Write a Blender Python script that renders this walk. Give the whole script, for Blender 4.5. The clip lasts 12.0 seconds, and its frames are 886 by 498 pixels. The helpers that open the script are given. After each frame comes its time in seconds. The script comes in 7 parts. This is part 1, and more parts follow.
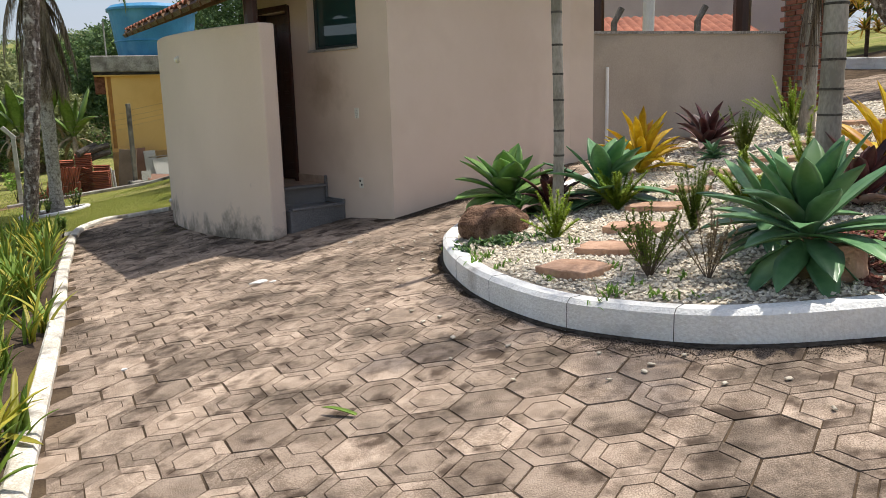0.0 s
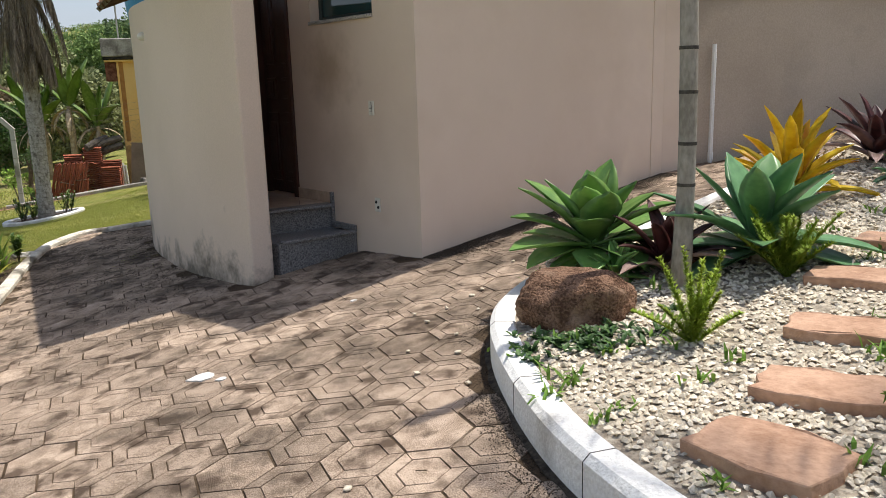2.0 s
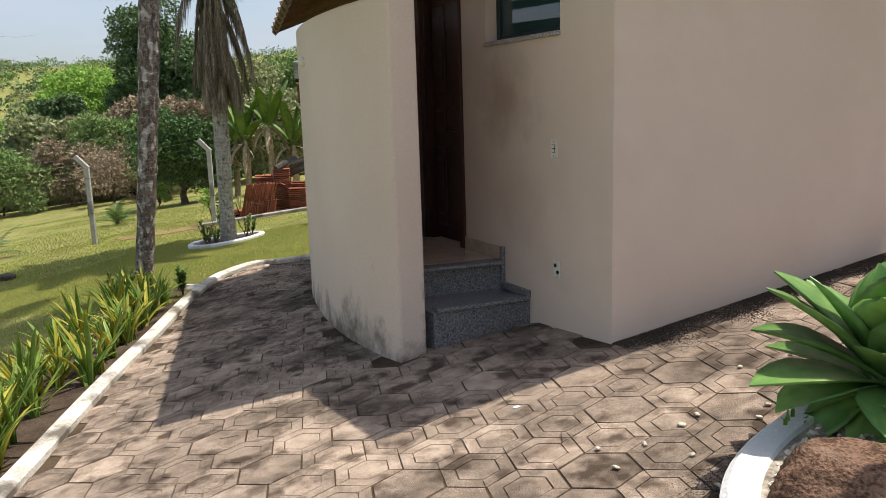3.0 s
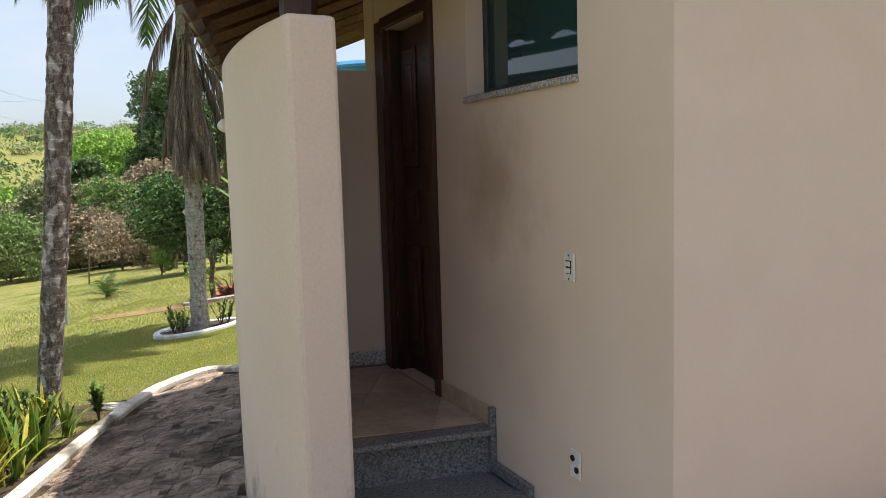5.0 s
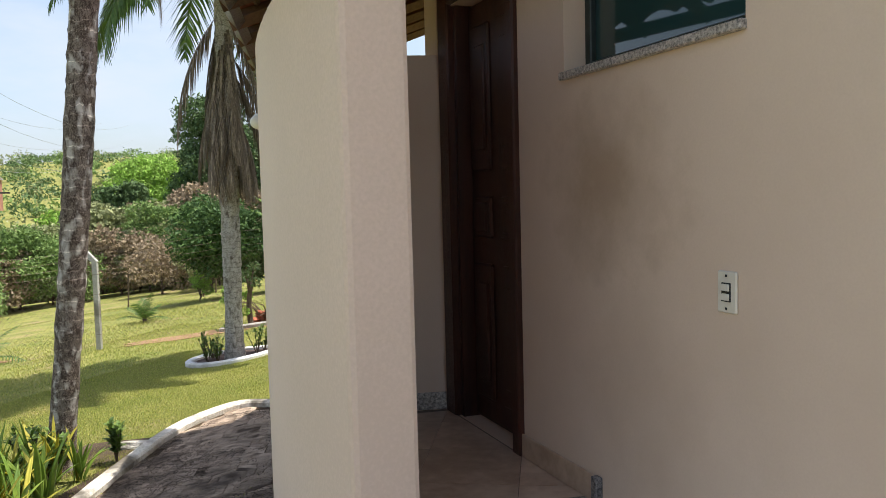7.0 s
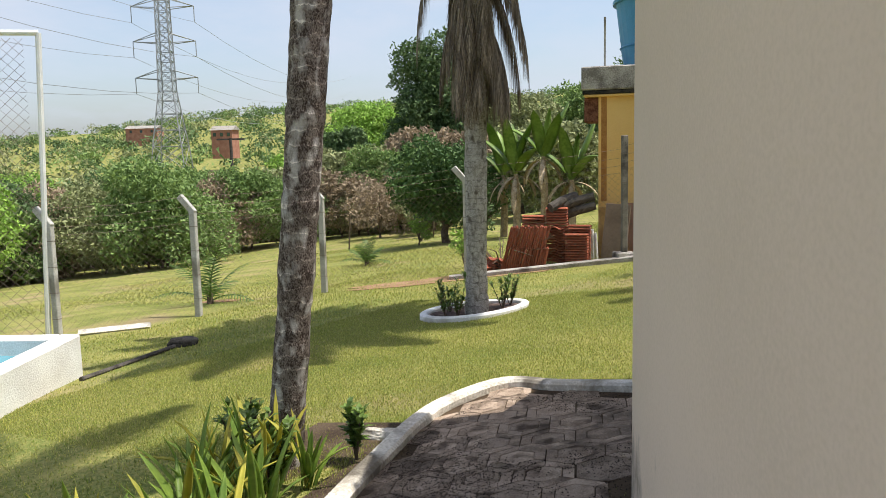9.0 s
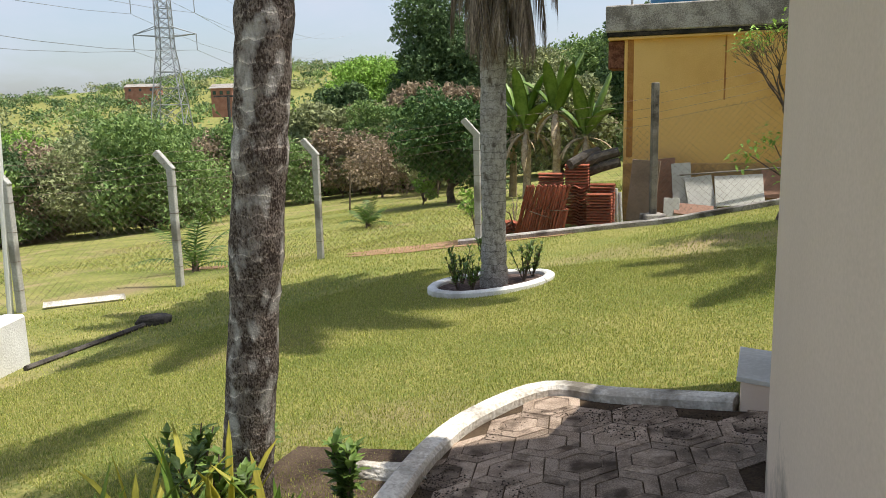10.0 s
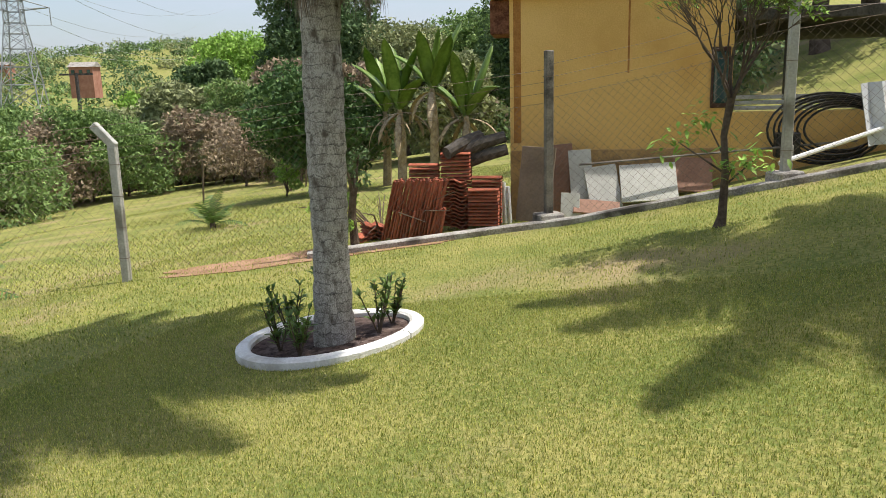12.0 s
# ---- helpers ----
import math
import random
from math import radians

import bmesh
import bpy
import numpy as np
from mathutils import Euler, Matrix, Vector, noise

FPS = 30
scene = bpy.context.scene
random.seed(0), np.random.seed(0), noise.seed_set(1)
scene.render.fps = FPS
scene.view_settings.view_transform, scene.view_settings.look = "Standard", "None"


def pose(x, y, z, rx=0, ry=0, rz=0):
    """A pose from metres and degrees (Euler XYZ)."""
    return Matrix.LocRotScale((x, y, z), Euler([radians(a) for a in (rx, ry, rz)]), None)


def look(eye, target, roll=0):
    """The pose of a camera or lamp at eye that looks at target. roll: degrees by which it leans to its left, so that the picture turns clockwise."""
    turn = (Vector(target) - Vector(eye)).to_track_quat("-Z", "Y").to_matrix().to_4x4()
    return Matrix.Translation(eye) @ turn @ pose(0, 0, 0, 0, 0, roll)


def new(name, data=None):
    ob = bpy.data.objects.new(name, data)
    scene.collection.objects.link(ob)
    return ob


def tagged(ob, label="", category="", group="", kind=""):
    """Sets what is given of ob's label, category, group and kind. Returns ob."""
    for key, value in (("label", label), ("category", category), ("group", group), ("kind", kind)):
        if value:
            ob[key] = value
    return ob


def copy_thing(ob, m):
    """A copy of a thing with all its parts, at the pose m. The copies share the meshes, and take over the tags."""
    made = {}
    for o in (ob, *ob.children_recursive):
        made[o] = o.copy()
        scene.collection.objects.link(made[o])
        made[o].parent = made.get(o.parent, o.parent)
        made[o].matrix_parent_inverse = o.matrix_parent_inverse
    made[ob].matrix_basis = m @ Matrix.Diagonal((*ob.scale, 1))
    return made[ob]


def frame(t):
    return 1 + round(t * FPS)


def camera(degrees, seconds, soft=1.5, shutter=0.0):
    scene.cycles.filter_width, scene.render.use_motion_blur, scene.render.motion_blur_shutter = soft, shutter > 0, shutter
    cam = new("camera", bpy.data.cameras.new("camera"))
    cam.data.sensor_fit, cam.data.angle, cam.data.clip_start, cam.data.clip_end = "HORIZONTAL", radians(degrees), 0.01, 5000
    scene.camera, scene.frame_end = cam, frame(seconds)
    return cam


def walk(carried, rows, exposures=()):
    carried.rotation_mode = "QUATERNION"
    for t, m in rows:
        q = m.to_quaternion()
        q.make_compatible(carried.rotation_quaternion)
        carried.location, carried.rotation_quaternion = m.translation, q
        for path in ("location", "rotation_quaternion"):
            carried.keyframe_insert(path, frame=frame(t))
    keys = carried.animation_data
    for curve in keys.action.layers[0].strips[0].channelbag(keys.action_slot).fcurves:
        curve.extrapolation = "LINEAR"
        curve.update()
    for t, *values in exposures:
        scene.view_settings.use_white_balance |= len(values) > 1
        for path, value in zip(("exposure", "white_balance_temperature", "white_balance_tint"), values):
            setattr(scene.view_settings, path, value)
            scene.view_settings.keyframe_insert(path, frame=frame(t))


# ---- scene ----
cam = camera(59.4, 12.0, soft=0.8)
METRES, EYE = 13.0, 1.46
ROWS = [
    (0.0, 0.0, 0.0, 0.0, -0.3, -11.15, 1.53),
    (0.5, 0.0048, 0.0443, -0.0017, -8.68, -11.14, 1.41),
    (1.0, 0.006, 0.0904, -0.0028, -11.7, -11.48, 1.29),
    (1.5, 0.006, 0.1413, -0.0029, -7.27, -12.12, 1.38),
    (2.0, 0.0005, 0.1928, 0.0014, 3.19, -12.07, 1.66),
    (2.5, -0.0037, 0.2406, 0.0059, 12.18, -11.38, 1.81),
    (3.0, -0.0099, 0.2915, 0.01, 17.05, -10.48, 1.78),
    (5.0, -0.0306, 0.4438, 0.0175, 19.06, -5.91, 1.65),
    (5.5, -0.0275, 0.4555, 0.0184, 18.74, -4.47, 1.64),
    (6.0, -0.0317, 0.4624, 0.0163, 18.76, -4.01, 1.62),
    (6.5, -0.0458, 0.4769, 0.0134, 19.05, -3.85, 1.56),
    (7.0, -0.0647, 0.4981, 0.0091, 21.89, -3.86, 1.48),
    (7.5, -0.092, 0.5233, 0.0032, 27.9, -4.39, 1.48),
    (9.5, -0.2311, 0.6516, -0.0195, 37.44, -8.2, 1.45),
    (10.0, -0.2623, 0.6917, -0.0241, 37.03, -10.11, 1.45),
    (10.5, -0.2858, 0.7363, -0.0276, 36.92, -11.47, 1.48),
    (11.0, -0.3106, 0.7853, -0.0287, 36.93, -12.05, 1.4),
    (11.5, -0.3313, 0.8307, -0.029, 34.71, -12.62, 1.45),
    (12.0, -0.3513, 0.8727, -0.0301, 28.46, -11.72, 1.47),
]
walk(cam, [(t, pose(METRES * x, METRES * y, EYE + METRES * z, 90 + pitch, roll, yaw)) for t, x, y, z, yaw, pitch, roll in ROWS],
     [(0, 0.46), (3, 0.55), (5, 0.86), (7.5, 0.94), (9.5, 0.65), (12, 0.66)])

# ---- world and sun ----
SUN_AZ, SUN_EL = math.atan2(0.845, 0.535), radians(69)
world = bpy.data.worlds.new("world")
scene.world = world
world.use_nodes = True
wn = world.node_tree
sky = wn.nodes.new("ShaderNodeTexSky")
sky.sky_type, sky.sun_disc, sky.sun_elevation, sky.sun_rotation = "NISHITA", False, SUN_EL, SUN_AZ
sky.dust_density = 2.5
# thin drifting cloud and haze over the blue
wtc, wmap, wcl, wrange, wmix = [wn.nodes.new("ShaderNode" + k) for k in ("TexCoord", "Mapping", "TexNoise", "MapRange", "Mix")]
wmap.inputs["Scale"].default_value = (1.0, 1.0, 3.2)
wcl.inputs["Scale"].default_value, wcl.inputs["Detail"].default_value, wcl.inputs["Roughness"].default_value = 2.6, 8, 0.6
wrange.inputs[1].default_value, wrange.inputs[2].default_value = 0.38, 0.62
wrange.inputs[3].default_value, wrange.inputs[4].default_value = 0.30, 0.95
wmix.data_type = "RGBA"
wmix.inputs["B"].default_value = (3.55, 3.9, 4.6, 1)
wn.links.new(wtc.outputs["Generated"], wmap.inputs[0])
wn.links.new(wmap.outputs[0], wcl.inputs[0])
wn.links.new(wcl.outputs["Fac"], wrange.inputs[0])
wsep, whigh, wthin = [wn.nodes.new("ShaderNode" + k) for k in ("SeparateXYZ", "MapRange", "Math")]
wn.links.new(wtc.outputs["Generated"], wsep.inputs[0])
wn.links.new(wsep.outputs["Z"], whigh.inputs[0])
whigh.inputs[1].default_value, whigh.inputs[2].default_value = 0.1, 0.75
whigh.inputs[3].default_value, whigh.inputs[4].default_value = 1.0, 0.2
wthin.operation = "MULTIPLY"
wn.links.new(wrange.outputs[0], wthin.inputs[0])
wn.links.new(whigh.outputs[0], wthin.inputs[1])
wn.links.new(wthin.outputs[0], wmix.inputs["Factor"])
wn.links.new(sky.outputs[0], wmix.inputs["A"])
wn.links.new(wmix.outputs["Result"], wn.nodes["Background"].inputs[0])
wn.nodes["Background"].inputs[1].default_value = 0.12
sun = new("sun", bpy.data.lights.new("sun", "SUN"))
sun.data.energy, sun.data.angle, sun.data.color = 3.6, radians(0.6), (1.0, 0.95, 0.87)
sun.matrix_world = look((0, 0, 30), Vector((0, 0, 30)) - Vector((math.sin(SUN_AZ) * math.cos(SUN_EL), math.cos(SUN_AZ) * math.cos(SUN_EL), math.sin(SUN_EL))))


# ---- materials ----
def material(name, dark, light, size=1.0, fine=40.0, rough=0.8, bump=0.3, spec=0.3, third=None, third_at=0.62, vary=0.0, island=False, metal=0.0, trans=0.0, stretch=(1, 1, 1), depth=0.01, stain=None, foot=None, grain=0.6):
    """Two colours mixed by coarse and fine noise, a third in patches, fine relief."""
    m = bpy.data.materials.new(name)
    m.use_nodes = True
    nt = m.node_tree
    N, L = nt.nodes.new, nt.links.new
    bsdf = nt.nodes["Principled BSDF"]
    tc = N("ShaderNodeTexCoord")
    mp = N("ShaderNodeMapping")
    mp.inputs["Scale"].default_value = stretch
    L(tc.outputs["Object"], mp.inputs[0])
    n1, n2 = N("ShaderNodeTexNoise"), N("ShaderNodeTexNoise")
    n1.inputs["Scale"].default_value, n1.inputs["Detail"].default_value = 1.0 / size, 5
    n2.inputs["Scale"].default_value, n2.inputs["Detail"].default_value = fine, 4
    src = mp.outputs[0]
    if vary:
        oi = N("ShaderNodeObjectInfo") if not island else N("ShaderNodeNewGeometry")
        rnd = oi.outputs["Random"] if not island else oi.outputs["Random Per Island"]
        add = N("ShaderNodeVectorMath")
        add.operation = "ADD"
        sc = N("ShaderNodeMath")
        sc.operation, sc.inputs[1].default_value = "MULTIPLY", 37.0
        L(rnd, sc.inputs[0])
        L(src, add.inputs[0])
        L(sc.outputs[0], add.inputs[1])
        src = add.outputs[0]
    L(src, n1.inputs[0])
    L(src, n2.inputs[0])
    mixf = N("ShaderNodeMath")
    mixf.operation = "ADD"
    half = N("ShaderNodeMath")
    half.operation, half.inputs[1].default_value = "MULTIPLY_ADD", grain
    half.inputs[2].default_value = -grain / 2
    L(n2.outputs["Fac"], half.inputs[0])
    L(n1.outputs["Fac"], mixf.inputs[0])
    L(half.outputs[0], mixf.inputs[1])
    ramp = N("ShaderNodeValToRGB")
    ramp.color_ramp.elements[0].position, ramp.color_ramp.elements[1].position = 0.32, 0.68
    ramp.color_ramp.elements[0].color, ramp.color_ramp.elements[1].color = (*dark, 1), (*light, 1)
    L(mixf.outputs[0], ramp.inputs[0])
    col = ramp.outputs[0]
    if third:
        n3 = N("ShaderNodeTexNoise")
        n3.inputs["Scale"].default_value, n3.inputs["Detail"].default_value = 0.6 / size, 8
        off = N("ShaderNodeVectorMath")
        off.operation = "ADD"
        off.inputs[1].default_value = (13.1, 4.7, 9.2)
        L(src, off.inputs[0])
        L(off.outputs[0], n3.inputs[0])
        r3 = N("ShaderNodeMapRange")
        r3.inputs[1].default_value, r3.inputs[2].default_value = third_at - 0.06, third_at + 0.08
        L(n3.outputs["Fac"], r3.inputs[0])
        mx = N("ShaderNodeMix")
        mx.data_type = "RGBA"
        mx.inputs["B"].default_value = (*third, 1)
        L(r3.outputs[0], mx.inputs["Factor"])
        L(col, mx.inputs["A"])
        col = mx.outputs["Result"]
    if vary:
        hsv = N("ShaderNodeHueSaturation")
        vm = N("ShaderNodeMapRange")
        vm.inputs[3].default_value, vm.inputs[4].default_value = 1 - vary, 1 + vary
        L(rnd, vm.inputs[0])
        L(vm.outputs[0], hsv.inputs["Value"])
        L(col, hsv.inputs["Color"])
        col = hsv.outputs[0]
    if stain or foot:
        geo = N("ShaderNodeNewGeometry")
        ns = N("ShaderNodeTexNoise")
        ns.inputs["Scale"].default_value, ns.inputs["Detail"].default_value, ns.inputs["Roughness"].default_value = (stain[1] if stain else 2.2), 9, 0.68
        L(geo.outputs["Position"], ns.inputs[0])
        rs = N("ShaderNodeMapRange")
        rs.inputs[1].default_value, rs.inputs[2].default_value = 0.47, 0.66
        rs.inputs[4].default_value = (stain or foot)[2]
        fac = ns.outputs["Fac"]
        if foot:
            dot = N("ShaderNodeVectorMath")
            dot.operation = "DOT_PRODUCT"
            dot.inputs[1].default_value = (-0.14, -0.0327, 1.0)
            L(geo.outputs["Position"], dot.inputs[0])
            fall = N("ShaderNodeMath")
            fall.operation, fall.inputs[1].default_value, fall.inputs[2].default_value = "MULTIPLY_ADD", -foot[1], foot[3]
            L(dot.outputs["Value"], fall.inputs[0])
            both = N("ShaderNodeMath")
            both.operation = "ADD"
            L(fac, both.inputs[0])
            L(fall.outputs[0], both.inputs[1])
            fac = both.outputs[0]
        L(fac, rs.inputs[0])
        mxs_ = N("ShaderNodeMix")
        mxs_.data_type = "RGBA"
        mxs_.inputs["B"].default_value = (*(stain or foot)[0], 1)
        L(rs.outputs[0], mxs_.inputs["Factor"])
        L(col, mxs_.inputs["A"])
        col = mxs_.outputs["Result"]
    L(col, bsdf.inputs["Base Color"])
    bsdf.inputs["Roughness"].default_value = rough
    bsdf.inputs["Metallic"].default_value = metal
    bsdf.inputs["Specular IOR Level"].default_value = spec
    if trans:
        out = nt.nodes["Material Output"]
        tr = N("ShaderNodeBsdfTranslucent")
        L(col, tr.inputs[0])
        mxs = N("ShaderNodeMixShader")
        mxs.inputs[0].default_value = trans
        L(bsdf.outputs[0], mxs.inputs[1])
        L(tr.outputs[0], mxs.inputs[2])
        L(mxs.outputs[0], out.inputs[0])
    if bump:
        b = N("ShaderNodeBump")
        b.inputs["Strength"].default_value, b.inputs["Distance"].default_value = bump, depth
        L(n2.outputs["Fac"], b.inputs["Height"])
        L(b.outputs[0], bsdf.inputs["Normal"])
    return m


def glass(name, tint=(0.02, 0.06, 0.06)):
    m = bpy.data.materials.new(name)
    m.use_nodes = True
    b = m.node_tree.nodes["Principled BSDF"]
    b.inputs["Base Color"].default_value = (*tint, 1)
    b.inputs["Roughness"].default_value = 0.03
    b.inputs["Specular IOR Level"].default_value = 0.9
    return m


PLASTER = material("beige_plaster", (0.68, 0.55, 0.44), (0.74, 0.605, 0.49), 1.2, 160, 0.85, 0.22, 0.2, third=(0.63, 0.50, 0.39), third_at=0.64, depth=0.003, stain=((0.55, 0.42, 0.31), 0.9, 0.22), grain=0.4)


def smudge(m, at, size, colour, strength):
    """A hand-worn stain on a wall: an uneven blot round a place."""
    nt = m.node_tree
    N, L = nt.nodes.new, nt.links.new
    bsdf = nt.nodes["Principled BSDF"]
    geo, mp, blot, ns, add, rng, mx = [N("ShaderNode" + k) for k in ("NewGeometry", "Mapping", "VectorMath", "TexNoise", "Math", "MapRange", "Mix")]
    mp.vector_type = "TEXTURE"
    mp.inputs["Location"].default_value, mp.inputs["Scale"].default_value = at, size
    L(geo.outputs["Position"], mp.inputs[0])
    blot.operation = "LENGTH"
    L(mp.outputs[0], blot.inputs[0])
    ns.inputs["Scale"].default_value, ns.inputs["Detail"].default_value, ns.inputs["Roughness"].default_value = 4.5, 8, 0.65
    L(geo.outputs["Position"], ns.inputs[0])
    add.operation, add.inputs[1].default_value = "MULTIPLY_ADD", 1.5
    L(ns.outputs["Fac"], add.inputs[0])
    L(blot.outputs["Value"], add.inputs[2])
    rng.inputs[1].default_value, rng.inputs[2].default_value = 0.85, 1.75
    rng.inputs[3].default_value, rng.inputs[4].default_value = strength, 0.0
    L(add.outputs[0], rng.inputs[0])
    mx.data_type = "RGBA"
    mx.inputs["B"].default_value = (*colour, 1)
    L(rng.outputs[0], mx.inputs["Factor"])
    L(bsdf.inputs["Base Color"].links[0].from_socket, mx.inputs["A"])
    L(mx.outputs["Result"], bsdf.inputs["Base Color"])


smudge(PLASTER, (-1.32, 9.13, 1.60), (0.42, 0.42, 0.36), (0.36, 0.25, 0.155), 0.6)
smudge(PLASTER, (-1.20, 9.00, 0.95), (0.35, 0.35, 0.40), (0.45, 0.34, 0.25), 0.3)
PLASTER_FOOT = material("plaster_with_mouldy_foot", (0.66, 0.54, 0.43), (0.75, 0.615, 0.505), 1.6, 90, 0.85, 0.12, 0.2, depth=0.004, foot=((0.12, 0.105, 0.08), 0.55, 0.85, 0.10))
# darker copy of the beige plaster with dark patches, for the garden wall
PLASTER_DARKER = material("darker_plaster", (0.40, 0.33, 0.26), (0.50, 0.42, 0.34), 1.2, 60, 0.9, 0.3, 0.2, third=(0.25, 0.22, 0.18), third_at=0.64, depth=0.005)
MOULD = material("mouldy_plaster", (0.10, 0.095, 0.075), (0.34, 0.29, 0.23), 0.25, 40, 0.9, 0.4, 0.15, depth=0.006)
YELLOW = material("ochre_plaster", (0.70, 0.43, 0.14), (0.80, 0.52, 0.19), 1.0, 60, 0.85, 0.35, 0.2, third=(0.60, 0.34, 0.10), third_at=0.65, grain=0.8)
PAVER = material("concrete_paver", (0.25, 0.185, 0.135), (0.47, 0.365, 0.28), 0.10, 170, 0.92, 1.0, 0.15, third=(0.10, 0.07, 0.05), third_at=0.585, vary=0.24, depth=0.007, grain=1.7, stain=((0.06, 0.046, 0.034), 1.5, 0.88))
PAVER_FAR = material("concrete_paver_far", (0.25, 0.185, 0.135), (0.47, 0.365, 0.28), 0.10, 170, 0.92, 1.0, 0.15, third=(0.10, 0.07, 0.05), third_at=0.585, vary=0.24, island=True, depth=0.007, grain=1.7, stain=((0.06, 0.046, 0.034), 1.5, 0.88))
JOINT = material("joint_soil", (0.05, 0.034, 0.022), (0.11, 0.078, 0.05), 0.2, 90, 1.0, 0.6, 0.1)
WHITEKERB = material("whitewashed_concrete", (0.72, 0.70, 0.66), (0.86, 0.85, 0.81), 0.35, 60, 0.82, 0.8, 0.2, third=(0.34, 0.30, 0.25), third_at=0.655, depth=0.009, grain=0.9)
OLDKERB = material("worn_white_kerb", (0.50, 0.45, 0.37), (0.80, 0.76, 0.68), 0.22, 55, 0.88, 0.9, 0.2, third=(0.17, 0.15, 0.12), third_at=0.565, depth=0.01, grain=1.0)
GRASS_GROUND = material("lawn_soil", (0.15, 0.18, 0.048), (0.30, 0.28, 0.095), 0.9, 30, 1.0, 0.8, 0.05, third=(0.31, 0.25, 0.13), third_at=0.62, depth=0.03, grain=1.2)
WOOD_DARK = material("dark_red_wood", (0.03, 0.009, 0.006), (0.065, 0.02, 0.012), 0.3, 60, 0.35, 0.2, 0.5, stretch=(6, 6, 0.6))
WOOD_RAFTER = material("rafter_wood", (0.085, 0.048, 0.026), (0.17, 0.10, 0.055), 0.4, 50, 0.75, 0.3, 0.3)
GRANITE = material("grey_granite", (0.055, 0.055, 0.056), (0.29, 0.28, 0.275), 0.012, 220, 0.35, 0.05, 0.5)
GRANITE_PALE = material("pale_speckled_granite", (0.16, 0.15, 0.14), (0.62, 0.58, 0.53), 0.012, 200, 0.4, 0.05, 0.5)
FLOORTILE = material("marbled_tile", (0.42, 0.30, 0.21), (0.58, 0.45, 0.34), 0.2, 20, 0.3, 0.05, 0.5, third=(0.34, 0.23, 0.15), third_at=0.6, vary=0.1)
MORTAR = material("mortar", (0.22, 0.19, 0.16), (0.32, 0.28, 0.24), 0.2, 60, 0.95, 0.4, 0.1)
CLAY = material("clay_tile", (0.20, 0.07, 0.045), (0.36, 0.14, 0.085), 0.3, 40, 0.85, 0.4, 0.2, vary=0.25, island=True)
CONCRETE = material("grey_concrete", (0.20, 0.18, 0.16), (0.46, 0.43, 0.39), 0.25, 50, 0.9, 0.7, 0.2, third=(0.09, 0.08, 0.07), third_at=0.60, grain=1.0)


def palm_bark(name, dark, light, lichen, lichen_at, bands=11.0, ring=0.4):
    """Ringed palm bark: uneven bands up the trunk, cracks and pale lichen patches."""
    m = material(name, dark, light, 0.07, 90, 0.95, 0.9, 0.1, third=lichen, third_at=lichen_at, grain=1.5, stretch=(1.7, 1.7, 1.0), depth=0.014)
    nt = m.node_tree
    N, L = nt.nodes.new, nt.links.new
    bsdf = nt.nodes["Principled BSDF"]
    tc = N("ShaderNodeTexCoord")
    wave = N("ShaderNodeTexWave")
    wave.wave_type, wave.bands_direction, wave.wave_profile = "BANDS", "Z", "SAW"
    wave.inputs["Scale"].default_value, wave.inputs["Distortion"].default_value = bands / 6.28 * 2, 4.5
    wave.inputs["Detail"].default_value, wave.inputs["Detail Scale"].default_value = 5, 3.0
    L(tc.outputs["Object"], wave.inputs[0])
    rng = N("ShaderNodeMapRange")
    rng.inputs[1].default_value, rng.inputs[2].default_value = 0.02, 0.14
    rng.inputs[3].default_value, rng.inputs[4].default_value = ring, 1.0
    L(wave.outputs["Fac"], rng.inputs[0])
    mul = N("ShaderNodeMix")
    mul.data_type, mul.blend_type = "RGBA", "MULTIPLY"
    mul.inputs["Factor"].default_value = 1.0
    L(bsdf.inputs["Base Color"].links[0].from_socket, mul.inputs["A"])
    L(rng.outputs[0], mul.inputs["B"])
    L(mul.outputs["Result"], bsdf.inputs["Base Color"])
    bump = N("ShaderNodeBump")
    bump.inputs["Strength"].default_value, bump.inputs["Distance"].default_value = 0.35, 0.008
    L(wave.outputs["Fac"], bump.inputs["Height"])
    L(bsdf.inputs["Normal"].links[0].from_socket, bump.inputs["Normal"])
    L(bump.outputs[0], bsdf.inputs["Normal"])
    return m


# ---- mesh helpers ----
def raw_mesh(name, verts, faces, mat, smooth=False):
    me = bpy.data.meshes.new(name)
    me.from_pydata([tuple(v) for v in verts], [], faces)
    me.materials.append(mat)
    if smooth:
        me.polygons.foreach_set("use_smooth", [True] * len(me.polygons))
    me.update()
    return me


def part(name, bm, mat, parent=None, label="", smooth=False):
    """Links a bmesh, a mesh or (verts, faces) as one object under parent."""
    if isinstance(bm, tuple):
        me = raw_mesh(name, bm[0], bm[1], mat, smooth)
    elif isinstance(bm, bpy.types.Mesh):
        me = bm
    else:
        me = bpy.data.meshes.new(name)
        bmesh.ops.recalc_face_normals(bm, faces=bm.faces)
        bm.to_mesh(me)
        bm.free()
        me.materials.append(mat)
        if smooth:
            me.polygons.foreach_set("use_smooth", [True] * len(me.polygons))
    ob = new(name, me)
    if parent:
        ob.parent = parent
    if label:
        ob["label"] = label
    return ob


def thing(name, at, label, category, group="", turn=0.0):
    ob = new(name)
    ob.empty_display_size = 0.1
    ob.matrix_basis = pose(at[0], at[1], at[2], 0, 0, turn)
    return tagged(ob, label, category, group)


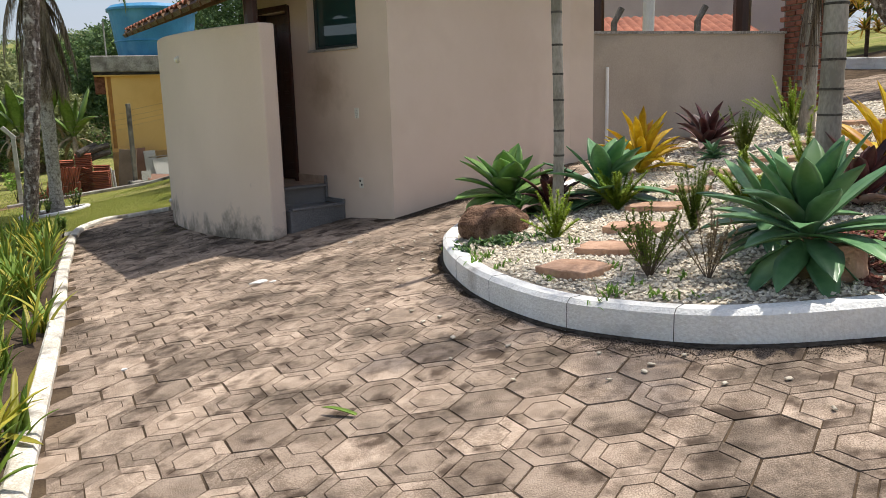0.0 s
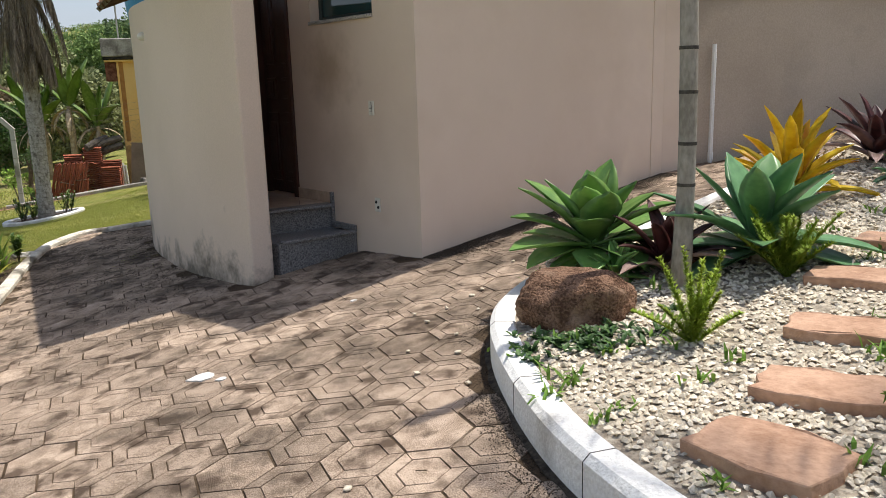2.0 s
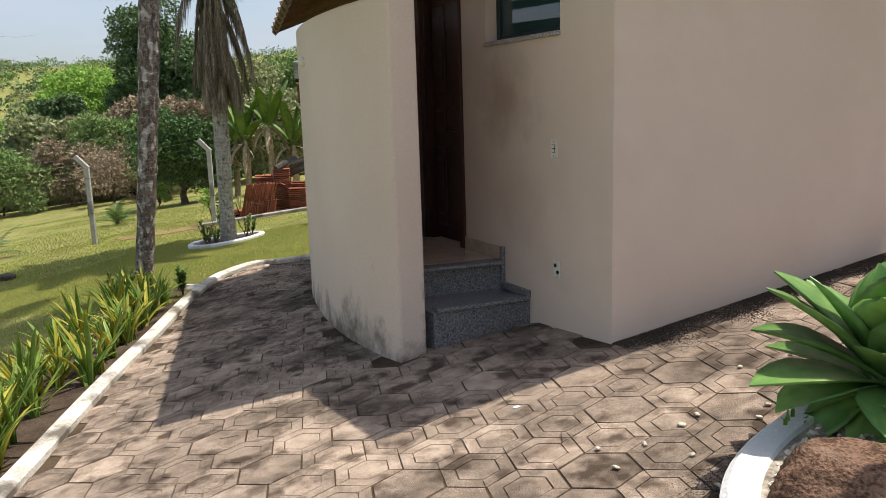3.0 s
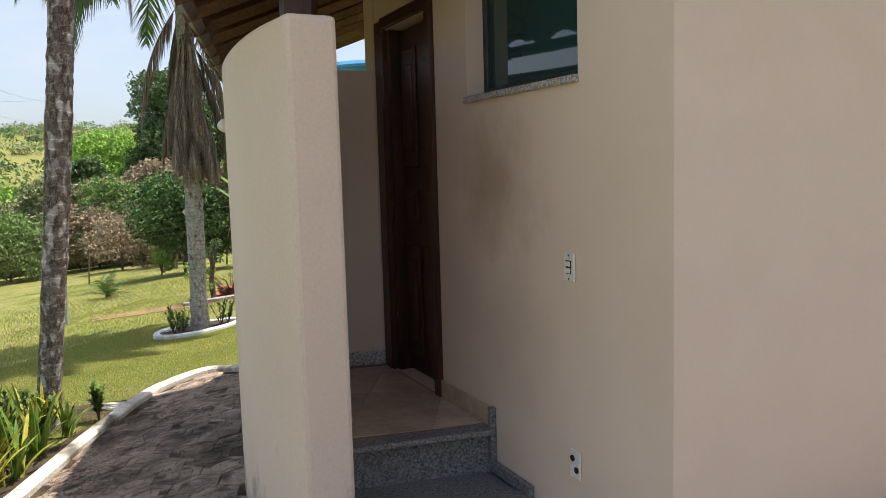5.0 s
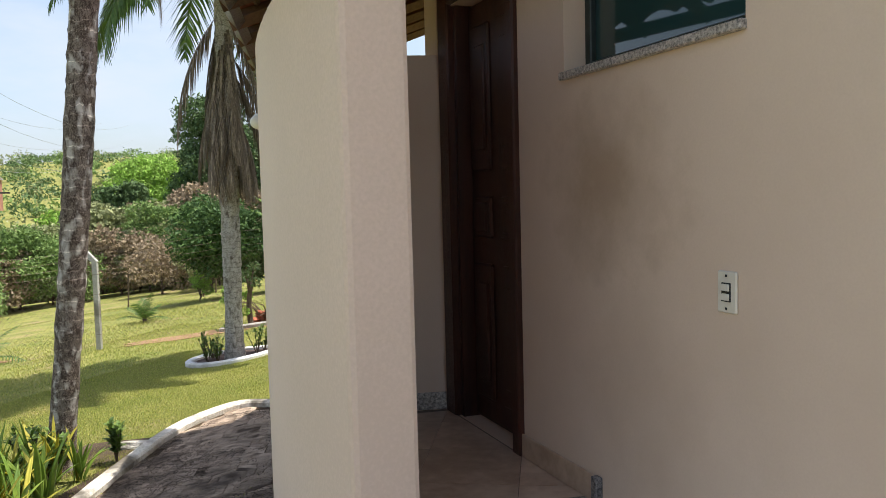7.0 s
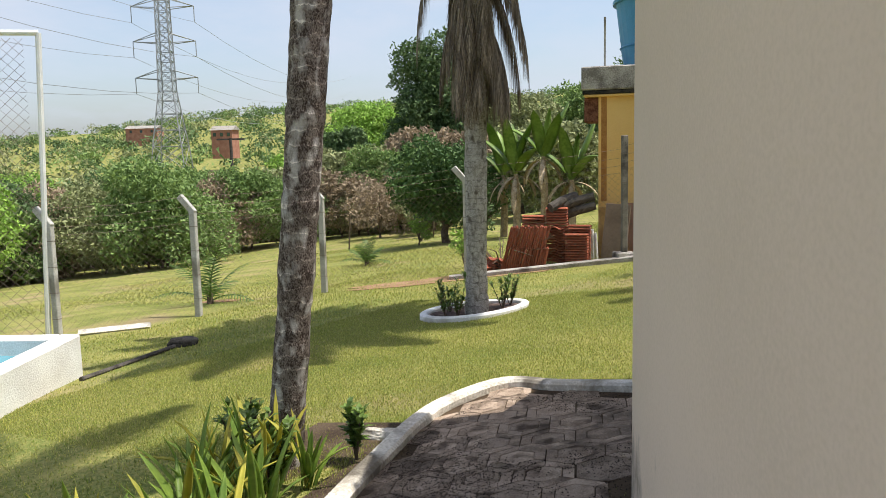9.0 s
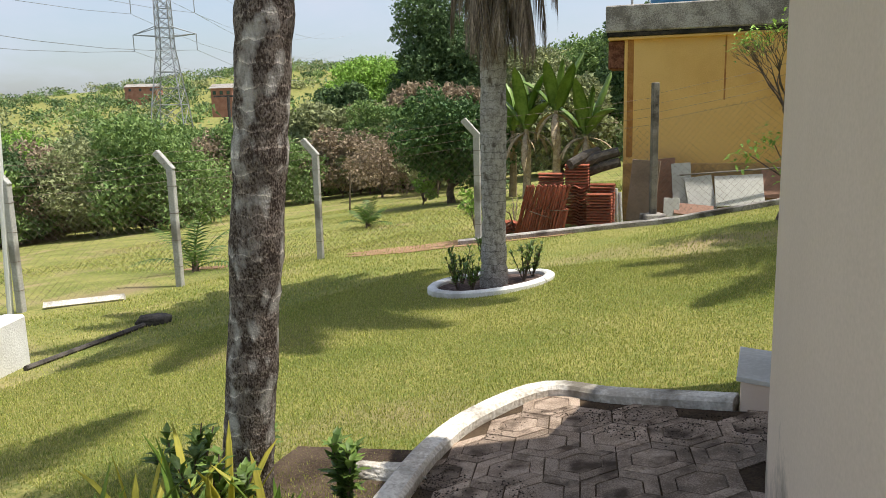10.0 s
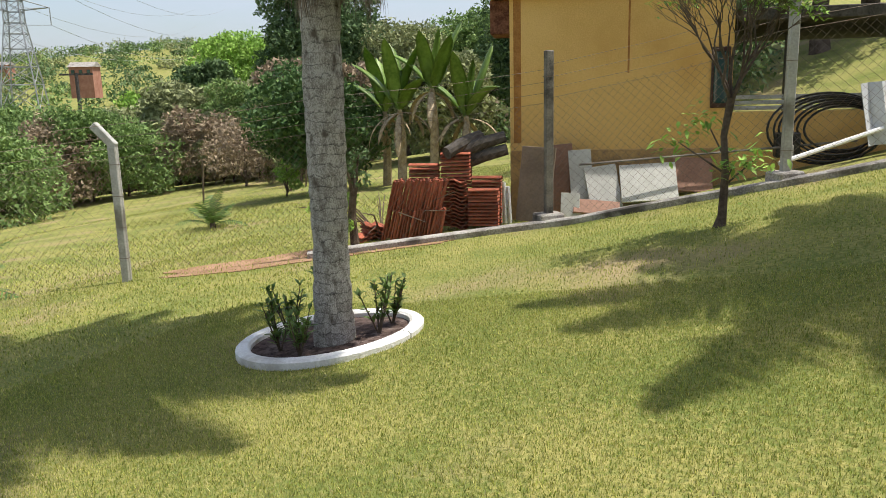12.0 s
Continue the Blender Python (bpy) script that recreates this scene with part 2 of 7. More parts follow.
def box(size, at=(0, 0, 0), bevel=0.0, turn=None, bm=None, segments=1):
    """A box centred at `at`; turn is a matrix."""
    own = bmesh.new() if bm is None else bm
    t = Matrix.Translation(at) @ (turn if turn is not None else Matrix()) @ Matrix.Diagonal((*size, 1))
    made = bmesh.ops.create_cube(own, size=1.0, matrix=t)
    if bevel:
        edges = {e for v in made["verts"] for e in v.link_edges}
        bmesh.ops.bevel(own, geom=list(edges), offset=bevel, segments=segments, affect="EDGES", profile=0.5)
    return own


def prism(outline, z0, z1, bevel=0.0):
    """An upright prism over a closed outline; z0, z1 are numbers or functions of x, y."""
    f0 = z0 if callable(z0) else (lambda x, y: z0)
    f1 = z1 if callable(z1) else (lambda x, y: z1)
    n = len(outline)
    verts = [(x, y, f0(x, y)) for x, y in outline] + [(x, y, f1(x, y)) for x, y in outline]
    faces = [tuple(range(n))[::-1], tuple(range(n, 2 * n))] + [(i, (i + 1) % n, n + (i + 1) % n, n + i) for i in range(n)]
    bm = bmesh.new()
    vs = [bm.verts.new(v) for v in verts]
    for f in faces:
        bm.faces.new([vs[i] for i in f])
    bmesh.ops.recalc_face_normals(bm, faces=bm.faces)
    if bevel:
        bmesh.ops.bevel(bm, geom=list(bm.edges), offset=bevel, segments=2, affect="EDGES", profile=0.5)
    return bm


def tube(points, radii, sides=10, bm=None, cap=True):
    """A tapered tube along points."""
    own = bmesh.new() if bm is None else bm
    pts = [Vector(p) for p in points]
    rings = []
    for i, p in enumerate(pts):
        d = (pts[min(i + 1, len(pts) - 1)] - pts[max(i - 1, 0)]).normalized()
        a = d.cross(Vector((0.31, 0.95, 0.05))).normalized() if abs(d.z) > 0.5 else d.cross(Vector((0, 0, 1))).normalized()
        b = d.cross(a)
        r = radii[i] if isinstance(radii, (list, tuple)) else radii
        rings.append([own.verts.new(p + (a * math.cos(2 * math.pi * k / sides) + b * math.sin(2 * math.pi * k / sides)) * r) for k in range(sides)])
    for r0, r1 in zip(rings, rings[1:]):
        for k in range(sides):
            own.faces.new((r0[k], r0[(k + 1) % sides], r1[(k + 1) % sides], r1[k]))
    if cap:
        own.faces.new(rings[0][::-1])
        own.faces.new(rings[-1])
    return own


def smooth_line(pts, per=6):
    """A Catmull-Rom line through points of any dimension."""
    p = [np.array(q, float) for q in pts]
    p = [2 * p[0] - p[1]] + p + [2 * p[-1] - p[-2]]
    out = []
    for i in range(1, len(p) - 2):
        for k in range(per):
            t = k / per
            out.append(0.5 * (2 * p[i] + (p[i + 1] - p[i - 1]) * t + (2 * p[i - 1] - 5 * p[i] + 4 * p[i + 1] - p[i + 2]) * t ** 2 + (3 * p[i] - p[i - 1] - 3 * p[i + 1] + p[i + 2]) * t ** 3))
    return [tuple(q) for q in out] + [tuple(p[-2])]


def offset_line(line, d):
    """The line moved d metres to its left."""
    out = []
    for i, (x, y) in enumerate(line):
        x0, y0 = line[max(i - 1, 0)]
        x1, y1 = line[min(i + 1, len(line) - 1)]
        l = math.hypot(x1 - x0, y1 - y0)
        out.append((x - (y1 - y0) / l * d, y + (x1 - x0) / l * d))
    return out


def inside(x, y, poly):
    hit = False
    j = len(poly) - 1
    for i in range(len(poly)):
        (xi, yi), (xj, yj) = poly[i], poly[j]
        if (yi > y) != (yj > y) and x < (xj - xi) * (y - yi) / (yj - yi) + xi:
            hit = not hit
        j = i
    return hit


def rail(line, section, zf):
    """Sweeps a section [(across to the left, up), ...] along a line on the ground zf."""
    n = len(section)
    verts, faces = [], []
    offs = [offset_line(line, a) for a, _ in section]
    for i in range(len(line)):
        z = zf(*line[i])
        verts += [(*offs[k][i], z + section[k][1]) for k in range(n)]
    for i in range(len(line) - 1):
        faces += [(i * n + k, i * n + (k + 1) % n, (i + 1) * n + (k + 1) % n, (i + 1) * n + k) for k in range(n)]
    faces += [tuple(range(n)), tuple(range((len(line) - 1) * n, len(line) * n))[::-1]]
    bm = bmesh.new()
    vs = [bm.verts.new(v) for v in verts]
    for f in faces:
        bm.faces.new([vs[i] for i in f])
    return bm


# ---- the lie of the land ----
def paved_z(x, y):
    return 0.14 * x + 0.0327 * y - 0.0267


def mixstep(a, b, t):
    t = min(1, max(0, t))
    return a + (b - a) * t * t * (3 - 2 * t)


def lawn_z(x, y):
    near = paved_z(x, y) - 0.03
    far = 0.1132 * x + 0.0041 * y + 0.1585
    far += 0.11 * max(0.0, min(x, -4.0) + 7.8) * min(1.0, max(0.0, (y - 14) / 4)) + (mixstep(0, 2.6, (y - 25) / 14) if x > -9 else 0.0)
    return mixstep(near, far, (y - 8.5) / 3.0) if x < 0 else near
# ---- lines of the plan ----
A0, A, B = (-0.484, 8.268), (-0.512, 8.297), (1.70, 10.25)
UX, UY = -0.695, 0.719
NX, NY = -0.719, -0.695


def on_wall(s, o=0.0):
    """A plan point on the door wall: s metres from the corner, o metres out."""
    return (A0[0] + UX * s + NX * o, A0[1] + UY * s + NY * o)


CURVE = smooth_line([(-1.82, 8.23), (-2.11, 8.48), (-2.53, 8.94), (-3.03, 9.60), (-3.62, 10.56), (-3.98, 11.4), (-4.22, 12.4), (-4.30, 13.2)], 5)
KERB_LEFT = smooth_line([(-1.0, 1.0), (-1.30, 1.9), (-1.81, 3.1), (-2.38, 4.45), (-3.0, 5.9), (-3.52, 7.05), (-4.05, 8.2), (-4.58, 9.45), (-5.02, 10.45), (-5.27, 11.1), (-5.46, 11.65), (-5.50, 12.05), (-5.37, 12.46), (-5.0, 12.44), (-4.41, 12.46)], 5)
KERB_GARDEN = smooth_line([(6.2, 3.2), (4.2, 3.05), (2.9, 3.12), (1.96, 3.28), (1.35, 3.46), (0.90, 3.79), (0.55, 4.2), (0.24, 4.85), (0.07, 5.5), (0.0, 6.1), (0.08, 6.55), (0.38, 7.0), (0.95, 7.55), (1.7, 8.3), (2.6, 9.1)], 6)
GARDEN = KERB_GARDEN + [(3.6, 9.95), (4.6, 10.6), (5.6, 10.2), (6.0, 8.6), (6.6, 6.0)]


def garden_z(x, y):
    return paved_z(x, y) + 0.15


PAVED_CORE = offset_line(KERB_LEFT, -0.02) + [(-4.2, 12.5), (-3.0, 8.5), (0.0, 6.0), (0.0, 0.0)]


def ground_z(x, y):
    """The land from the lawn to the far hills."""
    if x > -1.0 and y < 40:
        z = paved_z(x, y) - 0.06
        return z if x < 12 else z
    z = lawn_z(x, y)
    r = math.hypot(x + 5, y - 11)
    if inside(x, y, PAVED_CORE):
        return z - 0.25
    if r > 34:
        z0 = lawn_z(-5 + (x + 5) * 34 / r, 11 + (y - 11) * 34 / r)
        a = math.atan2(-(x + 5), y - 11)
        dip = mixstep(0, -9.0, (r - 34) / 60) * mixstep(0.15, 1, (a - 0.25) / 0.5)
        rise = mixstep(0, 1, (r - 100) / 560) * (44 + 14 * math.sin(a * 3.1 + 0.6) + 5 * math.sin(a * 9.0))
        z = z0 + dip + rise
    elif x < -13.5:
        z += 0.10 * noise.noise((x * 0.3, y * 0.3, 0.0))
    return z


# ---- ground ----
def build_ground():
    near = [-34 + 0.75 * i for i in range(36)] + [-7 + 0.2 * i for i in range(32)] + [-0.5 + 0.5 * i for i in range(36)]
    xs = [-2200, -1500, -1000, -720, -520, -400, -300, -230, -180, -140, -110, -90, -75, -62, -52, -44, -38] + near + [20, 28, 40, 60, 100, 200, 500, 1200]
    ys = [-600, -200, -80, -40, -20, -10, -5] + [-2, -1] + [0.2 * i for i in range(67)] + [13.5 + 0.5 * i for i in range(53)] + [40.5, 44, 50, 58, 68, 80, 100, 130, 170, 220, 300, 400, 520, 700, 1000, 1500, 2200]
    verts = [(x, y, ground_z(x, y)) for x in xs for y in ys]
    n = len(ys)
    faces = [(i * n + j, (i + 1) * n + j, (i + 1) * n + j + 1, i * n + j + 1) for i in range(len(xs) - 1) for j in range(n - 1)]
    ob = part("ground", (verts, faces), GRASS_GROUND, smooth=True)
    tagged(ob, "sloping mown lawn running down to a wooded valley", "ground", kind="structure")
    return ob


build_ground()

PAVED = [p for p in KERB_LEFT] + [(-4.2, 12.5)] + CURVE[::-1][2:] + [(-1.7, 8.42), (-1.08, 8.85), A, B, (5.0, 11.3), (6.0, 20.0), (14, 22), (14, -6), (-1.0, -6)]
ob = part("pavement", prism(PAVED, lambda x, y: paved_z(x, y) - 0.3, lambda x, y: paved_z(x, y) - 0.006), JOINT)
tagged(ob, "sloping yard paved in worn brown hexagonal concrete blocks", "pavement", kind="structure")
PAVEMENT = ob

# ---- kerbs and bed ----
ob = part("kerb_left", rail(KERB_LEFT, [(0.0, -0.2), (0.0, 0.035), (0.018, 0.052), (0.10, 0.052), (0.12, 0.035), (0.12, -0.2)], paved_z), OLDKERB)
tagged(ob, "low worn white-painted concrete kerb along the flower strip", "kerb", kind="structure")
ob = part("kerb_garden", rail(KERB_GARDEN, [(0.0, -0.2), (0.0, 0.15), (-0.025, 0.175), (-0.115, 0.175), (-0.14, 0.15), (-0.14, -0.2)], paved_z), WHITEKERB, smooth=False)
tagged(ob, "curved whitewashed concrete kerb round the gravel garden", "kerb", kind="structure")
CRACK = material("dark_crack", (0.03, 0.026, 0.022), (0.09, 0.08, 0.07), 0.05, 60, 1.0, 0.4, 0.1)
for k in (18, 27, 34, 41, 47, 54):
    x0, y0 = KERB_GARDEN[k]
    dx, dy = KERB_GARDEN[k + 1][0] - x0, KERB_GARDEN[k + 1][1] - y0
    l = math.hypot(dx, dy)
    seam = [(x0 + dx / l * q, y0 + dy / l * q) for q in (0.0, 0.0035)]
    ob = part("kerb_joint", rail(seam, [(0.0015, -0.02), (0.0015, 0.15), (-0.025, 0.1765), (-0.115, 0.1765), (-0.1415, 0.15), (-0.1415, -0.02)], paved_z), CRACK)
    tagged(ob, "dark hairline joint across the whitewashed kerb", "joint", kind="structure")
GRAVEL = material("gravel_bed", (0.26, 0.21, 0.155), (0.50, 0.44, 0.35), 0.05, 60, 0.9, 0.8, 0.2, third=(0.2, 0.17, 0.13), third_at=0.6, depth=0.02)
ob = part("garden_bed", prism(offset_line(KERB_GARDEN, -0.10) + GARDEN[len(KERB_GARDEN):], lambda x, y: paved_z(x, y) - 0.2, garden_z), GRAVEL)
tagged(ob, "planting bed covered in white pebbles", "garden bed", kind="structure")


# ---- house ----
def wall_run(name, p, q, z0, z1, thick, mat, label, holes=()):
    """A wall from p to q, its outer face on the line, thickness to the left of p to q; holes are (s0, s1, z0, z1)."""
    l = math.hypot(q[0] - p[0], q[1] - p[1])
    turn = Matrix.Translation((p[0], p[1], 0)) @ Matrix.Rotation(math.atan2(q[1] - p[1], q[0] - p[0]), 4, "Z")
    ss = sorted({0.0, l, *[h[0] for h in holes], *[h[1] for h in holes]})
    zs = sorted({z0, z1, *[h[2] for h in holes], *[h[3] for h in holes]})
    bm = bmesh.new()
    for s0, s1 in zip(ss, ss[1:]):
        for a, b in zip(zs, zs[1:]):
            if any(h[0] <= s0 and s1 <= h[1] and h[2] <= a and b <= h[3] for h in holes):
                continue
            bmesh.ops.create_cube(bm, size=1, matrix=turn @ Matrix.Translation(((s0 + s1) / 2, thick / 2, (a + b) / 2)) @ Matrix.Diagonal((s1 - s0, thick, b - a, 1)))
    bmesh.ops.remove_doubles(bm, verts=bm.verts, dist=0.0005)
    inner = [f for f in bm.faces if any(g is not f and (g.calc_center_median() - f.calc_center_median()).length < 0.001 for e in f.edges for g in e.link_faces)]
    bmesh.ops.delete(bm, geom=inner, context="FACES")
    ob = part(name, bm, mat)
    return tagged(ob, label, "wall", kind="structure")


FLOOR_Z, EAVE_Z = 0.475, 3.1
WIN = (0.55, 1.45, 2.015, 2.66)
DOOR = (1.88, 2.50, FLOOR_Z, 2.5)
# the outer face looks out of the house, so the run goes from the far end to the corner
LEN = 2.85
far = on_wall(LEN)
wall_run("wall_door", far, A, -0.6, EAVE_Z, 0.18, PLASTER, "beige plastered house wall with a small high window",
         [(LEN - WIN[1], LEN - WIN[0], WIN[2], WIN[3]), (LEN - DOOR[1], LEN - DOOR[0], DOOR[2], DOOR[3])])
wall_run("wall_side", A, B, -0.6, EAVE_Z, 0.18, PLASTER, "plain beige plastered house wall in shade")
wall_run("wall_return", B, (2.02, 10.36), -0.2, EAVE_Z, 0.18, PLASTER, "beige plastered wall end")
wall_run("wall_garden", (2.02, 10.45), (4.95, 11.42), -0.2, 2.2, 0.15, PLASTER_DARKER, "darker beige garden wall with a thin coping")
REAR = (B[0] + UX * 2.85, B[1] + UY * 2.85)
wall_run("wall_far", B, REAR, -0.2, EAVE_Z, 0.18, PLASTER, "beige plastered house wall")
wall_run("wall_rear", REAR, far, -0.4, EAVE_Z, 0.18, PLASTER, "beige plastered rear house wall")
inner_end = on_wall(2.62, -0.08)
wall_run("wall_porch", (-2.93, 9.83), inner_end, 0.0, 2.29, 0.12, PLASTER, "low beige wall closing the porch")

curve_in = offset_line(CURVE, -0.20)
ob = part("wall_curved", prism(CURVE + curve_in[::-1], lambda x, y: paved_z(x, y) - 0.3, lambda x, y: 2.25 + 0.03 * min(2.2, max(0.0, y - 8.3)), 0.02), PLASTER_FOOT)
tagged(ob, "curved free-standing beige plastered screen wall", "wall", kind="structure")

# porch floor and steps
ob = part("porch_floor", prism([on_wall(1.28), on_wall(2.75), (-2.95, 9.85), (-2.62, 9.3), (-2.02, 8.73)], 0.0, FLOOR_Z), MORTAR)
tagged(ob, "marbled beige porch floor tiles", "floor", kind="structure")
PORCH = ob


def clipped(poly, outline):
    """The part of a convex polygon inside a convex outline."""
    area = sum(a[0] * b[1] - b[0] * a[1] for a, b in zip(outline, outline[1:] + outline[:1]))
    ring = outline if area > 0 else outline[::-1]
    for a, b in zip(ring, ring[1:] + ring[:1]):
        side = lambda p: (b[0] - a[0]) * (p[1] - a[1]) - (b[1] - a[1]) * (p[0] - a[0])
        out = []
        for p, q in zip(poly, poly[1:] + poly[:1]):
            if side(p) >= 0:
                out.append(p)
            if side(p) * side(q) < 0:
                f = side(p) / (side(p) - side(q))
                out.append((p[0] + (q[0] - p[0]) * f, p[1] + (q[1] - p[1]) * f))
        poly = out
        if len(poly) < 3:
            return []
    return poly


PORCH_OUT = [on_wall(1.33, 0.015), on_wall(2.60, 0.015), (-2.86, 9.72), (-2.58, 9.32), (-2.06, 8.80)]
for i in range(-8, 9):
    for j in range(-8, 9):
        cx, cy = on_wall(2.0, 0.6)
        cx, cy = cx + 0.40 * (i * 0.97 - j * 0.25), cy + 0.40 * (i * 0.25 + j * 0.97)
        h = 0.1985
        tile = clipped([(cx + h * (u * 0.97 - v * 0.25), cy + h * (u * 0.25 + v * 0.97)) for u, v in ((-1, -1), (1, -1), (1, 1), (-1, 1))], PORCH_OUT)
        if tile:
            part("floor_tile", prism(tile, FLOOR_Z - 0.003, FLOOR_Z + 0.005), FLOORTILE, PORCH)
ob = part("porch_step", prism([on_wall(0.91), on_wall(1.28), (-2.1, 8.75), (-1.66, 8.44)], -0.2, 0.265, 0.008), GRANITE)
tagged(ob, "grey granite entrance step", "step", kind="structure")

# roof
def tiled_roof(name, p, q, up, rise, z, label):
    """A sheet of curved clay tiles; p to q is the eave, up the run of the slope in plan."""
    pv, qv, uv = Vector((*p, z)), Vector((*q, z)), Vector((*up, rise))
    l = (qv - pv).length
    cols = int(l / 0.055)
    verts, faces = [], []
    for i in range(cols + 1):
        w = 0.035 * abs(math.sin(i * math.pi / 4)) 
        for k in range(5):
            c = pv.lerp(qv, i / cols) + uv * (k / 4)
            verts += [(c.x, c.y, c.z + w), (c.x, c.y, c.z + w - 0.02)]
    for i in range(cols):
        for k in range(4):
            a, b = (i * 5 + k) * 2, ((i + 1) * 5 + k) * 2
            faces += [(a, b, b + 2, a + 2), (a + 1, a + 3, b + 3, b + 1)]
        a, b = i * 10, (i + 1) * 10
        faces += [(a, a + 1, b + 1, b), (a + 8, b + 8, b + 9, a + 9)]
    ob = part(name, (verts, faces), CLAY)
    return tagged(ob, label, "roof", kind="structure")


ea = (-2.15, 7.95)
eb = (-4.73, 12.20)
EU = (1.7, 1.05)
tiled_roof("roof_porch", ea, eb, EU, 0.75, 2.56, "clay tile porch roof on wooden rafters")
c0 = (-0.52, 7.72)
tiled_roof("roof_main", (c0[0] + UX * 3.3, c0[1] + UY * 3.3), c0, (2.2, 2.0), 0.8, EAVE_Z, "clay tile house roof")
ob = part("ceiling", prism([(-0.5, 7.75), (2.0, 10.0), (2.1, 10.3), (-0.2, 12.7), on_wall(3.1, 0.1)], EAVE_Z, EAVE_Z + 0.1), WOOD_RAFTER)
tagged(ob, "boarded eaves and ceiling", "ceiling", kind="structure")

rafters = tagged(new("porch_rafters"), "brown timber rafters under the porch roof", "rafters", kind="structure")
ev, uv = Vector((eb[0] - ea[0], eb[1] - ea[1], 0)), Vector((*EU, 0.75))
n = 12
for i in range(n):
    p = Vector((*ea, 2.50)) + ev * ((i + 0.3) / n)
    part("rafter", tube([p - uv * 0.02, p + uv], 0.045, 4), WOOD_RAFTER, rafters)
for k in range(4):
    p = Vector((*ea, 2.55)) + uv * (0.05 + 0.3 * k)
    part("batten", tube([p, p + ev], 0.02, 4), WOOD_RAFTER, rafters)
part("fascia", tube([Vector((*ea, 2.49)), Vector((*eb, 2.49))], 0.04, 4), WOOD_DARK, rafters)

# ---- door, window and fittings of the house ----
WALL_TURN = math.degrees(math.atan2(A[1] - far[1], A[0] - far[0]))
GLASS = glass("dark_window_glass")
IRON = material("green_black_metal", (0.012, 0.022, 0.02), (0.025, 0.04, 0.036), 0.2, 40, 0.4, 0.05, 0.5)
PLASTIC = material("cream_plastic", (0.66, 0.63, 0.54), (0.74, 0.71, 0.62), 0.1, 30, 0.4, 0.02, 0.5)
BLACK = material("black_plastic", (0.01, 0.01, 0.011), (0.025, 0.025, 0.026), 0.1, 30, 0.45, 0.05, 0.4)
WHITE_METAL = material("white_painted_metal", (0.70, 0.70, 0.68), (0.82, 0.82, 0.80), 0.3, 50, 0.45, 0.1, 0.5)


def wall_frame(s, o, z):
    """The pose of something on the door wall: x runs towards the corner, y out of the wall inwards."""
    x, y = on_wall(s, o)
    return pose(x, y, z, 0, 0, WALL_TURN)


door = tagged(new("door_1"), "dark red-brown panelled wooden front door, half open in shadow", "door", kind="structure")
door.matrix_basis = wall_frame(DOOR[0], 0.0, FLOOR_Z)
w, h = DOOR[1] - DOOR[0], DOOR[3] - DOOR[2]
part("casing", box((0.07, 0.05, h + 0.06), (-0.035 + 0.07, 0.0, h / 2 + 0.03), 0.008), WOOD_DARK, door)
part("casing", box((0.12, 0.05, h + 0.06), (-w - 0.056, 0.0, h / 2 + 0.03), 0.008), WOOD_DARK, door)
part("casing", box((w + 0.07, 0.05, 0.07), (-w / 2, 0.002, h + 0.04), 0.008), WOOD_DARK, door)
part("jamb", box((0.03, 0.16, h), (-0.016, 0.09, h / 2), 0.004), WOOD_DARK, door)
part("jamb", box((0.03, 0.16, h), (-w + 0.016, 0.09, h / 2), 0.004), WOOD_DARK, door)
leaf = part("door_leaf", box((w - 0.06, 0.035, h - 0.02), (-w / 2, 0.10, h / 2), 0.004), WOOD_DARK, door)
for cx in (-w * 0.27, -w * 0.73):
    for z0, z1 in ((0.12, 0.78), (0.90, 1.10), (1.22, h - 0.12)):
        part("door_panel", box((w * 0.32, 0.02, z1 - z0), (cx, 0.078, (z0 + z1) / 2), 0.012), WOOD_DARK, leaf)
        part("door_moulding", box((w * 0.20, 0.016, (z1 - z0) * 0.72), (cx, 0.066, (z0 + z1) / 2), 0.008), WOOD_DARK, leaf)

win = tagged(new("window_1"), "small high window with dark reflecting glass and granite sill", "window", kind="structure")
win.matrix_basis = wall_frame(WIN[0], 0.0, WIN[2])
w, h = WIN[1] - WIN[0], WIN[3] - WIN[2]
for at, sz in (((-0.02, 0.11, h / 2), (0.04, 0.04, h)), ((-w + 0.02, 0.11, h / 2), (0.04, 0.04, h)), ((-w / 2, 0.11, 0.02), (w - 0.08, 0.04, 0.04)), ((-w / 2, 0.11, h - 0.02), (w - 0.08, 0.04, 0.04))):
    part("window_frame", box(sz, at, 0.004), IRON, win)
part("pane", box((w - 0.08, 0.006, h - 0.08), (-w / 2, 0.115, h / 2)), GLASS, win)
part("window_sill", box((w + 0.01, 0.15, 0.028), (-w / 2, 0.052, -0.012), 0.004), GRANITE_PALE, win, "pale speckled granite sill")

# skirting and granite edging on the porch
ob = part("baseboard", box((1.83 - 1.26, 0.012, 0.10), (0, 0, 0), 0.003), FLOORTILE)
ob.matrix_basis = wall_frame((1.83 + 1.26) / 2, 0.007, FLOOR_Z + 0.05)
tagged(ob, "marbled tile skirting along the porch wall", "skirting", kind="structure")
ob = part("trim", box((0.035, 0.03, 0.30), (0, 0, 0), 0.004), GRANITE)
ob.matrix_basis = wall_frame(1.245, 0.016, 0.43)
tagged(ob, "granite edging strip beside the steps", "trim", kind="structure")
ob = part("trim", box((0.36, 0.03, 0.05), (0, 0, 0), 0.004), GRANITE)
ob.matrix_basis = wall_frame(1.08, 0.016, 0.30)
tagged(ob, "granite edging strip beside the steps", "trim", kind="structure")


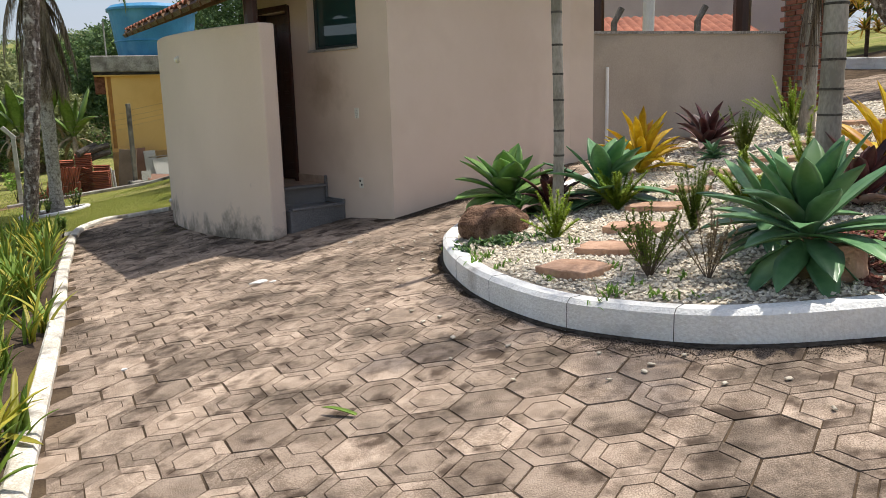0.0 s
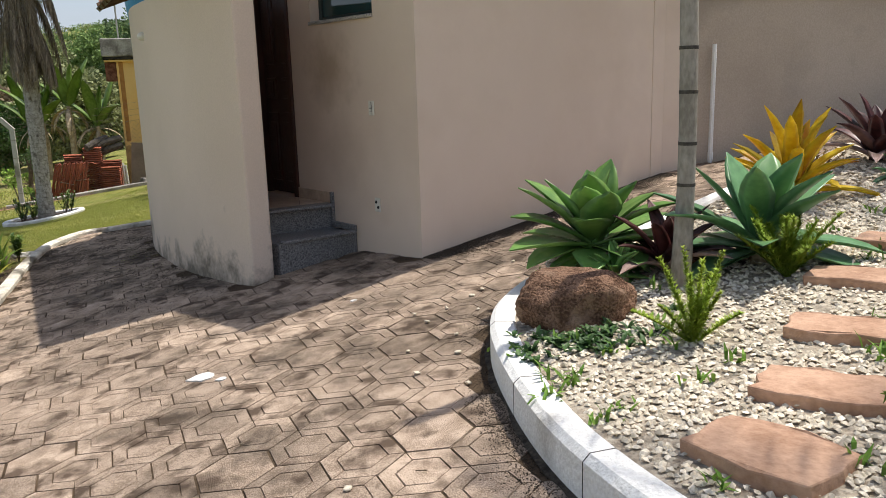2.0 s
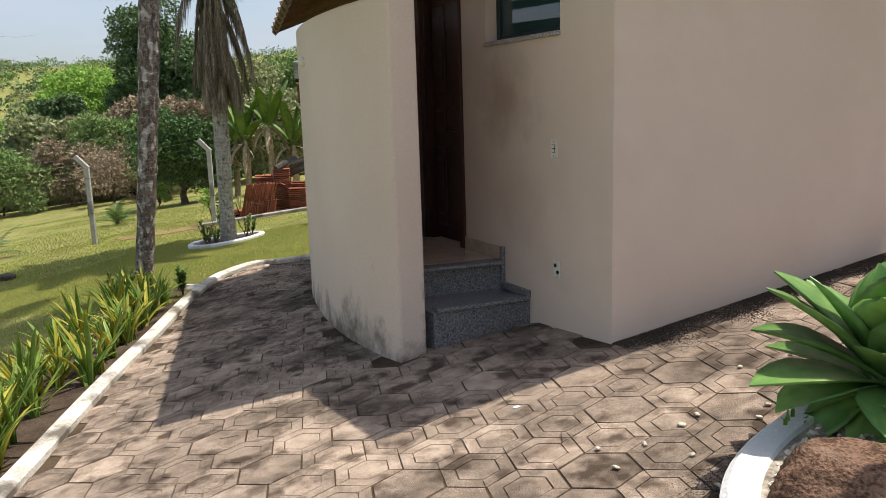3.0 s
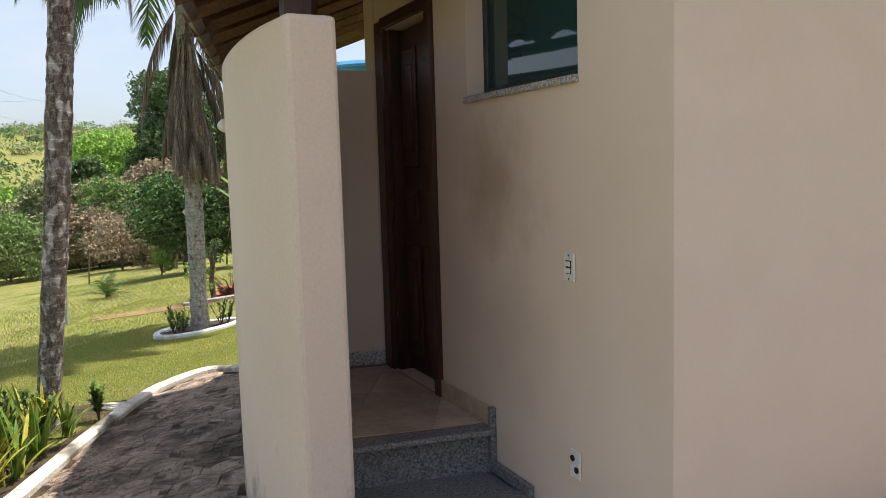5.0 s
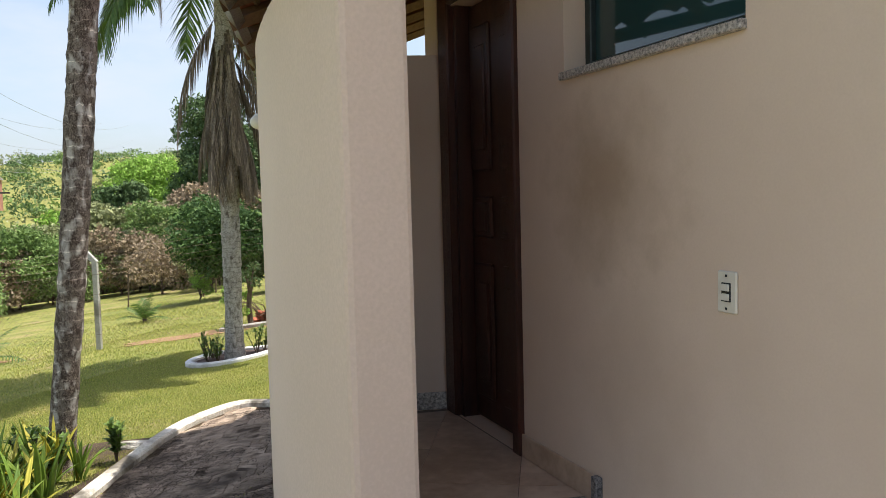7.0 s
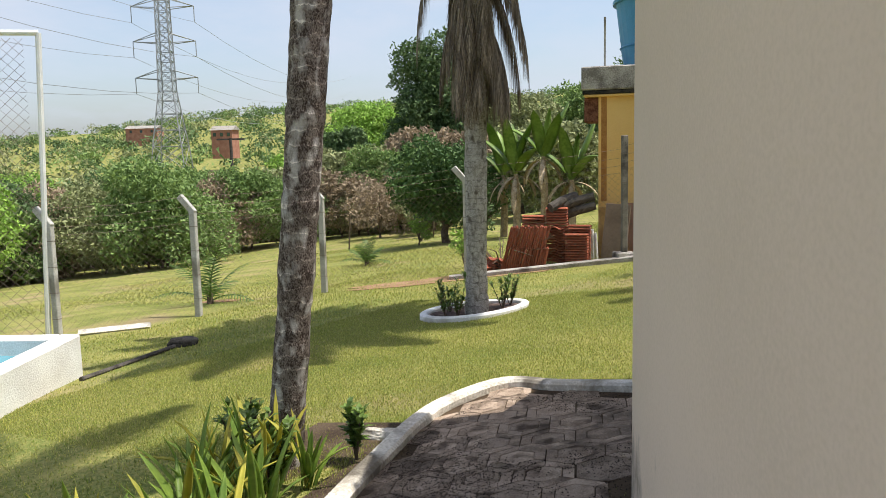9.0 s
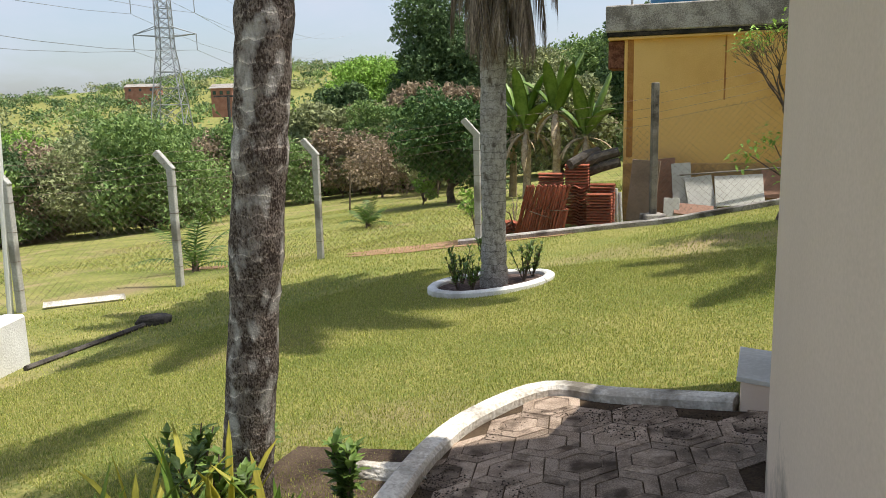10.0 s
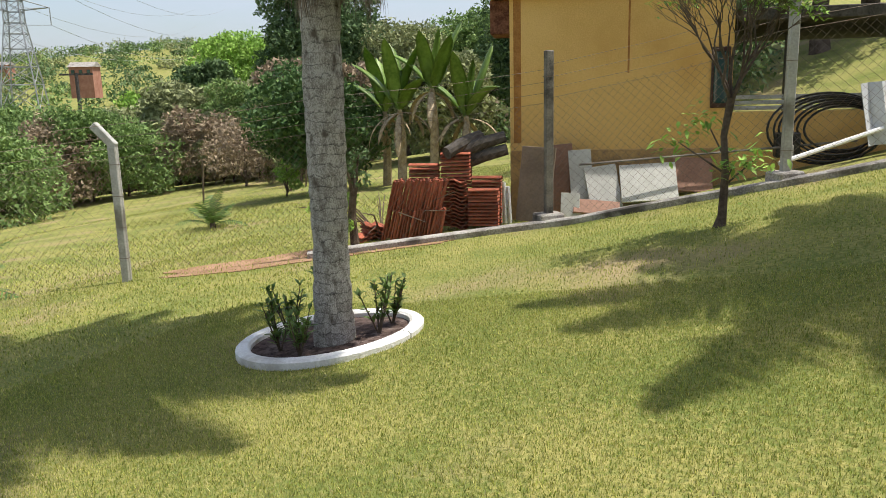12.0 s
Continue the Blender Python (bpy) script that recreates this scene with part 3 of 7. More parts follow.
d = Vector((inner_end[0] + 2.93, inner_end[1] - 9.83, 0))
ob = part("baseboard", box((d.length - 0.02, 0.012, 0.09), (0, 0, 0), 0.003), GRANITE_PALE)
ob.matrix_basis = pose((inner_end[0] - 2.93) / 2 + d.y / d.length * 0.008, (inner_end[1] + 9.83) / 2 - d.x / d.length * 0.008, FLOOR_Z + 0.05, 0, 0, math.degrees(math.atan2(d.y, d.x)))
tagged(ob, "pale stone skirting at the foot of the porch wall", "skirting", kind="structure")


def ledge_on(p, q, z, depth, label):
    d = Vector((q[0] - p[0], q[1] - p[1], 0))
    m = Matrix.Rotation(math.atan2(d.y, d.x), 4, "Z")
    c = Vector(((p[0] + q[0]) / 2, (p[1] + q[1]) / 2, z))
    ob = part("trim", box((d.length, depth, 0.028), c, 0.006, m), GRANITE)
    return tagged(ob, label, "step nosing", kind="structure")


ledge_on(on_wall(1.27, 0.02), (-2.04, 8.68), FLOOR_Z - 0.006, 0.12, "granite nosing of the porch landing")
ledge_on(on_wall(0.93, 0.02), (-1.665, 8.475), 0.272, 0.10, "granite nosing of the lower step")
ob = part("porch_riser", prism([on_wall(1.262, 0.01), on_wall(1.30), (-2.05, 8.76), (-2.07, 8.70)], 0.2, FLOOR_Z - 0.005), GRANITE)
tagged(ob, "grey granite riser of the landing", "step", kind="structure")


def wall_plate(name, s, z, label, kind):
    t = tagged(new(name), label, kind)
    t.matrix_basis = wall_frame(s, 0.0, z)
    part("plate", box((0.072, 0.010, 0.115), (0, -0.005, 0), 0.004), PLASTIC, t)
    return t


sw = wall_plate("light_switch", 0.61, 1.30, "cream plastic switch plate with two rockers", "light switch")
part("rocker_frame", box((0.034, 0.004, 0.052), (0, -0.011, 0), 0.001), BLACK, sw)
for dz in (0.013, -0.013):
    part("rocker", box((0.028, 0.008, 0.019), (0, -0.013, dz), 0.002), PLASTIC, sw)
for dz in (0.045, -0.045):
    part("screw", box((0.007, 0.003, 0.007), (0, -0.011, dz), 0.001), BLACK, sw)
so = wall_plate("power_socket", 0.585, 0.53, "cream plastic double socket plate low on the wall", "socket")
for dx, dz in ((-0.012, 0.022), (0.014, -0.02)):
    part("socket_hole", tube([(dx, -0.009, dz), (dx, -0.014, dz)], 0.013, 10), BLACK, so)

lamp = thing("wall_lamp", (-3.17, 9.83, 1.985), "small white bulkhead lamp on the curved wall", "lamp")
part("mount", tube([(0.07, -0.03, 0), (0.0, 0.0, 0)], 0.022, 10), PLASTIC, lamp)
part("shade", tube([(0.0, 0.0, 0), (-0.03, 0.015, 0), (-0.065, 0.03, 0)], [0.035, 0.042, 0.028], 12), PLASTIC, lamp, "milky glass cover", smooth=True)
post = part("porch_post", tube([(-1.98, 8.62, 2.27), (-1.98, 8.62, 3.0)], 0.075, 8), WOOD_DARK)
tagged(post, "dark timber post standing on the screen wall", "post")

# white downpipe and coping of the garden wall
pipe = thing("drain_pipe", (2.22, 10.44, paved_z(2.2, 10.4)), "thin white plastic pipe standing against the garden wall", "pipe")
part("pipe", tube([(0, 0, 0), (0, 0, 1.15)], 0.022, 8), WHITE_METAL, pipe)
part("pipe_socket", tube([(0, 0, 0.02), (0, 0, 0.10)], 0.028, 8), WHITE_METAL, pipe)
ob = wall_run("trim", (2.0, 10.42), (4.97, 11.40), 2.2, 2.235, 0.21, CONCRETE, "thin concrete coping on the garden wall")

BRICK = material("red_brick", (0.20, 0.075, 0.05), (0.33, 0.13, 0.085), 0.15, 60, 0.9, 0.5, 0.2, vary=0.25)
pil = thing("brick_pillar", (5.22, 11.42, paved_z(5.2, 11.4)), "tall pillar of reddish-brown bricks at the end of the garden wall", "pillar", turn=18)
part("core", box((0.38, 0.38, 3.0), (0, 0, 1.5)), MORTAR, pil)
bm = box((0.185, 0.095, 0.06), (0, 0, 0), 0.004)
brick_me = bpy.data.meshes.new("brick")
bm.to_mesh(brick_me)
bm.free()
brick_me.materials.append(BRICK)
for row in range(22):
    for side in range(4):
        m = Matrix.Rotation(radians(90 * side), 4, "Z")
        for k in range(2):
            ob = new("brick", brick_me)
            ob.parent = pil
            ob.matrix_basis = Matrix.Translation((0, 0, 0.05 + row * 0.075)) @ m @ Matrix.Translation((-0.1 + 0.2 * k + (0.05 if (row + side) % 2 else -0.05), -0.165, 0))

# ---- plants ----
AGAVE = material("agave_blue_green", (0.075, 0.19, 0.075), (0.16, 0.32, 0.14), 0.3, 18, 0.36, 0.05, 0.5, third=(0.22, 0.36, 0.13), third_at=0.62, vary=0.25, trans=0.15)
AGAVE_G = material("agave_green", (0.11, 0.25, 0.055), (0.23, 0.39, 0.10), 0.3, 18, 0.36, 0.05, 0.5, vary=0.25, trans=0.2)
DRYLEAF = material("dry_leaf", (0.26, 0.19, 0.11), (0.46, 0.37, 0.25), 0.1, 40, 0.9, 0.3, 0.1, vary=0.25)
BROM_Y = material("bromeliad_yellow", (0.56, 0.36, 0.012), (0.80, 0.62, 0.035), 0.25, 20, 0.45, 0.05, 0.4, third=(0.50, 0.20, 0.015), third_at=0.63, vary=0.2, trans=0.35)
BROM_R = material("bromeliad_maroon", (0.028, 0.008, 0.010), (0.10, 0.03, 0.028), 0.2, 20, 0.4, 0.05, 0.5, third=(0.26, 0.14, 0.12), third_at=0.64, vary=0.3, trans=0.12)
BROM_P = material("bromeliad_faded", (0.26, 0.17, 0.14), (0.42, 0.29, 0.25), 0.2, 20, 0.6, 0.1, 0.3, vary=0.25)
FERN = material("foxtail_green", (0.20, 0.30, 0.03), (0.42, 0.52, 0.08), 0.3, 20, 0.6, 0.0, 0.2, vary=0.3, trans=0.3)
FERN_D = material("foxtail_dark", (0.13, 0.19, 0.03), (0.26, 0.33, 0.065), 0.3, 20, 0.6, 0.0, 0.2, vary=0.3, trans=0.3)
IRIS = material("strap_leaf_green", (0.12, 0.22, 0.035), (0.29, 0.40, 0.065), 0.4, 15, 0.45, 0.05, 0.4, vary=0.35, island=True, trans=0.3)
IRIS_Y = material("strap_leaf_yellow", (0.36, 0.37, 0.045), (0.58, 0.50, 0.08), 0.4, 15, 0.5, 0.05, 0.4, vary=0.3, trans=0.35)
TWIG = material("twig_bark", (0.09, 0.065, 0.045), (0.18, 0.14, 0.10), 0.1, 60, 0.9, 0.3, 0.1)
WEED = material("weed_green", (0.09, 0.19, 0.025), (0.20, 0.32, 0.06), 0.2, 20, 0.6, 0.0, 0.2, vary=0.35, island=True, trans=0.3)

PROFILES = {"agave": ([0, 0.2, 0.55, 0.8, 0.93, 1], [0.5, 0.62, 1, 0.72, 0.3, 0.02]), "strap": ([0, 0.4, 0.8, 1], [0.75, 1, 0.75, 0.04]), "grass": ([0, 0.3, 1], [0.7, 1, 0.05]), "banana": ([0, 0.06, 0.2, 0.6, 0.9, 1], [0.05, 0.1, 0.8, 1, 0.6, 0.05])}


def blade(length, width, a0, a1, turn, base=(0, 0, 0), n=7, chan=0.22, thick=0.006, shape="agave", sway=0.0, flat=False):
    """A leaf that leaves the base at a0 degrees above the level and ends at a1, heading turn; verts and faces."""
    verts, faces = [], []
    x, z = 0.0, 0.0
    ct, st = math.cos(radians(turn)), math.sin(radians(turn))
    ks = (-1, -0.5, 0, 0.5, 1)
    for i in range(n + 1):
        t = i / n
        a = radians(a0 + (a1 - a0) * t)
        w = 0.5 * width * float(np.interp(t, *PROFILES[shape]))
        ux, uz = -math.sin(a), math.cos(a)
        row = [(x + ux * chan * w * k * k, w * k + sway * t * t, z + uz * chan * w * k * k) for k in ks]
        if not flat:
            row += [(x - ux * thick, w * k * 0.6 + sway * t * t, z - uz * thick) for k in (0.8, 0, -0.8)]
        verts += [(base[0] + ct * p[0] - st * p[1], base[1] + st * p[0] + ct * p[1], base[2] + p[2]) for p in row]
        x += math.cos(a) * length / n
        z += math.sin(a) * length / n
    c = 5 if flat else 8
    for i in range(n):
        for k in range(c - 1 if flat else c):
            faces.append((i * c + k, i * c + (k + 1) % c, (i + 1) * c + (k + 1) % c, (i + 1) * c + k))
    return verts, faces


def merged(leaves):
    verts, faces = [], []
    for v, f in leaves:
        o = len(verts)
        verts += v
        faces += [tuple(i + o for i in q) for q in f]
    return verts, faces


def agave(x, y, size, count, mat, label, seed, stalk=0.0, dry=3, width=0.24):
    rng = random.Random(seed)
    t = thing("agave", (x, y, garden_z(x, y) - 0.01), label, "agave")
    if stalk:
        part("stem", tube([(0, 0, -0.05), (0.02, 0, stalk * 0.6), (0, 0, stalk + 0.05)], [0.06, 0.055, 0.05], 8), DRYLEAF, t, "rough brown stem")
    for i in range(count):
        f = i / (count - 1)
        a0 = 82 - 104 * f ** 0.9 + rng.uniform(-10, 10)
        ln = size * (0.84 + 0.32 * math.sin(math.pi * min(1, f * 0.9 + 0.15))) * rng.uniform(0.9, 1.08)
        part("leaf", blade(ln, size * width * 1.5 * rng.uniform(0.85, 1.1), a0, a0 - 16 - 24 * f + rng.uniform(-14, 12), i * 137.5 + rng.uniform(-20, 20), (0, 0, stalk + 0.05 * (1 - f)), sway=rng.uniform(-0.04, 0.04), thick=0.007), mat, t, smooth=True)
    for i in range(dry):
        part("dry_leaf", blade(size * 0.6, size * 0.12, -20, -85, rng.uniform(0, 360), (0, 0, stalk), n=5, chan=0.6, thick=0.003), DRYLEAF, t, "withered tan leaf", smooth=True)
    return t


def bromeliad(x, y, size, count, mat, mat2, label, seed, steep=70, width=0.11, low=25):
    rng = random.Random(seed)
    t = thing("bromeliad", (x, y, garden_z(x, y) - 0.01), label, "bromeliad")
    for i in range(count):
        f = i / (count - 1)
        a0 = steep + 12 - (steep - low + 12) * f + rng.uniform(-8, 8)
        part("leaf", blade(size * rng.uniform(0.8, 1.1), size * width * 1.6, a0, a0 - 25 - 30 * f, i * 137.5 + rng.uniform(-15, 15), (0, 0, 0.02), n=6, chan=0.45, thick=0.003, shape="strap", sway=rng.uniform(-0.05, 0.05)), mat2 if f > 0.72 else mat, t, smooth=True)
    return t


def plume(length, a0, a1, turn, rng, fat=0.040, dens=420):
    verts, faces = [], []
    pts = []
    x = z = 0.0
    for i in range(9):
        a = radians(a0 + (a1 - a0) * i / 8)
        pts.append((x, z))
        x += math.cos(a) * length / 8
        z += math.sin(a) * length / 8
    ct, st = math.cos(radians(turn)), math.sin(radians(turn))

    def put(p):
        verts.append((ct * p[0] - st * p[1], st * p[0] + ct * p[1], p[2]))
    for j in range(dens):
        t = rng.random() ** 0.85 * 7.99
        i = int(t)
        px = pts[i][0] + (pts[i + 1][0] - pts[i][0]) * (t - i)
        pz = pts[i][1] + (pts[i + 1][1] - pts[i][1]) * (t - i)
        r = fat * (0.6 + 0.5 * math.sin(math.pi * (t / 8) ** 0.8)) * rng.uniform(0.7, 1.15)
        b = rng.uniform(0, 2 * math.pi)
        d = (math.cos(b) * r, math.sin(b) * r, rng.uniform(0.2, 0.9) * r)
        o = len(verts)
        s = 0.0042
        put((px - math.sin(b) * s, math.cos(b) * s, pz))
        put((px + math.sin(b) * s, -math.cos(b) * s, pz))
        put((px + d[0], d[1], pz + d[2]))
        faces.append((o, o + 1, o + 2))
    return verts, faces


def foxtail(x, y, size, count, label, seed, mat=None, spread=35, fat=0.040, dens=420):
    rng = random.Random(seed)
    t = thing("foxtail_fern", (x, y, garden_z(x, y) - 0.01), label, "fern", "foxtail ferns in the gravel")
    for i in range(count):
        a0 = rng.uniform(90 - spread, 92)
        part("plume", plume(size * rng.uniform(0.6, 1.1), a0, a0 - rng.uniform(0, 18), i * 137.5, rng, fat, dens), mat or FERN, t)
    return t


agave(1.84, 3.84, 0.49, 40, AGAVE, "large blue-green agave rosette on a short stem by the kerb", 3, stalk=0.20, dry=9, width=0.21)
agave(1.98, 4.62, 0.42, 26, AGAVE, "blue-green agave behind the larger one", 5, stalk=0.10, dry=2, width=0.24)
agave(1.38, 6.50, 0.52, 28, AGAVE, "blue-green agave with upright leaves", 7, stalk=0.06, width=0.25)
agave(0.58, 6.80, 0.44, 38, AGAVE_G, "bright green agave rosette at the corner of the bed", 9, stalk=0.12, dry=1, width=0.36)
agave(0.66, 6.48, 0.16, 22, AGAVE_G, "small green succulent rosette", 11, stalk=0.03, dry=0, width=0.28)
bromeliad(0.93, 6.55, 0.40, 22, BROM_R, BROM_P, "dark maroon bromeliad beside the slim palm", 13, width=0.14)
bromeliad(1.98, 7.70, 0.62, 28, BROM_Y, BROM_Y, "golden-yellow bromeliad with strap leaves", 15, steep=74, low=30)
bromeliad(2.90, 8.50, 0.52, 22, BROM_R, BROM_P, "maroon bromeliad with faded pinkish outer leaves", 17, width=0.15)
bromeliad(3.10, 5.30, 0.70, 30, BROM_Y, BROM_Y, "large golden-yellow bromeliad with long strap leaves", 19, steep=80, low=35)
bromeliad(2.75, 5.05, 0.52, 20, BROM_R, BROM_P, "dark maroon bromeliad behind the large agave", 21, width=0.15)
bromeliad(2.55, 4.15, 0.22, 18, AGAVE_G, BROM_R, "small dark green bromeliad in the red pebbles", 23, width=0.2, low=10)
bromeliad(2.74, 7.85, 0.20, 18, AGAVE, AGAVE, "small dark rosette at the foot of the fern", 25, width=0.2, low=10)
foxtail(1.68, 5.12, 0.46, 26, "tall upright foxtail fern", 31, FERN_D, 22, 0.030, 240)
foxtail(2.23, 5.67, 0.42, 20, "foxtail fern with spreading plumes", 32, None, 45)
foxtail(2.95, 6.25, 0.48, 12, "foxtail fern with spreading plumes", 33, None, 32)
foxtail(2.92, 7.50, 0.52, 40, "dense dark foxtail fern", 34, FERN_D, 22, 0.030, 200)
foxtail(3.90, 8.70, 0.62, 26, "foxtail fern at the foot of a palm", 35, None, 50)
foxtail(1.42, 6.20, 0.36, 16, "foxtail fern with bright green plumes", 36, None, 45)
foxtail(0.82, 5.55, 0.38, 14, "foxtail fern leaning over the gravel", 37, None, 65, 0.028)
foxtail(4.75, 7.90, 0.55, 20, "pale foxtail fern near the upper kerb", 38, None, 45)
foxtail(3.75, 6.85, 0.36, 26, "wispy dry grass clump", 39, DRYLEAF, 40, 0.012, 60)


def sparse_bush(x, y, size, seed, label, stems=26, mat=None):
    rng = random.Random(seed)
    t = thing("bush", (x, y, garden_z(x, y) - 0.01), label, "bush")
    lv, lf = [], []
    bm = bmesh.new()
    for i in range(stems):
        az, lean, ln = rng.uniform(0, 360), rng.uniform(0.1, 0.75), size * rng.uniform(0.6, 1.1)
        pts = [Vector((math.cos(radians(az)) * lean * ln * s, math.sin(radians(az)) * lean * ln * s, ln * s * (1 - 0.25 * lean * s))) for s in (0, 0.35, 0.7, 1)]
        tube(pts, [0.004, 0.003, 0.0025, 0.0015], 3, bm, cap=False)
        for j in range(46):
            s = rng.uniform(0.25, 1)
            k = min(2, int(s * 3))
            p = pts[k].lerp(pts[k + 1], s * 3 - k)
            d = Vector((rng.gauss(0, 1), rng.gauss(0, 1), rng.gauss(0.3, 1))).normalized() * rng.uniform(0.016, 0.032)
            q = d.cross(Vector((rng.random(), rng.random(), 0.4))).normalized() * 0.006
            o = len(lv)
            lv += [tuple(p - q), tuple(p + q), tuple(p + d)]
            lf.append((o, o + 1, o + 2))
    part("woody_base", bm, TWIG, t)
    part("foliage", (lv, lf), mat or FERN_D, t)
    return t


sparse_bush(1.16, 4.27, 0.42, 41, "straggly half-dry bush in the gravel", 30)
sparse_bush(1.42, 4.05, 0.38, 42, "thin bare twiggy plant in the gravel", 12, DRYLEAF)
sparse_bush(2.30, 8.10, 0.30, 43, "small twiggy plant near the kerb", 10, DRYLEAF)

# slim garden palms
PALM_SLIM = material("slim_palm_bark", (0.22, 0.20, 0.165), (0.40, 0.37, 0.32), 0.25, 60, 0.8, 0.3, 0.2, third=(0.16, 0.15, 0.10), third_at=0.62, stretch=(1, 1, 0.4))
RING_DARK = material("palm_ring_scar", (0.05, 0.045, 0.04), (0.11, 0.10, 0.085), 0.1, 40, 0.9, 0.2, 0.1)
PALM_ROUGH = palm_bark("palm_bark", (0.06, 0.044, 0.036), (0.25, 0.21, 0.178), (0.52, 0.49, 0.45), 0.575, 13, 1.9)
PALM_PALE = palm_bark("pale_palm_bark", (0.25, 0.225, 0.20), (0.54, 0.51, 0.47), (0.13, 0.11, 0.09), 0.63, 14, 0.42)
FROND_DEAD = material("dead_frond", (0.10, 0.076, 0.058), (0.31, 0.25, 0.195), 0.3, 30, 0.9, 0.2, 0.1, vary=0.4, island=True)
FROND = material("palm_frond_green", (0.05, 0.11, 0.02), (0.12, 0.20, 0.04), 0.4, 20, 0.5, 0.0, 0.3, vary=0.25, island=True, trans=0.25)


def frond(length, a0, a1, turn, rng, base, leaflets=36, ll=0.45, hang=0.5, wide=0.012):
    """A feather frond: rachis and leaflets as one set of verts and faces."""
    verts, faces = [], []
    x = z = 0.0
    n = 10
    pts = []
    for i in range(n + 1):
        a = radians(a0 + (a1 - a0) * i / n)
        pts.append(Vector((x, 0, z)))
        x += math.cos(a) * length / n
        z += math.sin(a) * length / n
    m = Matrix.Translation(base) @ Matrix.Rotation(radians(turn), 4, "Z")
    for i in range(n):
        r0, r1 = 0.02 * (1 - i / n) + 0.004, 0.02 * (1 - (i + 1) / n) + 0.004
        o = len(verts)
        for p, r in ((pts[i], r0), (pts[i + 1], r1)):
            verts += [tuple(m @ (p + Vector((0, r, 0)))), tuple(m @ (p + Vector((0, -r, 0)))), tuple(m @ (p + Vector((0, 0, -r))))]
        faces += [(o, o + 1, o + 4, o + 3), (o + 1, o + 2, o + 5, o + 4), (o + 2, o, o + 3, o + 5)]
    for j in range(leaflets):
        s = 0.12 + 0.86 * j / leaflets
        i = min(n - 1, int(s * n))
        p = pts[i].lerp(pts[i + 1], s * n - i)
        d = (pts[i + 1] - pts[i]).normalized()
        l = ll * math.sin(math.pi * (0.15 + 0.8 * s)) * rng.uniform(0.8, 1.15)
        for side in (-1, 1):
            out = (Vector((0, side, 0)) * (1 - 0.6 * hang) + d * 0.55 + Vector((0, 0, -hang * rng.uniform(0.6, 1.6)))).normalized()
            w = d * wide
            mid, tip = p + out * l * 0.5, p + out * l + Vector((0, 0, -l * 0.25 * (0.4 + hang)))
            o = len(verts)
            verts += [tuple(m @ (p - w)), tuple(m @ (p + w)), tuple(m @ (mid + w * 1.2)), tuple(m @ (mid - w * 1.2)), tuple(m @ tip)]
            faces += [(o, o + 1, o + 2, o + 3), (o + 3, o + 2, o + 4)]
    return verts, faces


def slim_palm(x, y, r, height, ring, label, seed, lean=(0, 0), dead=0, crown=5):
    rng = random.Random(seed)
    z0 = garden_z(x, y)
    t = thing("slim_palm", (x, y, z0 - 0.02), label, "palm", "slim palms in the gravel garden")
    pts = [(lean[0] * s * s * height + 0.012 * math.sin(s * 9), lean[1] * s * s * height, height * s) for s in [i / 14 for i in range(15)]]
    part("trunk", tube(pts, [r * (1.25 - 0.25 * min(1, i / 2)) for i in range(15)], 14), PALM_SLIM, t, smooth=True)
    z = 0.10
    while z < min(height, 2.6):
        s = z / height
        c = (lean[0] * s * s * height + 0.012 * math.sin(s * 9), lean[1] * s * s * height)
        part("ring", tube([(c[0], c[1], z - 0.008), (c[0], c[1], z + 0.008)], r * 1.05, 14), RING_DARK, t)
        z += ring * rng.uniform(0.85, 1.15)
    top = Vector(pts[-1])
    for i in range(crown):
        part("frond", frond(1.5, 62 - 5 * (i % 3), -35, i * 137 + rng.uniform(-8, 8), rng, top, 26, 0.42), FROND, t)
    for i in range(dead):
        part("dead_frond", frond(1.15, -68, -92, 60 + i * 45, rng, (0, 0, 1.95), 40, 0.30, 1.1), FROND_DEAD, t, "dead frond hanging down")
    return t


slim_palm(0.945, 6.30, 0.042, 3.6, 0.22, "slim grey palm trunk with a peeling sheath", 51, crown=0)
slim_palm(2.62, 5.30, 0.075, 4.8, 0.17, "slim ringed palm trunk among the agaves", 52, dead=3)
slim_palm(3.97, 8.50, 0.07, 4.8, 0.2, "slim ringed palm trunk near the brick pillar", 53)

# ---- stepping slabs, boulder, log, weeds ----
SLAB = material("pink_stone_slab", (0.34, 0.20, 0.13), (0.50, 0.32, 0.22), 0.2, 35, 0.9, 0.8, 0.2, third=(0.28, 0.18, 0.13), third_at=0.62, vary=0.12, depth=0.012)
ROCK = material("brown_boulder", (0.09, 0.05, 0.032), (0.25, 0.15, 0.10), 0.08, 90, 0.97, 1.0, 0.1, grain=1.3, third=(0.30, 0.20, 0.14), third_at=0.62, depth=0.015)


def rough_slab(w, d, h, seed):
    """A split stone slab with a broken outline."""
    rng = random.Random(seed)
    out = []
    for i in range(18):
        a = 2 * math.pi * i / 18
        c, s = math.cos(a), math.sin(a)
        k = 1 / max(abs(c) ** 12 + abs(s) ** 12, 1e-6) ** (1 / 12)
        out.append((w / 2 * c * k * rng.uniform(0.92, 1.05), d / 2 * s * k * rng.uniform(0.9, 1.06)))
    bm = prism(out, -h, 0, 0.008)
    for v in bm.verts:
        v.co += Vector((0, 0, 0.012 * noise.noise(v.co * 9 + Vector((seed, 0, 0)))))
    return bm


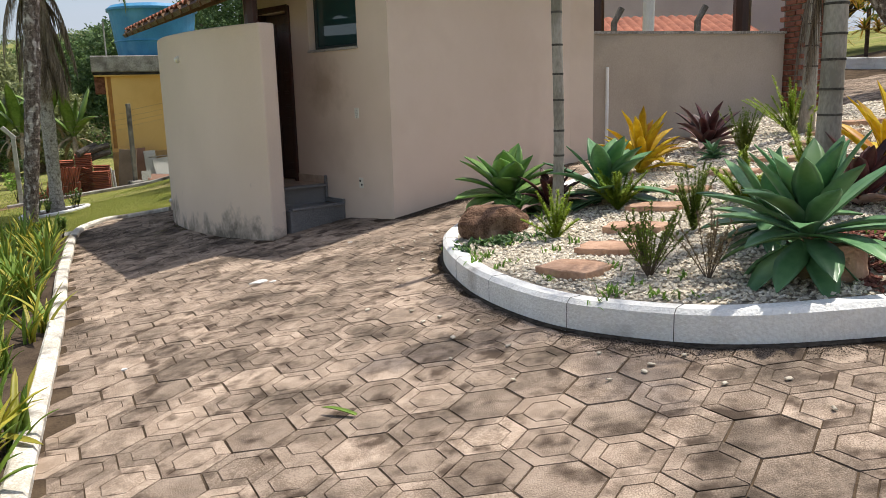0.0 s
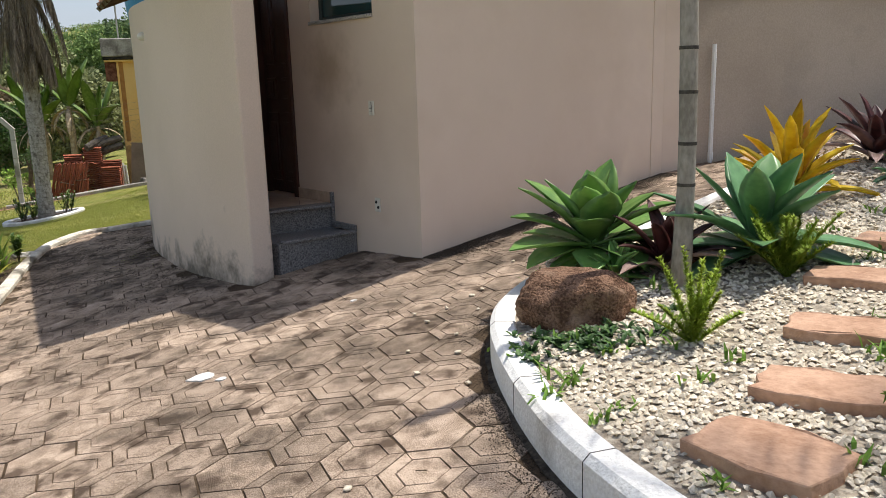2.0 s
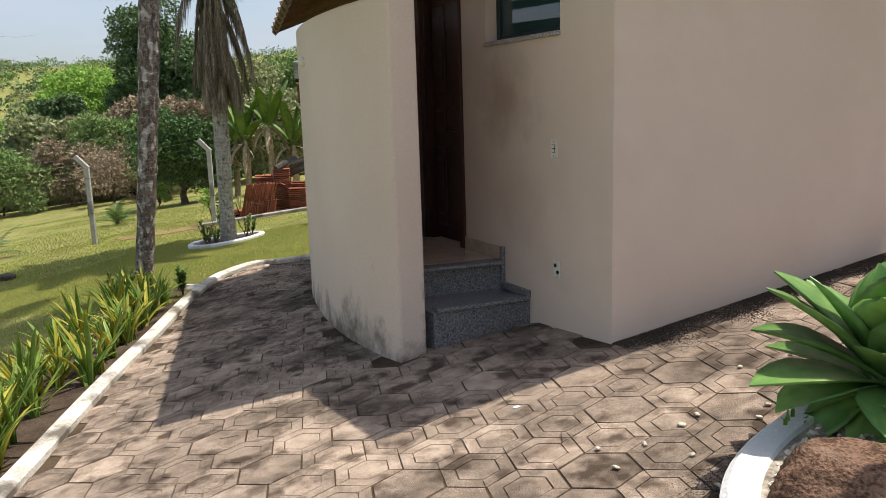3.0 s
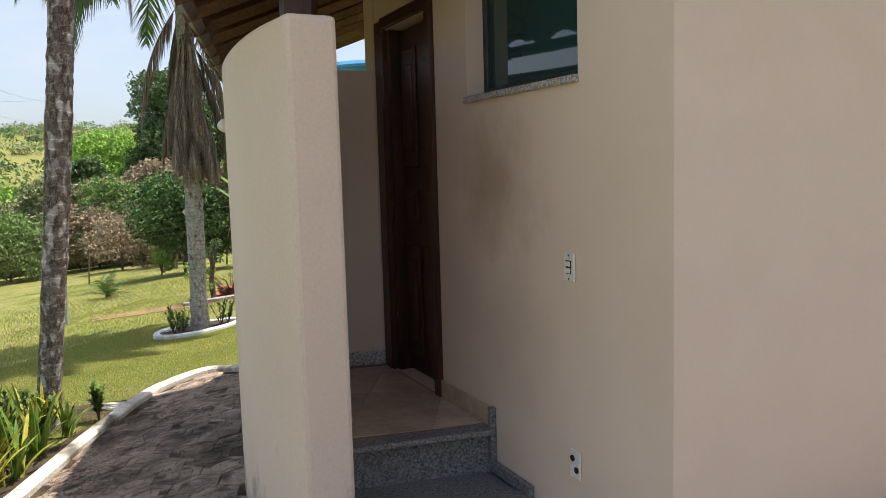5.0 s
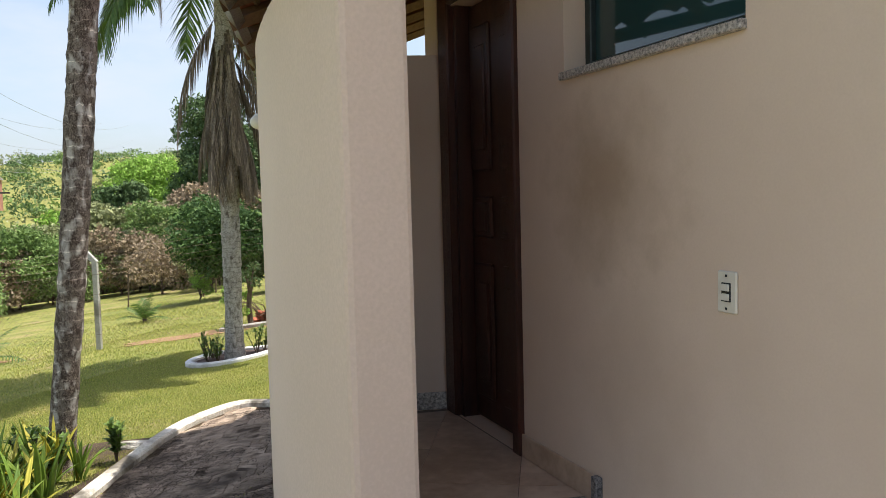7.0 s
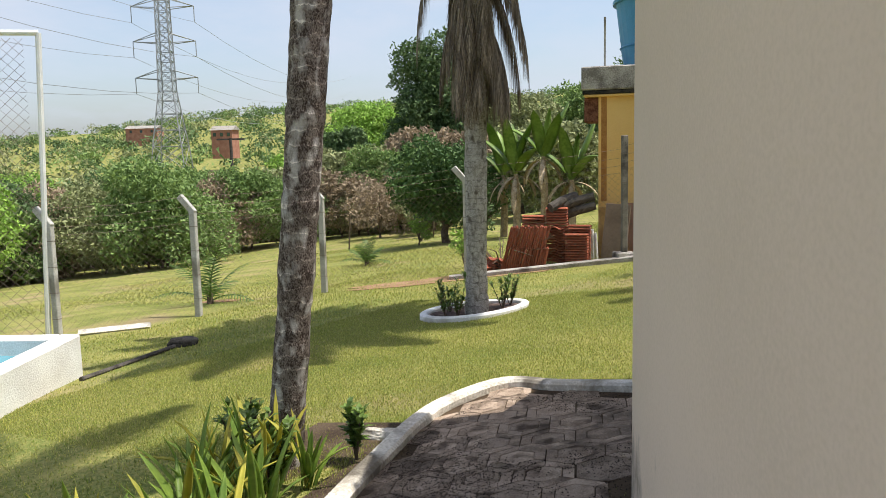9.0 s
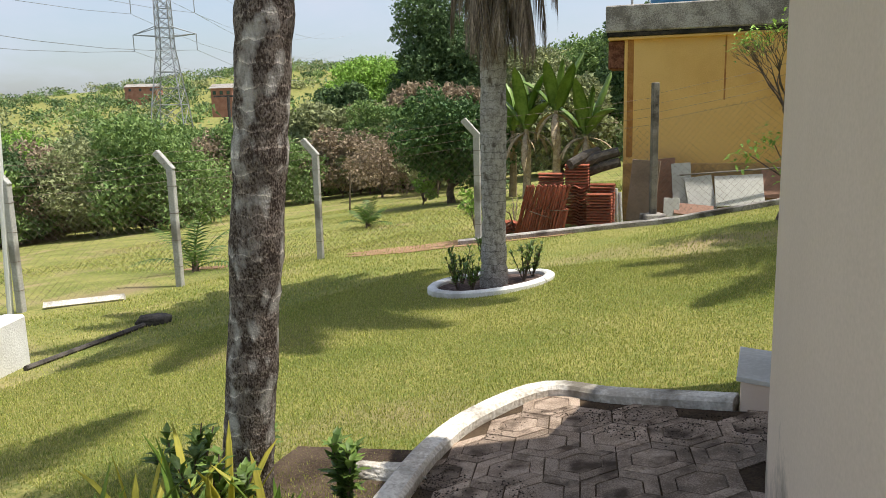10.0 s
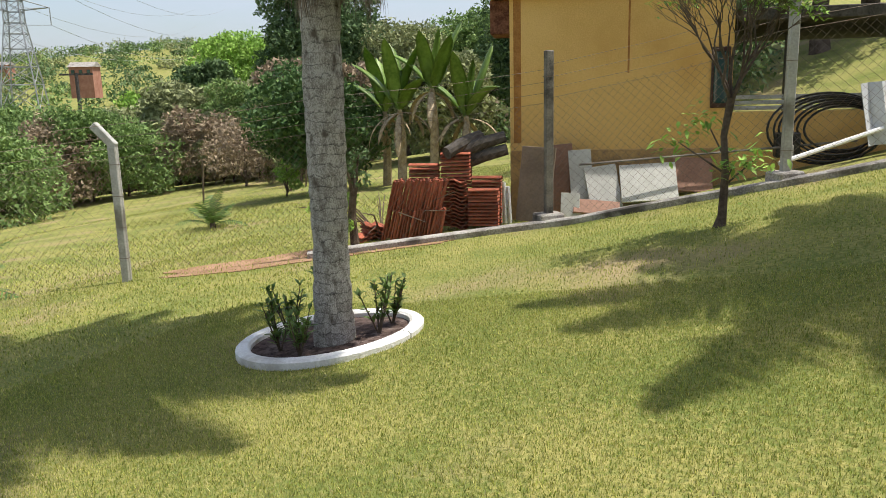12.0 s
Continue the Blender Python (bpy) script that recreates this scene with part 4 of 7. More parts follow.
for i, (x0, y0, x1, y1, d) in enumerate([(0.57, 4.70, 0.83, 4.36, 0.30), (0.82, 4.99, 1.18, 4.74, 0.26), (1.09, 5.46, 1.45, 5.19, 0.24), (1.39, 6.02, 1.75, 5.75, 0.24), (1.81, 6.46, 2.09, 6.21, 0.24), (2.36, 6.94, 2.62, 6.58, 0.26), (2.86, 7.26, 3.14, 6.84, 0.26), (3.45, 7.75, 3.80, 7.30, 0.28), (3.85, 8.25, 4.15, 7.80, 0.28), (4.32, 8.72, 4.56, 8.16, 0.28)]):
    cx, cy = (x0 + x1) / 2, (y0 + y1) / 2
    l = math.hypot(x1 - x0, y1 - y0)
    ob = part("stepping_stone", rough_slab(l, d, 0.09, i), SLAB)
    ang = math.degrees(math.atan2(y1 - y0, x1 - x0))
    ob.matrix_basis = pose(cx + 0.10, cy + 0.10, garden_z(cx + 0.1, cy + 0.1) + 0.04, 3, -4, ang)
    tagged(ob, "pinkish rough stone slab set in white gravel", "stepping stone", "stepping stones through the gravel")


def boulder(x, y, z, size, seed, label, mat=None, turn=0.0):
    bm = bmesh.new()
    bmesh.ops.create_icosphere(bm, subdivisions=5, radius=0.5)
    for v in bm.verts:
        p = v.co.copy()
        k = 1 + 0.30 * noise.noise(p * 2.2 + Vector((seed, 0, 0))) + 0.07 * noise.noise(p * 7) + 0.045 * noise.noise(p * 17) + 0.03 * noise.noise(p * 37)
        v.co = Vector((p.x * size[0] * k, p.y * size[1] * k, max(-0.5, min(0.40, p.z * k)) * size[2]))
    ob = part("boulder", bm, mat or ROCK, smooth=True)
    ob.matrix_basis = pose(x, y, z, 0, 0, turn)
    return tagged(ob, label, "rock")


boulder(0.40, 6.05, garden_z(0.4, 6.05) + 0.07, (0.52, 0.36, 0.38), 4, "brown pitted boulder at the tip of the bed", turn=-10)
boulder(1.13, 6.60, garden_z(1.1, 6.6) + 0.03, (0.22, 0.2, 0.16), 8, "small brown stone under the bromeliad")
boulder(1.98, 3.74, garden_z(1.98, 3.74) + 0.05, (0.22, 0.18, 0.3), 12, "reddish upright stone under the agave", SLAB)
boulder(0.50, 7.02, garden_z(0.5, 7.0) + 0.0, (0.3, 0.22, 0.14), 15, "flat grey stone under the agave", CONCRETE)

WEEDY = random.Random(61)
wv = []
for i in range(70):
    while True:
        x, y = WEEDY.uniform(0.1, 2.6), WEEDY.uniform(3.4, 7.2)
        if inside(x, y, GARDEN) and (WEEDY.random() < 0.4 or min(math.hypot(x - a, y - b) for a, b in KERB_GARDEN) < 0.45):
            break
    z = garden_z(x, y)
    for k in range(9):
        wv.append(blade(WEEDY.uniform(0.03, 0.09), 0.016, WEEDY.uniform(30, 85), WEEDY.uniform(-20, 40), WEEDY.uniform(0, 360), (x + WEEDY.gauss(0, 0.035), y + WEEDY.gauss(0, 0.035), z), n=2, flat=True, shape="strap"))
ob = part("weeds", merged(wv), WEED)
tagged(ob, "small green weeds sprouting through the white gravel", "weeds", kind="stuff")
gc = []
for i in range(80):
    x, y = 0.40 + WEEDY.gauss(0, 0.20), 5.72 + WEEDY.gauss(0, 0.10)
    for k in range(6):
        gc.append(blade(WEEDY.uniform(0.03, 0.07), 0.024, WEEDY.uniform(20, 80), WEEDY.uniform(-30, 20), WEEDY.uniform(0, 360), (x, y, garden_z(x, y)), n=3, flat=True, shape="agave"))
GCOVER = material("ground_cover_leaf", (0.03, 0.075, 0.025), (0.08, 0.15, 0.04), 0.2, 20, 0.5, 0.0, 0.3, vary=0.3, island=True, trans=0.2)
ob = part("ground_cover", merged([g for g in gc if inside(g[0][0][0], g[0][0][1], GARDEN)]), GCOVER)
tagged(ob, "low leafy ground cover in front of the boulder", "ground cover", kind="stuff")

# litter on the pavers
ob = part("fallen_leaf", blade(0.42, 0.06, 6, -4, -22, (-2.32, 3.62, paved_z(-2.3, 3.6) + 0.10), n=7, chan=0.3, thick=0.002, shape="strap"), IRIS_Y)
tagged(ob, "long yellow strap leaf fallen across the kerb", "leaf")
ob = part("fallen_leaf", blade(0.2, 0.03, 8, -10, 150, (-0.42, 3.35, paved_z(-0.42, 3.35) + 0.012), n=6, chan=0.4, thick=0.002, shape="strap"), IRIS)
tagged(ob, "green leaf fallen on the pavers", "leaf")
SPLASH = material("white_splash", (0.60, 0.58, 0.54), (0.75, 0.73, 0.70), 0.05, 40, 0.9, 0.2, 0.1)
for x, y, r in ((-1.55, 6.37, 0.075), (-1.42, 6.30, 0.03), (-2.0, 4.6, 0.02), (-0.9, 7.4, 0.02)):
    ring_ = [(x + r * (1 + 0.5 * noise.noise((x + k, y, 5.0))) * math.cos(k * 0.45), y + 0.7 * r * (1 + 0.5 * noise.noise((x, y + k, 7.0))) * math.sin(k * 0.45)) for k in range(14)]
    ob = part("paint_splash", prism(ring_, lambda a, b: paved_z(a, b) - 0.004, lambda a, b: paved_z(a, b) + 0.007), SPLASH)
    tagged(ob, "dried white splash on the pavers", "stain")
LITTER = random.Random(66)
for i in range(26):
    x, y = LITTER.uniform(-3.2, 0.0), LITTER.uniform(2.2, 8.0)
    a, l = LITTER.uniform(0, 6.28), LITTER.uniform(0.03, 0.12)
    if inside(x, y, GARDEN) or x < -1.2 - 0.4 * y + 1.4:
        continue
    ob = part("dry_twig", tube([(x, y, paved_z(x, y) + 0.008), (x + l * math.cos(a), y + l * math.sin(a), paved_z(x + l * math.cos(a), y + l * math.sin(a)) + 0.008)], 0.0025, 4), TWIG)
    tagged(ob, "small dry twig lying on the pavers", "twig", "twigs on the pavers")

# ---- strap-leaved plants along the kerb ----
strip = random.Random(71)
proto = []
for v in range(5):
    t = thing("strap_leaf_plant", (0, -50 - v, -20), "clump of green and yellowing strap leaves beside the kerb", "plant", "strap-leaved plants along the kerb")
    for i in range(11):
        a0 = strip.uniform(58, 90)
        part("leaf", blade(strip.uniform(0.35, 0.62), strip.uniform(0.035, 0.055), a0, a0 - strip.uniform(5, 60), i * 137.5 + strip.uniform(-20, 20), (strip.gauss(0, 0.03), strip.gauss(0, 0.03), 0), n=6, chan=0.35, thick=0.002, shape="strap"), IRIS_Y if strip.random() < 0.34 else IRIS, t, smooth=True)
    proto.append(t)
bed_line = offset_line(KERB_LEFT, 0.14)
used = set()
for i in range(120):
    k = strip.randrange(3, 47)
    off = strip.uniform(0.10, 0.62)
    x, y = offset_line(KERB_LEFT, 0.14 + off)[k]
    x, y = x + strip.uniform(-0.15, 0.15), y + strip.uniform(-0.2, 0.2)
    if y > 10.6 or math.hypot(x + 5.75, y - 10.8) < 0.2 or min(math.hypot(x - a, y - b) for a, b in bed_line) < 0.07:
        continue
    v = strip.randrange(5)
    m = pose(x, y, lawn_z(x, y) + 0.01, strip.uniform(-6, 6), strip.uniform(-6, 6), strip.uniform(0, 360)) @ Matrix.Scale(strip.uniform(0.75, 1.1), 4)
    if v in used:
        c = copy_thing(proto[v], m)
    else:
        used.add(v)
        proto[v].matrix_basis = m
SOIL = material("bed_soil", (0.05, 0.035, 0.025), (0.11, 0.08, 0.055), 0.2, 60, 1.0, 0.8, 0.1)
ln = KERB_LEFT[:51]
outl = offset_line(ln, 0.10) + offset_line(ln, 0.78)[::-1]
ob = part("flower_strip", prism(outl, lambda x, y: lawn_z(x, y) - 0.2, lambda x, y: lawn_z(x, y) + 0.015), SOIL)
tagged(ob, "dark soil strip planted along the kerb", "soil", kind="structure")
# ---- palms on the lawn ----
def rough_palm(x, y, r, height, lean, label, seed, skirt=0, skirt_z=2.2, bark=None, fronds=20, length=2.4):
    rng = random.Random(seed)
    z0 = ground_z(x, y)
    t = thing("palm_tree", (x, y, z0 - 0.03), label, "palm tree")
    bm = bmesh.new()
    pts, rad = [], []
    n = int(height / 0.045)
    for i in range(n):
        s = i / (n - 1)
        h = height * s
        pts.append((lean[0] * h + lean[2] * math.sin(h * 0.9), lean[1] * h, h))
        flare = 0.22 * math.exp(-h / 0.25)
        rad.append(r * (1 + flare + 0.16 * min(1.0, h / 2.6) - 0.14 * s) * (1.0 + rng.uniform(-0.045, 0.045)) * (1 + 0.07 * noise.noise((seed, h * 2.0, 0)) + 0.03 * noise.noise((seed, h * 9.0, 3))))
    bm = tube(pts, rad, 18)
    for v in bm.verts:
        d = noise.noise(Vector((v.co.x * 14 + seed, v.co.y * 14, v.co.z * 26)))
        c = Vector((lean[0] * v.co.z + lean[2] * math.sin(v.co.z * 0.9), lean[1] * v.co.z, v.co.z))
        v.co = c + (v.co - c) * (1 + 0.05 * d)
    part("trunk", bm, bark or PALM_ROUGH, t, smooth=True)
    top = Vector(pts[-1])
    for i in range(fronds):
        part("frond", frond(length, 72 - 80 * i / fronds, -24 - 80 * i / fronds, i * 137.5, rng, top, 58, 0.60, 0.5, 0.019), FROND, t)
    for i in range(skirt):
        h = skirt_z + rng.uniform(0.0, 1.4)
        base = Vector((lean[0] * h, lean[1] * h, h))
        part("dead_frond", frond(rng.uniform(1.2, 1.6) + (h - skirt_z) * 0.5, rng.uniform(-48, -80), -95, i * 137.5, rng, base, 46, 0.46, 1.1, 0.016), FROND_DEAD, t, "dry grey-brown frond hanging against the trunk")
    return t


rough_palm(-5.83, 10.80, 0.093, 7.2, (0.120, 0.024, 0.02), "leaning palm with a rough ringed dark brown trunk", 2, skirt=5, skirt_z=4.6, fronds=13)
rough_palm(-7.70, 15.47, 0.120, 5.7, (0.012, 0.0, 0.0), "palm with a pale ringed trunk and a skirt of dead fronds", 5, skirt=54, skirt_z=3.55, bark=PALM_PALE, fronds=30, length=2.7)
rough_palm(-2.2, 18.0, 0.13, 5.2, (0, 0, 0), "palm with a rough grey trunk beside the house", 8, skirt=2, skirt_z=3.2, fronds=26, length=2.8)

# ring bed round the second palm
MULCH = material("bark_mulch", (0.045, 0.03, 0.025), (0.14, 0.10, 0.085), 0.06, 60, 1.0, 0.9, 0.1, third=(0.22, 0.17, 0.15), third_at=0.62)
cx, cy = -7.80, 15.56
circle = [(cx + 0.56 * math.cos(2 * math.pi * i / 40), cy + 0.56 * math.sin(2 * math.pi * i / 40)) for i in range(41)]
ob = part("ring_kerb", rail(circle, [(0, -0.1), (0, 0.05), (-0.02, 0.065), (-0.08, 0.065), (-0.10, 0.05), (-0.10, -0.1)], ground_z), WHITEKERB)
tagged(ob, "white-painted ring edging round the palm", "edging")
ob = part("mulch_bed", prism(circle[:-1], lambda x, y: ground_z(x, y) - 0.1, lambda x, y: ground_z(x, y) + 0.02), MULCH)
tagged(ob, "dark bark mulch inside the palm ring", "mulch", kind="structure")

SHRUB = material("shrub_leaf", (0.08, 0.15, 0.03), (0.19, 0.27, 0.06), 0.2, 20, 0.5, 0.0, 0.3, vary=0.3, island=True, trans=0.2)


def shrub(x, y, h, seed, label, stems=6, per=15):
    rng = random.Random(seed)
    t = thing("shrub", (x, y, ground_z(x, y)), label, "shrub", "young shrubs round the palm")
    bm = bmesh.new()
    lv = []
    for i in range(stems):
        az, lean = rng.uniform(0, 6.28), rng.uniform(0.05, 0.4)
        top = Vector((math.cos(az) * lean * h, math.sin(az) * lean * h, h * rng.uniform(0.7, 1.05)))
        tube([(0, 0, 0), top * 0.5, top], [0.008, 0.006, 0.003], 4, bm, cap=False)
        for j in range(per):
            p = top * rng.uniform(0.25, 1)
            lv.append(blade(rng.uniform(0.05, 0.09), 0.034, rng.uniform(10, 70), rng.uniform(-20, 30), rng.uniform(0, 360), tuple(p), n=2, flat=True, shape="agave"))
    part("woody_base", bm, TWIG, t)
    part("foliage", merged(lv), SHRUB, t)
    return t


for i, (x, y, h) in enumerate([(-8.15, 15.55, 0.42), (-8.0, 15.25, 0.36), (-8.05, 15.85, 0.45), (-7.45, 15.65, 0.46), (-7.5, 15.9, 0.40), (-7.75, 15.15, 0.34)]):
    shrub(x, y, h, 100 + i, "young leafy shrub growing in the palm ring")
for i, (x, y, h) in enumerate([(-5.45, 11.0, 0.30), (-5.62, 10.55, 0.42), (-6.05, 10.7, 0.45), (-6.1, 11.1, 0.25)]):
    shrub(x, y, h, 120 + i, "leafy shrub at the foot of the leaning palm", 6, 34)
boulder(-5.55, 11.35, ground_z(-5.55, 11.35) + 0.02, (0.34, 0.12, 0.10), 33, "whitewashed stone beside the leaning palm", OLDKERB, turn=20)

# ---- fence ----
POST_L = material("pale_concrete_post", (0.34, 0.33, 0.30), (0.52, 0.51, 0.48), 0.3, 40, 0.9, 0.4, 0.2, third=(0.22, 0.21, 0.18), third_at=0.62)
POST_D = material("weathered_post", (0.10, 0.09, 0.078), (0.27, 0.245, 0.215), 0.18, 60, 0.95, 0.8, 0.2, third=(0.05, 0.045, 0.04), third_at=0.62)
WIRE = material("rusty_wire", (0.14, 0.10, 0.075), (0.24, 0.19, 0.15), 0.2, 40, 0.6, 0.0, 0.4, metal=0.4)
FENCE = [(-13.9, 13.55), (-13.06, 15.4), (-12.55, 17.7), (-10.32, 19.0), (-8.05, 20.48), (-5.36, 20.75), (-2.7, 21.3)]


def fence_post(x, y, h, mat, bent, label, turn):
    t = thing("fence_post", (x, y, ground_z(x, y) - 0.05), label, "fence post", "fence posts", turn)
    part("shaft", box((0.10, 0.09, h), (0, 0, h / 2), 0.01), mat, t)
    if bent:
        part("arm", box((0.10, 0.085, 0.36), (-0.09, 0, h + 0.10), 0.01, Matrix.Rotation(radians(-42), 4, "Y")), mat, t)
    for k in range(4):
        part("tie_wire", box((0.108, 0.098, 0.006), (0, 0, h * (0.2 + 0.22 * k))), WIRE, t)
    return t


for (x, y), h, mat, bent in zip(FENCE, (1.75, 1.75, 1.75, 1.75, 2.2, 2.2, 2.1), (POST_L, POST_L, POST_L, POST_L, POST_D, POST_L, POST_L), (True, True, True, True, False, True, True)):
    fence_post(x, y, h, mat, bent, "pale concrete fence post with an angled top" if bent else "dark weathered square fence post", 25 if bent else 47)

net = thing("wire_fence", (-9.3, 19.7, ground_z(-9.3, 19.7)), "sagging rusty chain-link fence strung between posts", "fence")
net_o = Vector((-9.3, 19.7, ground_z(-9.3, 19.7)))
for (x0, y0), (x1, y1), h in zip(FENCE, FENCE[1:], (1.45, 1.45, 1.45, 1.45, 1.5, 1.6)):
    p, q = Vector((x0, y0, ground_z(x0, y0) + 0.08)), Vector((x1, y1, ground_z(x1, y1) + 0.08))
    l = (q - p).length
    bm = bmesh.new()
    step = 0.105
    k = -int(h / step)
    while k * step < l:
        for sgn in (1, -1):
            a, b = k * step, k * step + h
            a0, b0 = max(0, a), min(l, b)
            if b0 > a0:
                za, zb = (a0 - a), (b0 - a)
                if sgn < 0:
                    za, zb = h - za, h - zb
                tube([p.lerp(q, a0 / l) + Vector((0, 0, za)) - net_o, p.lerp(q, b0 / l) + Vector((0, 0, zb)) - net_o], 0.0017, 3, bm, cap=False)
        k += 1
    part("mesh_panel", bm, WIRE, net)
    for hh in (h, h + 0.12, h + 0.25, h + 0.4):
        part("strand", tube([p + Vector((0, 0, hh)) - net_o, p.lerp(q, 0.5) + Vector((0, 0, hh - 0.04)) - net_o, q + Vector((0, 0, hh)) - net_o], 0.0025, 3, None, False), WIRE, net)

# low wall under the fence
LOWW = [(-10.6, 18.85), (-9.4, 19.6), (-8.05, 20.40), (-6.7, 20.66), (-5.36, 20.70), (-4.2, 20.95), (-2.2, 21.4)]
ob = part("low_wall", rail(smooth_line(LOWW, 4), [(0.0, -0.3), (0.0, 0.075), (-0.02, 0.09), (-0.14, 0.09), (-0.16, 0.075), (-0.16, -0.3)], ground_z), CONCRETE)
tagged(ob, "low stained concrete wall along the fence line", "wall", kind="structure")
for x, y in (FENCE[4], FENCE[5]):
    ob = part("post_footing", box((0.34, 0.26, 0.2), (x, y, ground_z(x, y) + 0.06), 0.02, Matrix.Rotation(radians(47), 4, "Z")), CONCRETE)
    tagged(ob, "rough concrete footing of a fence post", "footing")

# ---- yellow outbuilding ----
YD = Vector((0.930, 0.367, 0))
YN = Vector((0.367, -0.930, 0))
Y0 = Vector((-8.88, 21.2, 0))


def yel(s, o, z):
    """A point by the ochre wall: s metres along it, o metres in front of it."""
    return Y0 + YD * s + YN * o + Vector((0, 0, z))


def ybox(name, s0, s1, o0, o1, z0, z1, mat, parent, bevel=0.01, label=""):
    c = yel((s0 + s1) / 2, (o0 + o1) / 2, (z0 + z1) / 2)
    return part(name, box((s1 - s0, abs(o1 - o0), z1 - z0), c, bevel, Matrix.Rotation(math.atan2(YD.y, YD.x), 4, "Z")), mat, parent, label)


hut = tagged(new("outbuilding"), "ochre-yellow plastered outbuilding with a stained grey concrete roof edge", "building")
ybox("wall", 0, 2.9, -0.15, 0, -1.0, 2.3, YELLOW, hut)
ybox("wall", 0, 0.15, -4.0, -0.15, -1.0, 2.3, YELLOW, hut)
ybox("wall", 2.75, 2.9, -4.0, -0.15, -1.0, 2.3, YELLOW, hut)
ybox("wall", 2.9, 12.0, -0.15, 0, -1.0, 0.66, YELLOW, hut, label="low ochre wall of the open shed")
ybox("plinth", 0.0, 2.9, 0.0, 0.02, -1.0, 0.20, material("stained_plinth", (0.36, 0.22, 0.10), (0.60, 0.38, 0.15), 0.2, 40, 0.9, 0.4, 0.2), hut)
ybox("roof_slab", -0.30, 3.2, -4.2, 0.12, 2.32, 2.74, CONCRETE, hut, 0.02, "stained grey concrete roof edge")
ybox("drip_edge", -0.28, 3.18, -4.18, 0.10, 2.25, 2.315, material("black_mould", (0.02, 0.02, 0.018), (0.07, 0.06, 0.05), 0.2, 40, 0.95, 0.4, 0.1), hut, 0.01, "black mouldy drip edge")
ybox("soffit", -0.26, 3.16, -4.1, 0.08, 2.2, 2.245, YELLOW, hut, 0.01)
ybox("eave_box", -0.26, 0.0, -0.9, -0.05, 1.75, 2.19, material("rotten_boards", (0.10, 0.04, 0.025), (0.24, 0.11, 0.07), 0.1, 40, 0.9, 0.4, 0.1), hut, 0.01, "red-brown timber eave")
win2 = ybox("window", 2.62, 2.86, 0.0, 0.03, 0.72, 1.5, WOOD_DARK, hut, 0.01, "dark timber window")
ybox("pane", 2.65, 2.83, 0.03, 0.036, 0.78, 1.44, GLASS, win2)
RUST = material("rust_stain", (0.30, 0.13, 0.04), (0.45, 0.22, 0.07), 0.2, 40, 0.9, 0.2, 0.1)
for s, wdt, z0, z1 in ((0.05, 0.10, 0.3, 2.2), (1.55, 0.025, 1.2, 2.2)):
    ybox("rust_streak", s, s + wdt, 0.0, 0.004, z0, z1, RUST, hut, 0.0)
for s in (4.45, 6.6, 9.0):
    ybox("shed_post", s, s + 0.16, -3.2, -3.05, 0.0, 2.0, WOOD_DARK, hut)
ybox("shed_roof", 2.95, 13.0, -5.5, 0.25, 1.80, 1.95, RING_DARK, hut, label="dark open shed roof")

TANK = material("blue_fibreglass", (0.035, 0.20, 0.40), (0.06, 0.28, 0.50), 0.5, 40, 0.45, 0.1, 0.4, third=(0.10, 0.33, 0.52), third_at=0.62)
c = yel(1.40, -1.25, 2.74)
tank = thing("water_tank", c, "big round blue water tank on the flat roof", "water tank")
part("tank_body", tube([(0, 0, 0), (0, 0, 0.03), (0, 0, 0.40), (0, 0, 0.43), (0, 0, 0.46), (0, 0, 1.25)], [0.98, 1.0, 1.06, 1.09, 1.06, 1.16], 40), TANK, tank, smooth=False)
part("rim", tube([(0, 0, 1.25), (0, 0, 1.31)], 1.22, 40), TANK, tank)
part("lid", tube([(0, 0, 1.31), (0, 0, 1.40), (0, 0, 1.50)], [1.22, 1.1, 0.3], 40), TANK, tank, "paler domed lid")
pip = thing("roof_pipe", yel(0.1, -0.2, 2.74), "thin grey pipe standing on the roof edge", "pipe")
part("pipe", tube([(0, 0, 0), (0, 0, 0.9)], 0.02, 6), POST_L, pip)

# ---- stored materials by the outbuilding ----
def tile_mesh():
    verts, faces = [], []
    n = 8
    for k in range(2):
        for i in range(n + 1):
            u = i / n
            zz = 0.022 * math.sin(u * 2 * math.pi)
            for y in (0.0, 0.40):
                verts.append((u * 0.23 - 0.115, y, zz + 0.014 * k))
    m = (n + 1) * 2
    for i in range(n):
        a = i * 2
        faces += [(a, a + 1, a + 3, a + 2), (m + a, m + a + 2, m + a + 3, m + a + 1), (a, a + 2, m + a + 2, m + a), (a + 1, m + a + 1, m + a + 3, a + 3)]
    faces += [(0, m, m + 1, 1), (2 * n, 2 * n + 1, m + 2 * n + 1, m + 2 * n)]
    return verts, faces


CLAY_OLD = material("stacked_clay_tile", (0.24, 0.065, 0.035), (0.42, 0.13, 0.075), 0.2, 40, 0.85, 0.4, 0.2, vary=0.3)
tile_me = raw_mesh("roof_tile", *tile_mesh(), CLAY_OLD)
tr = random.Random(131)


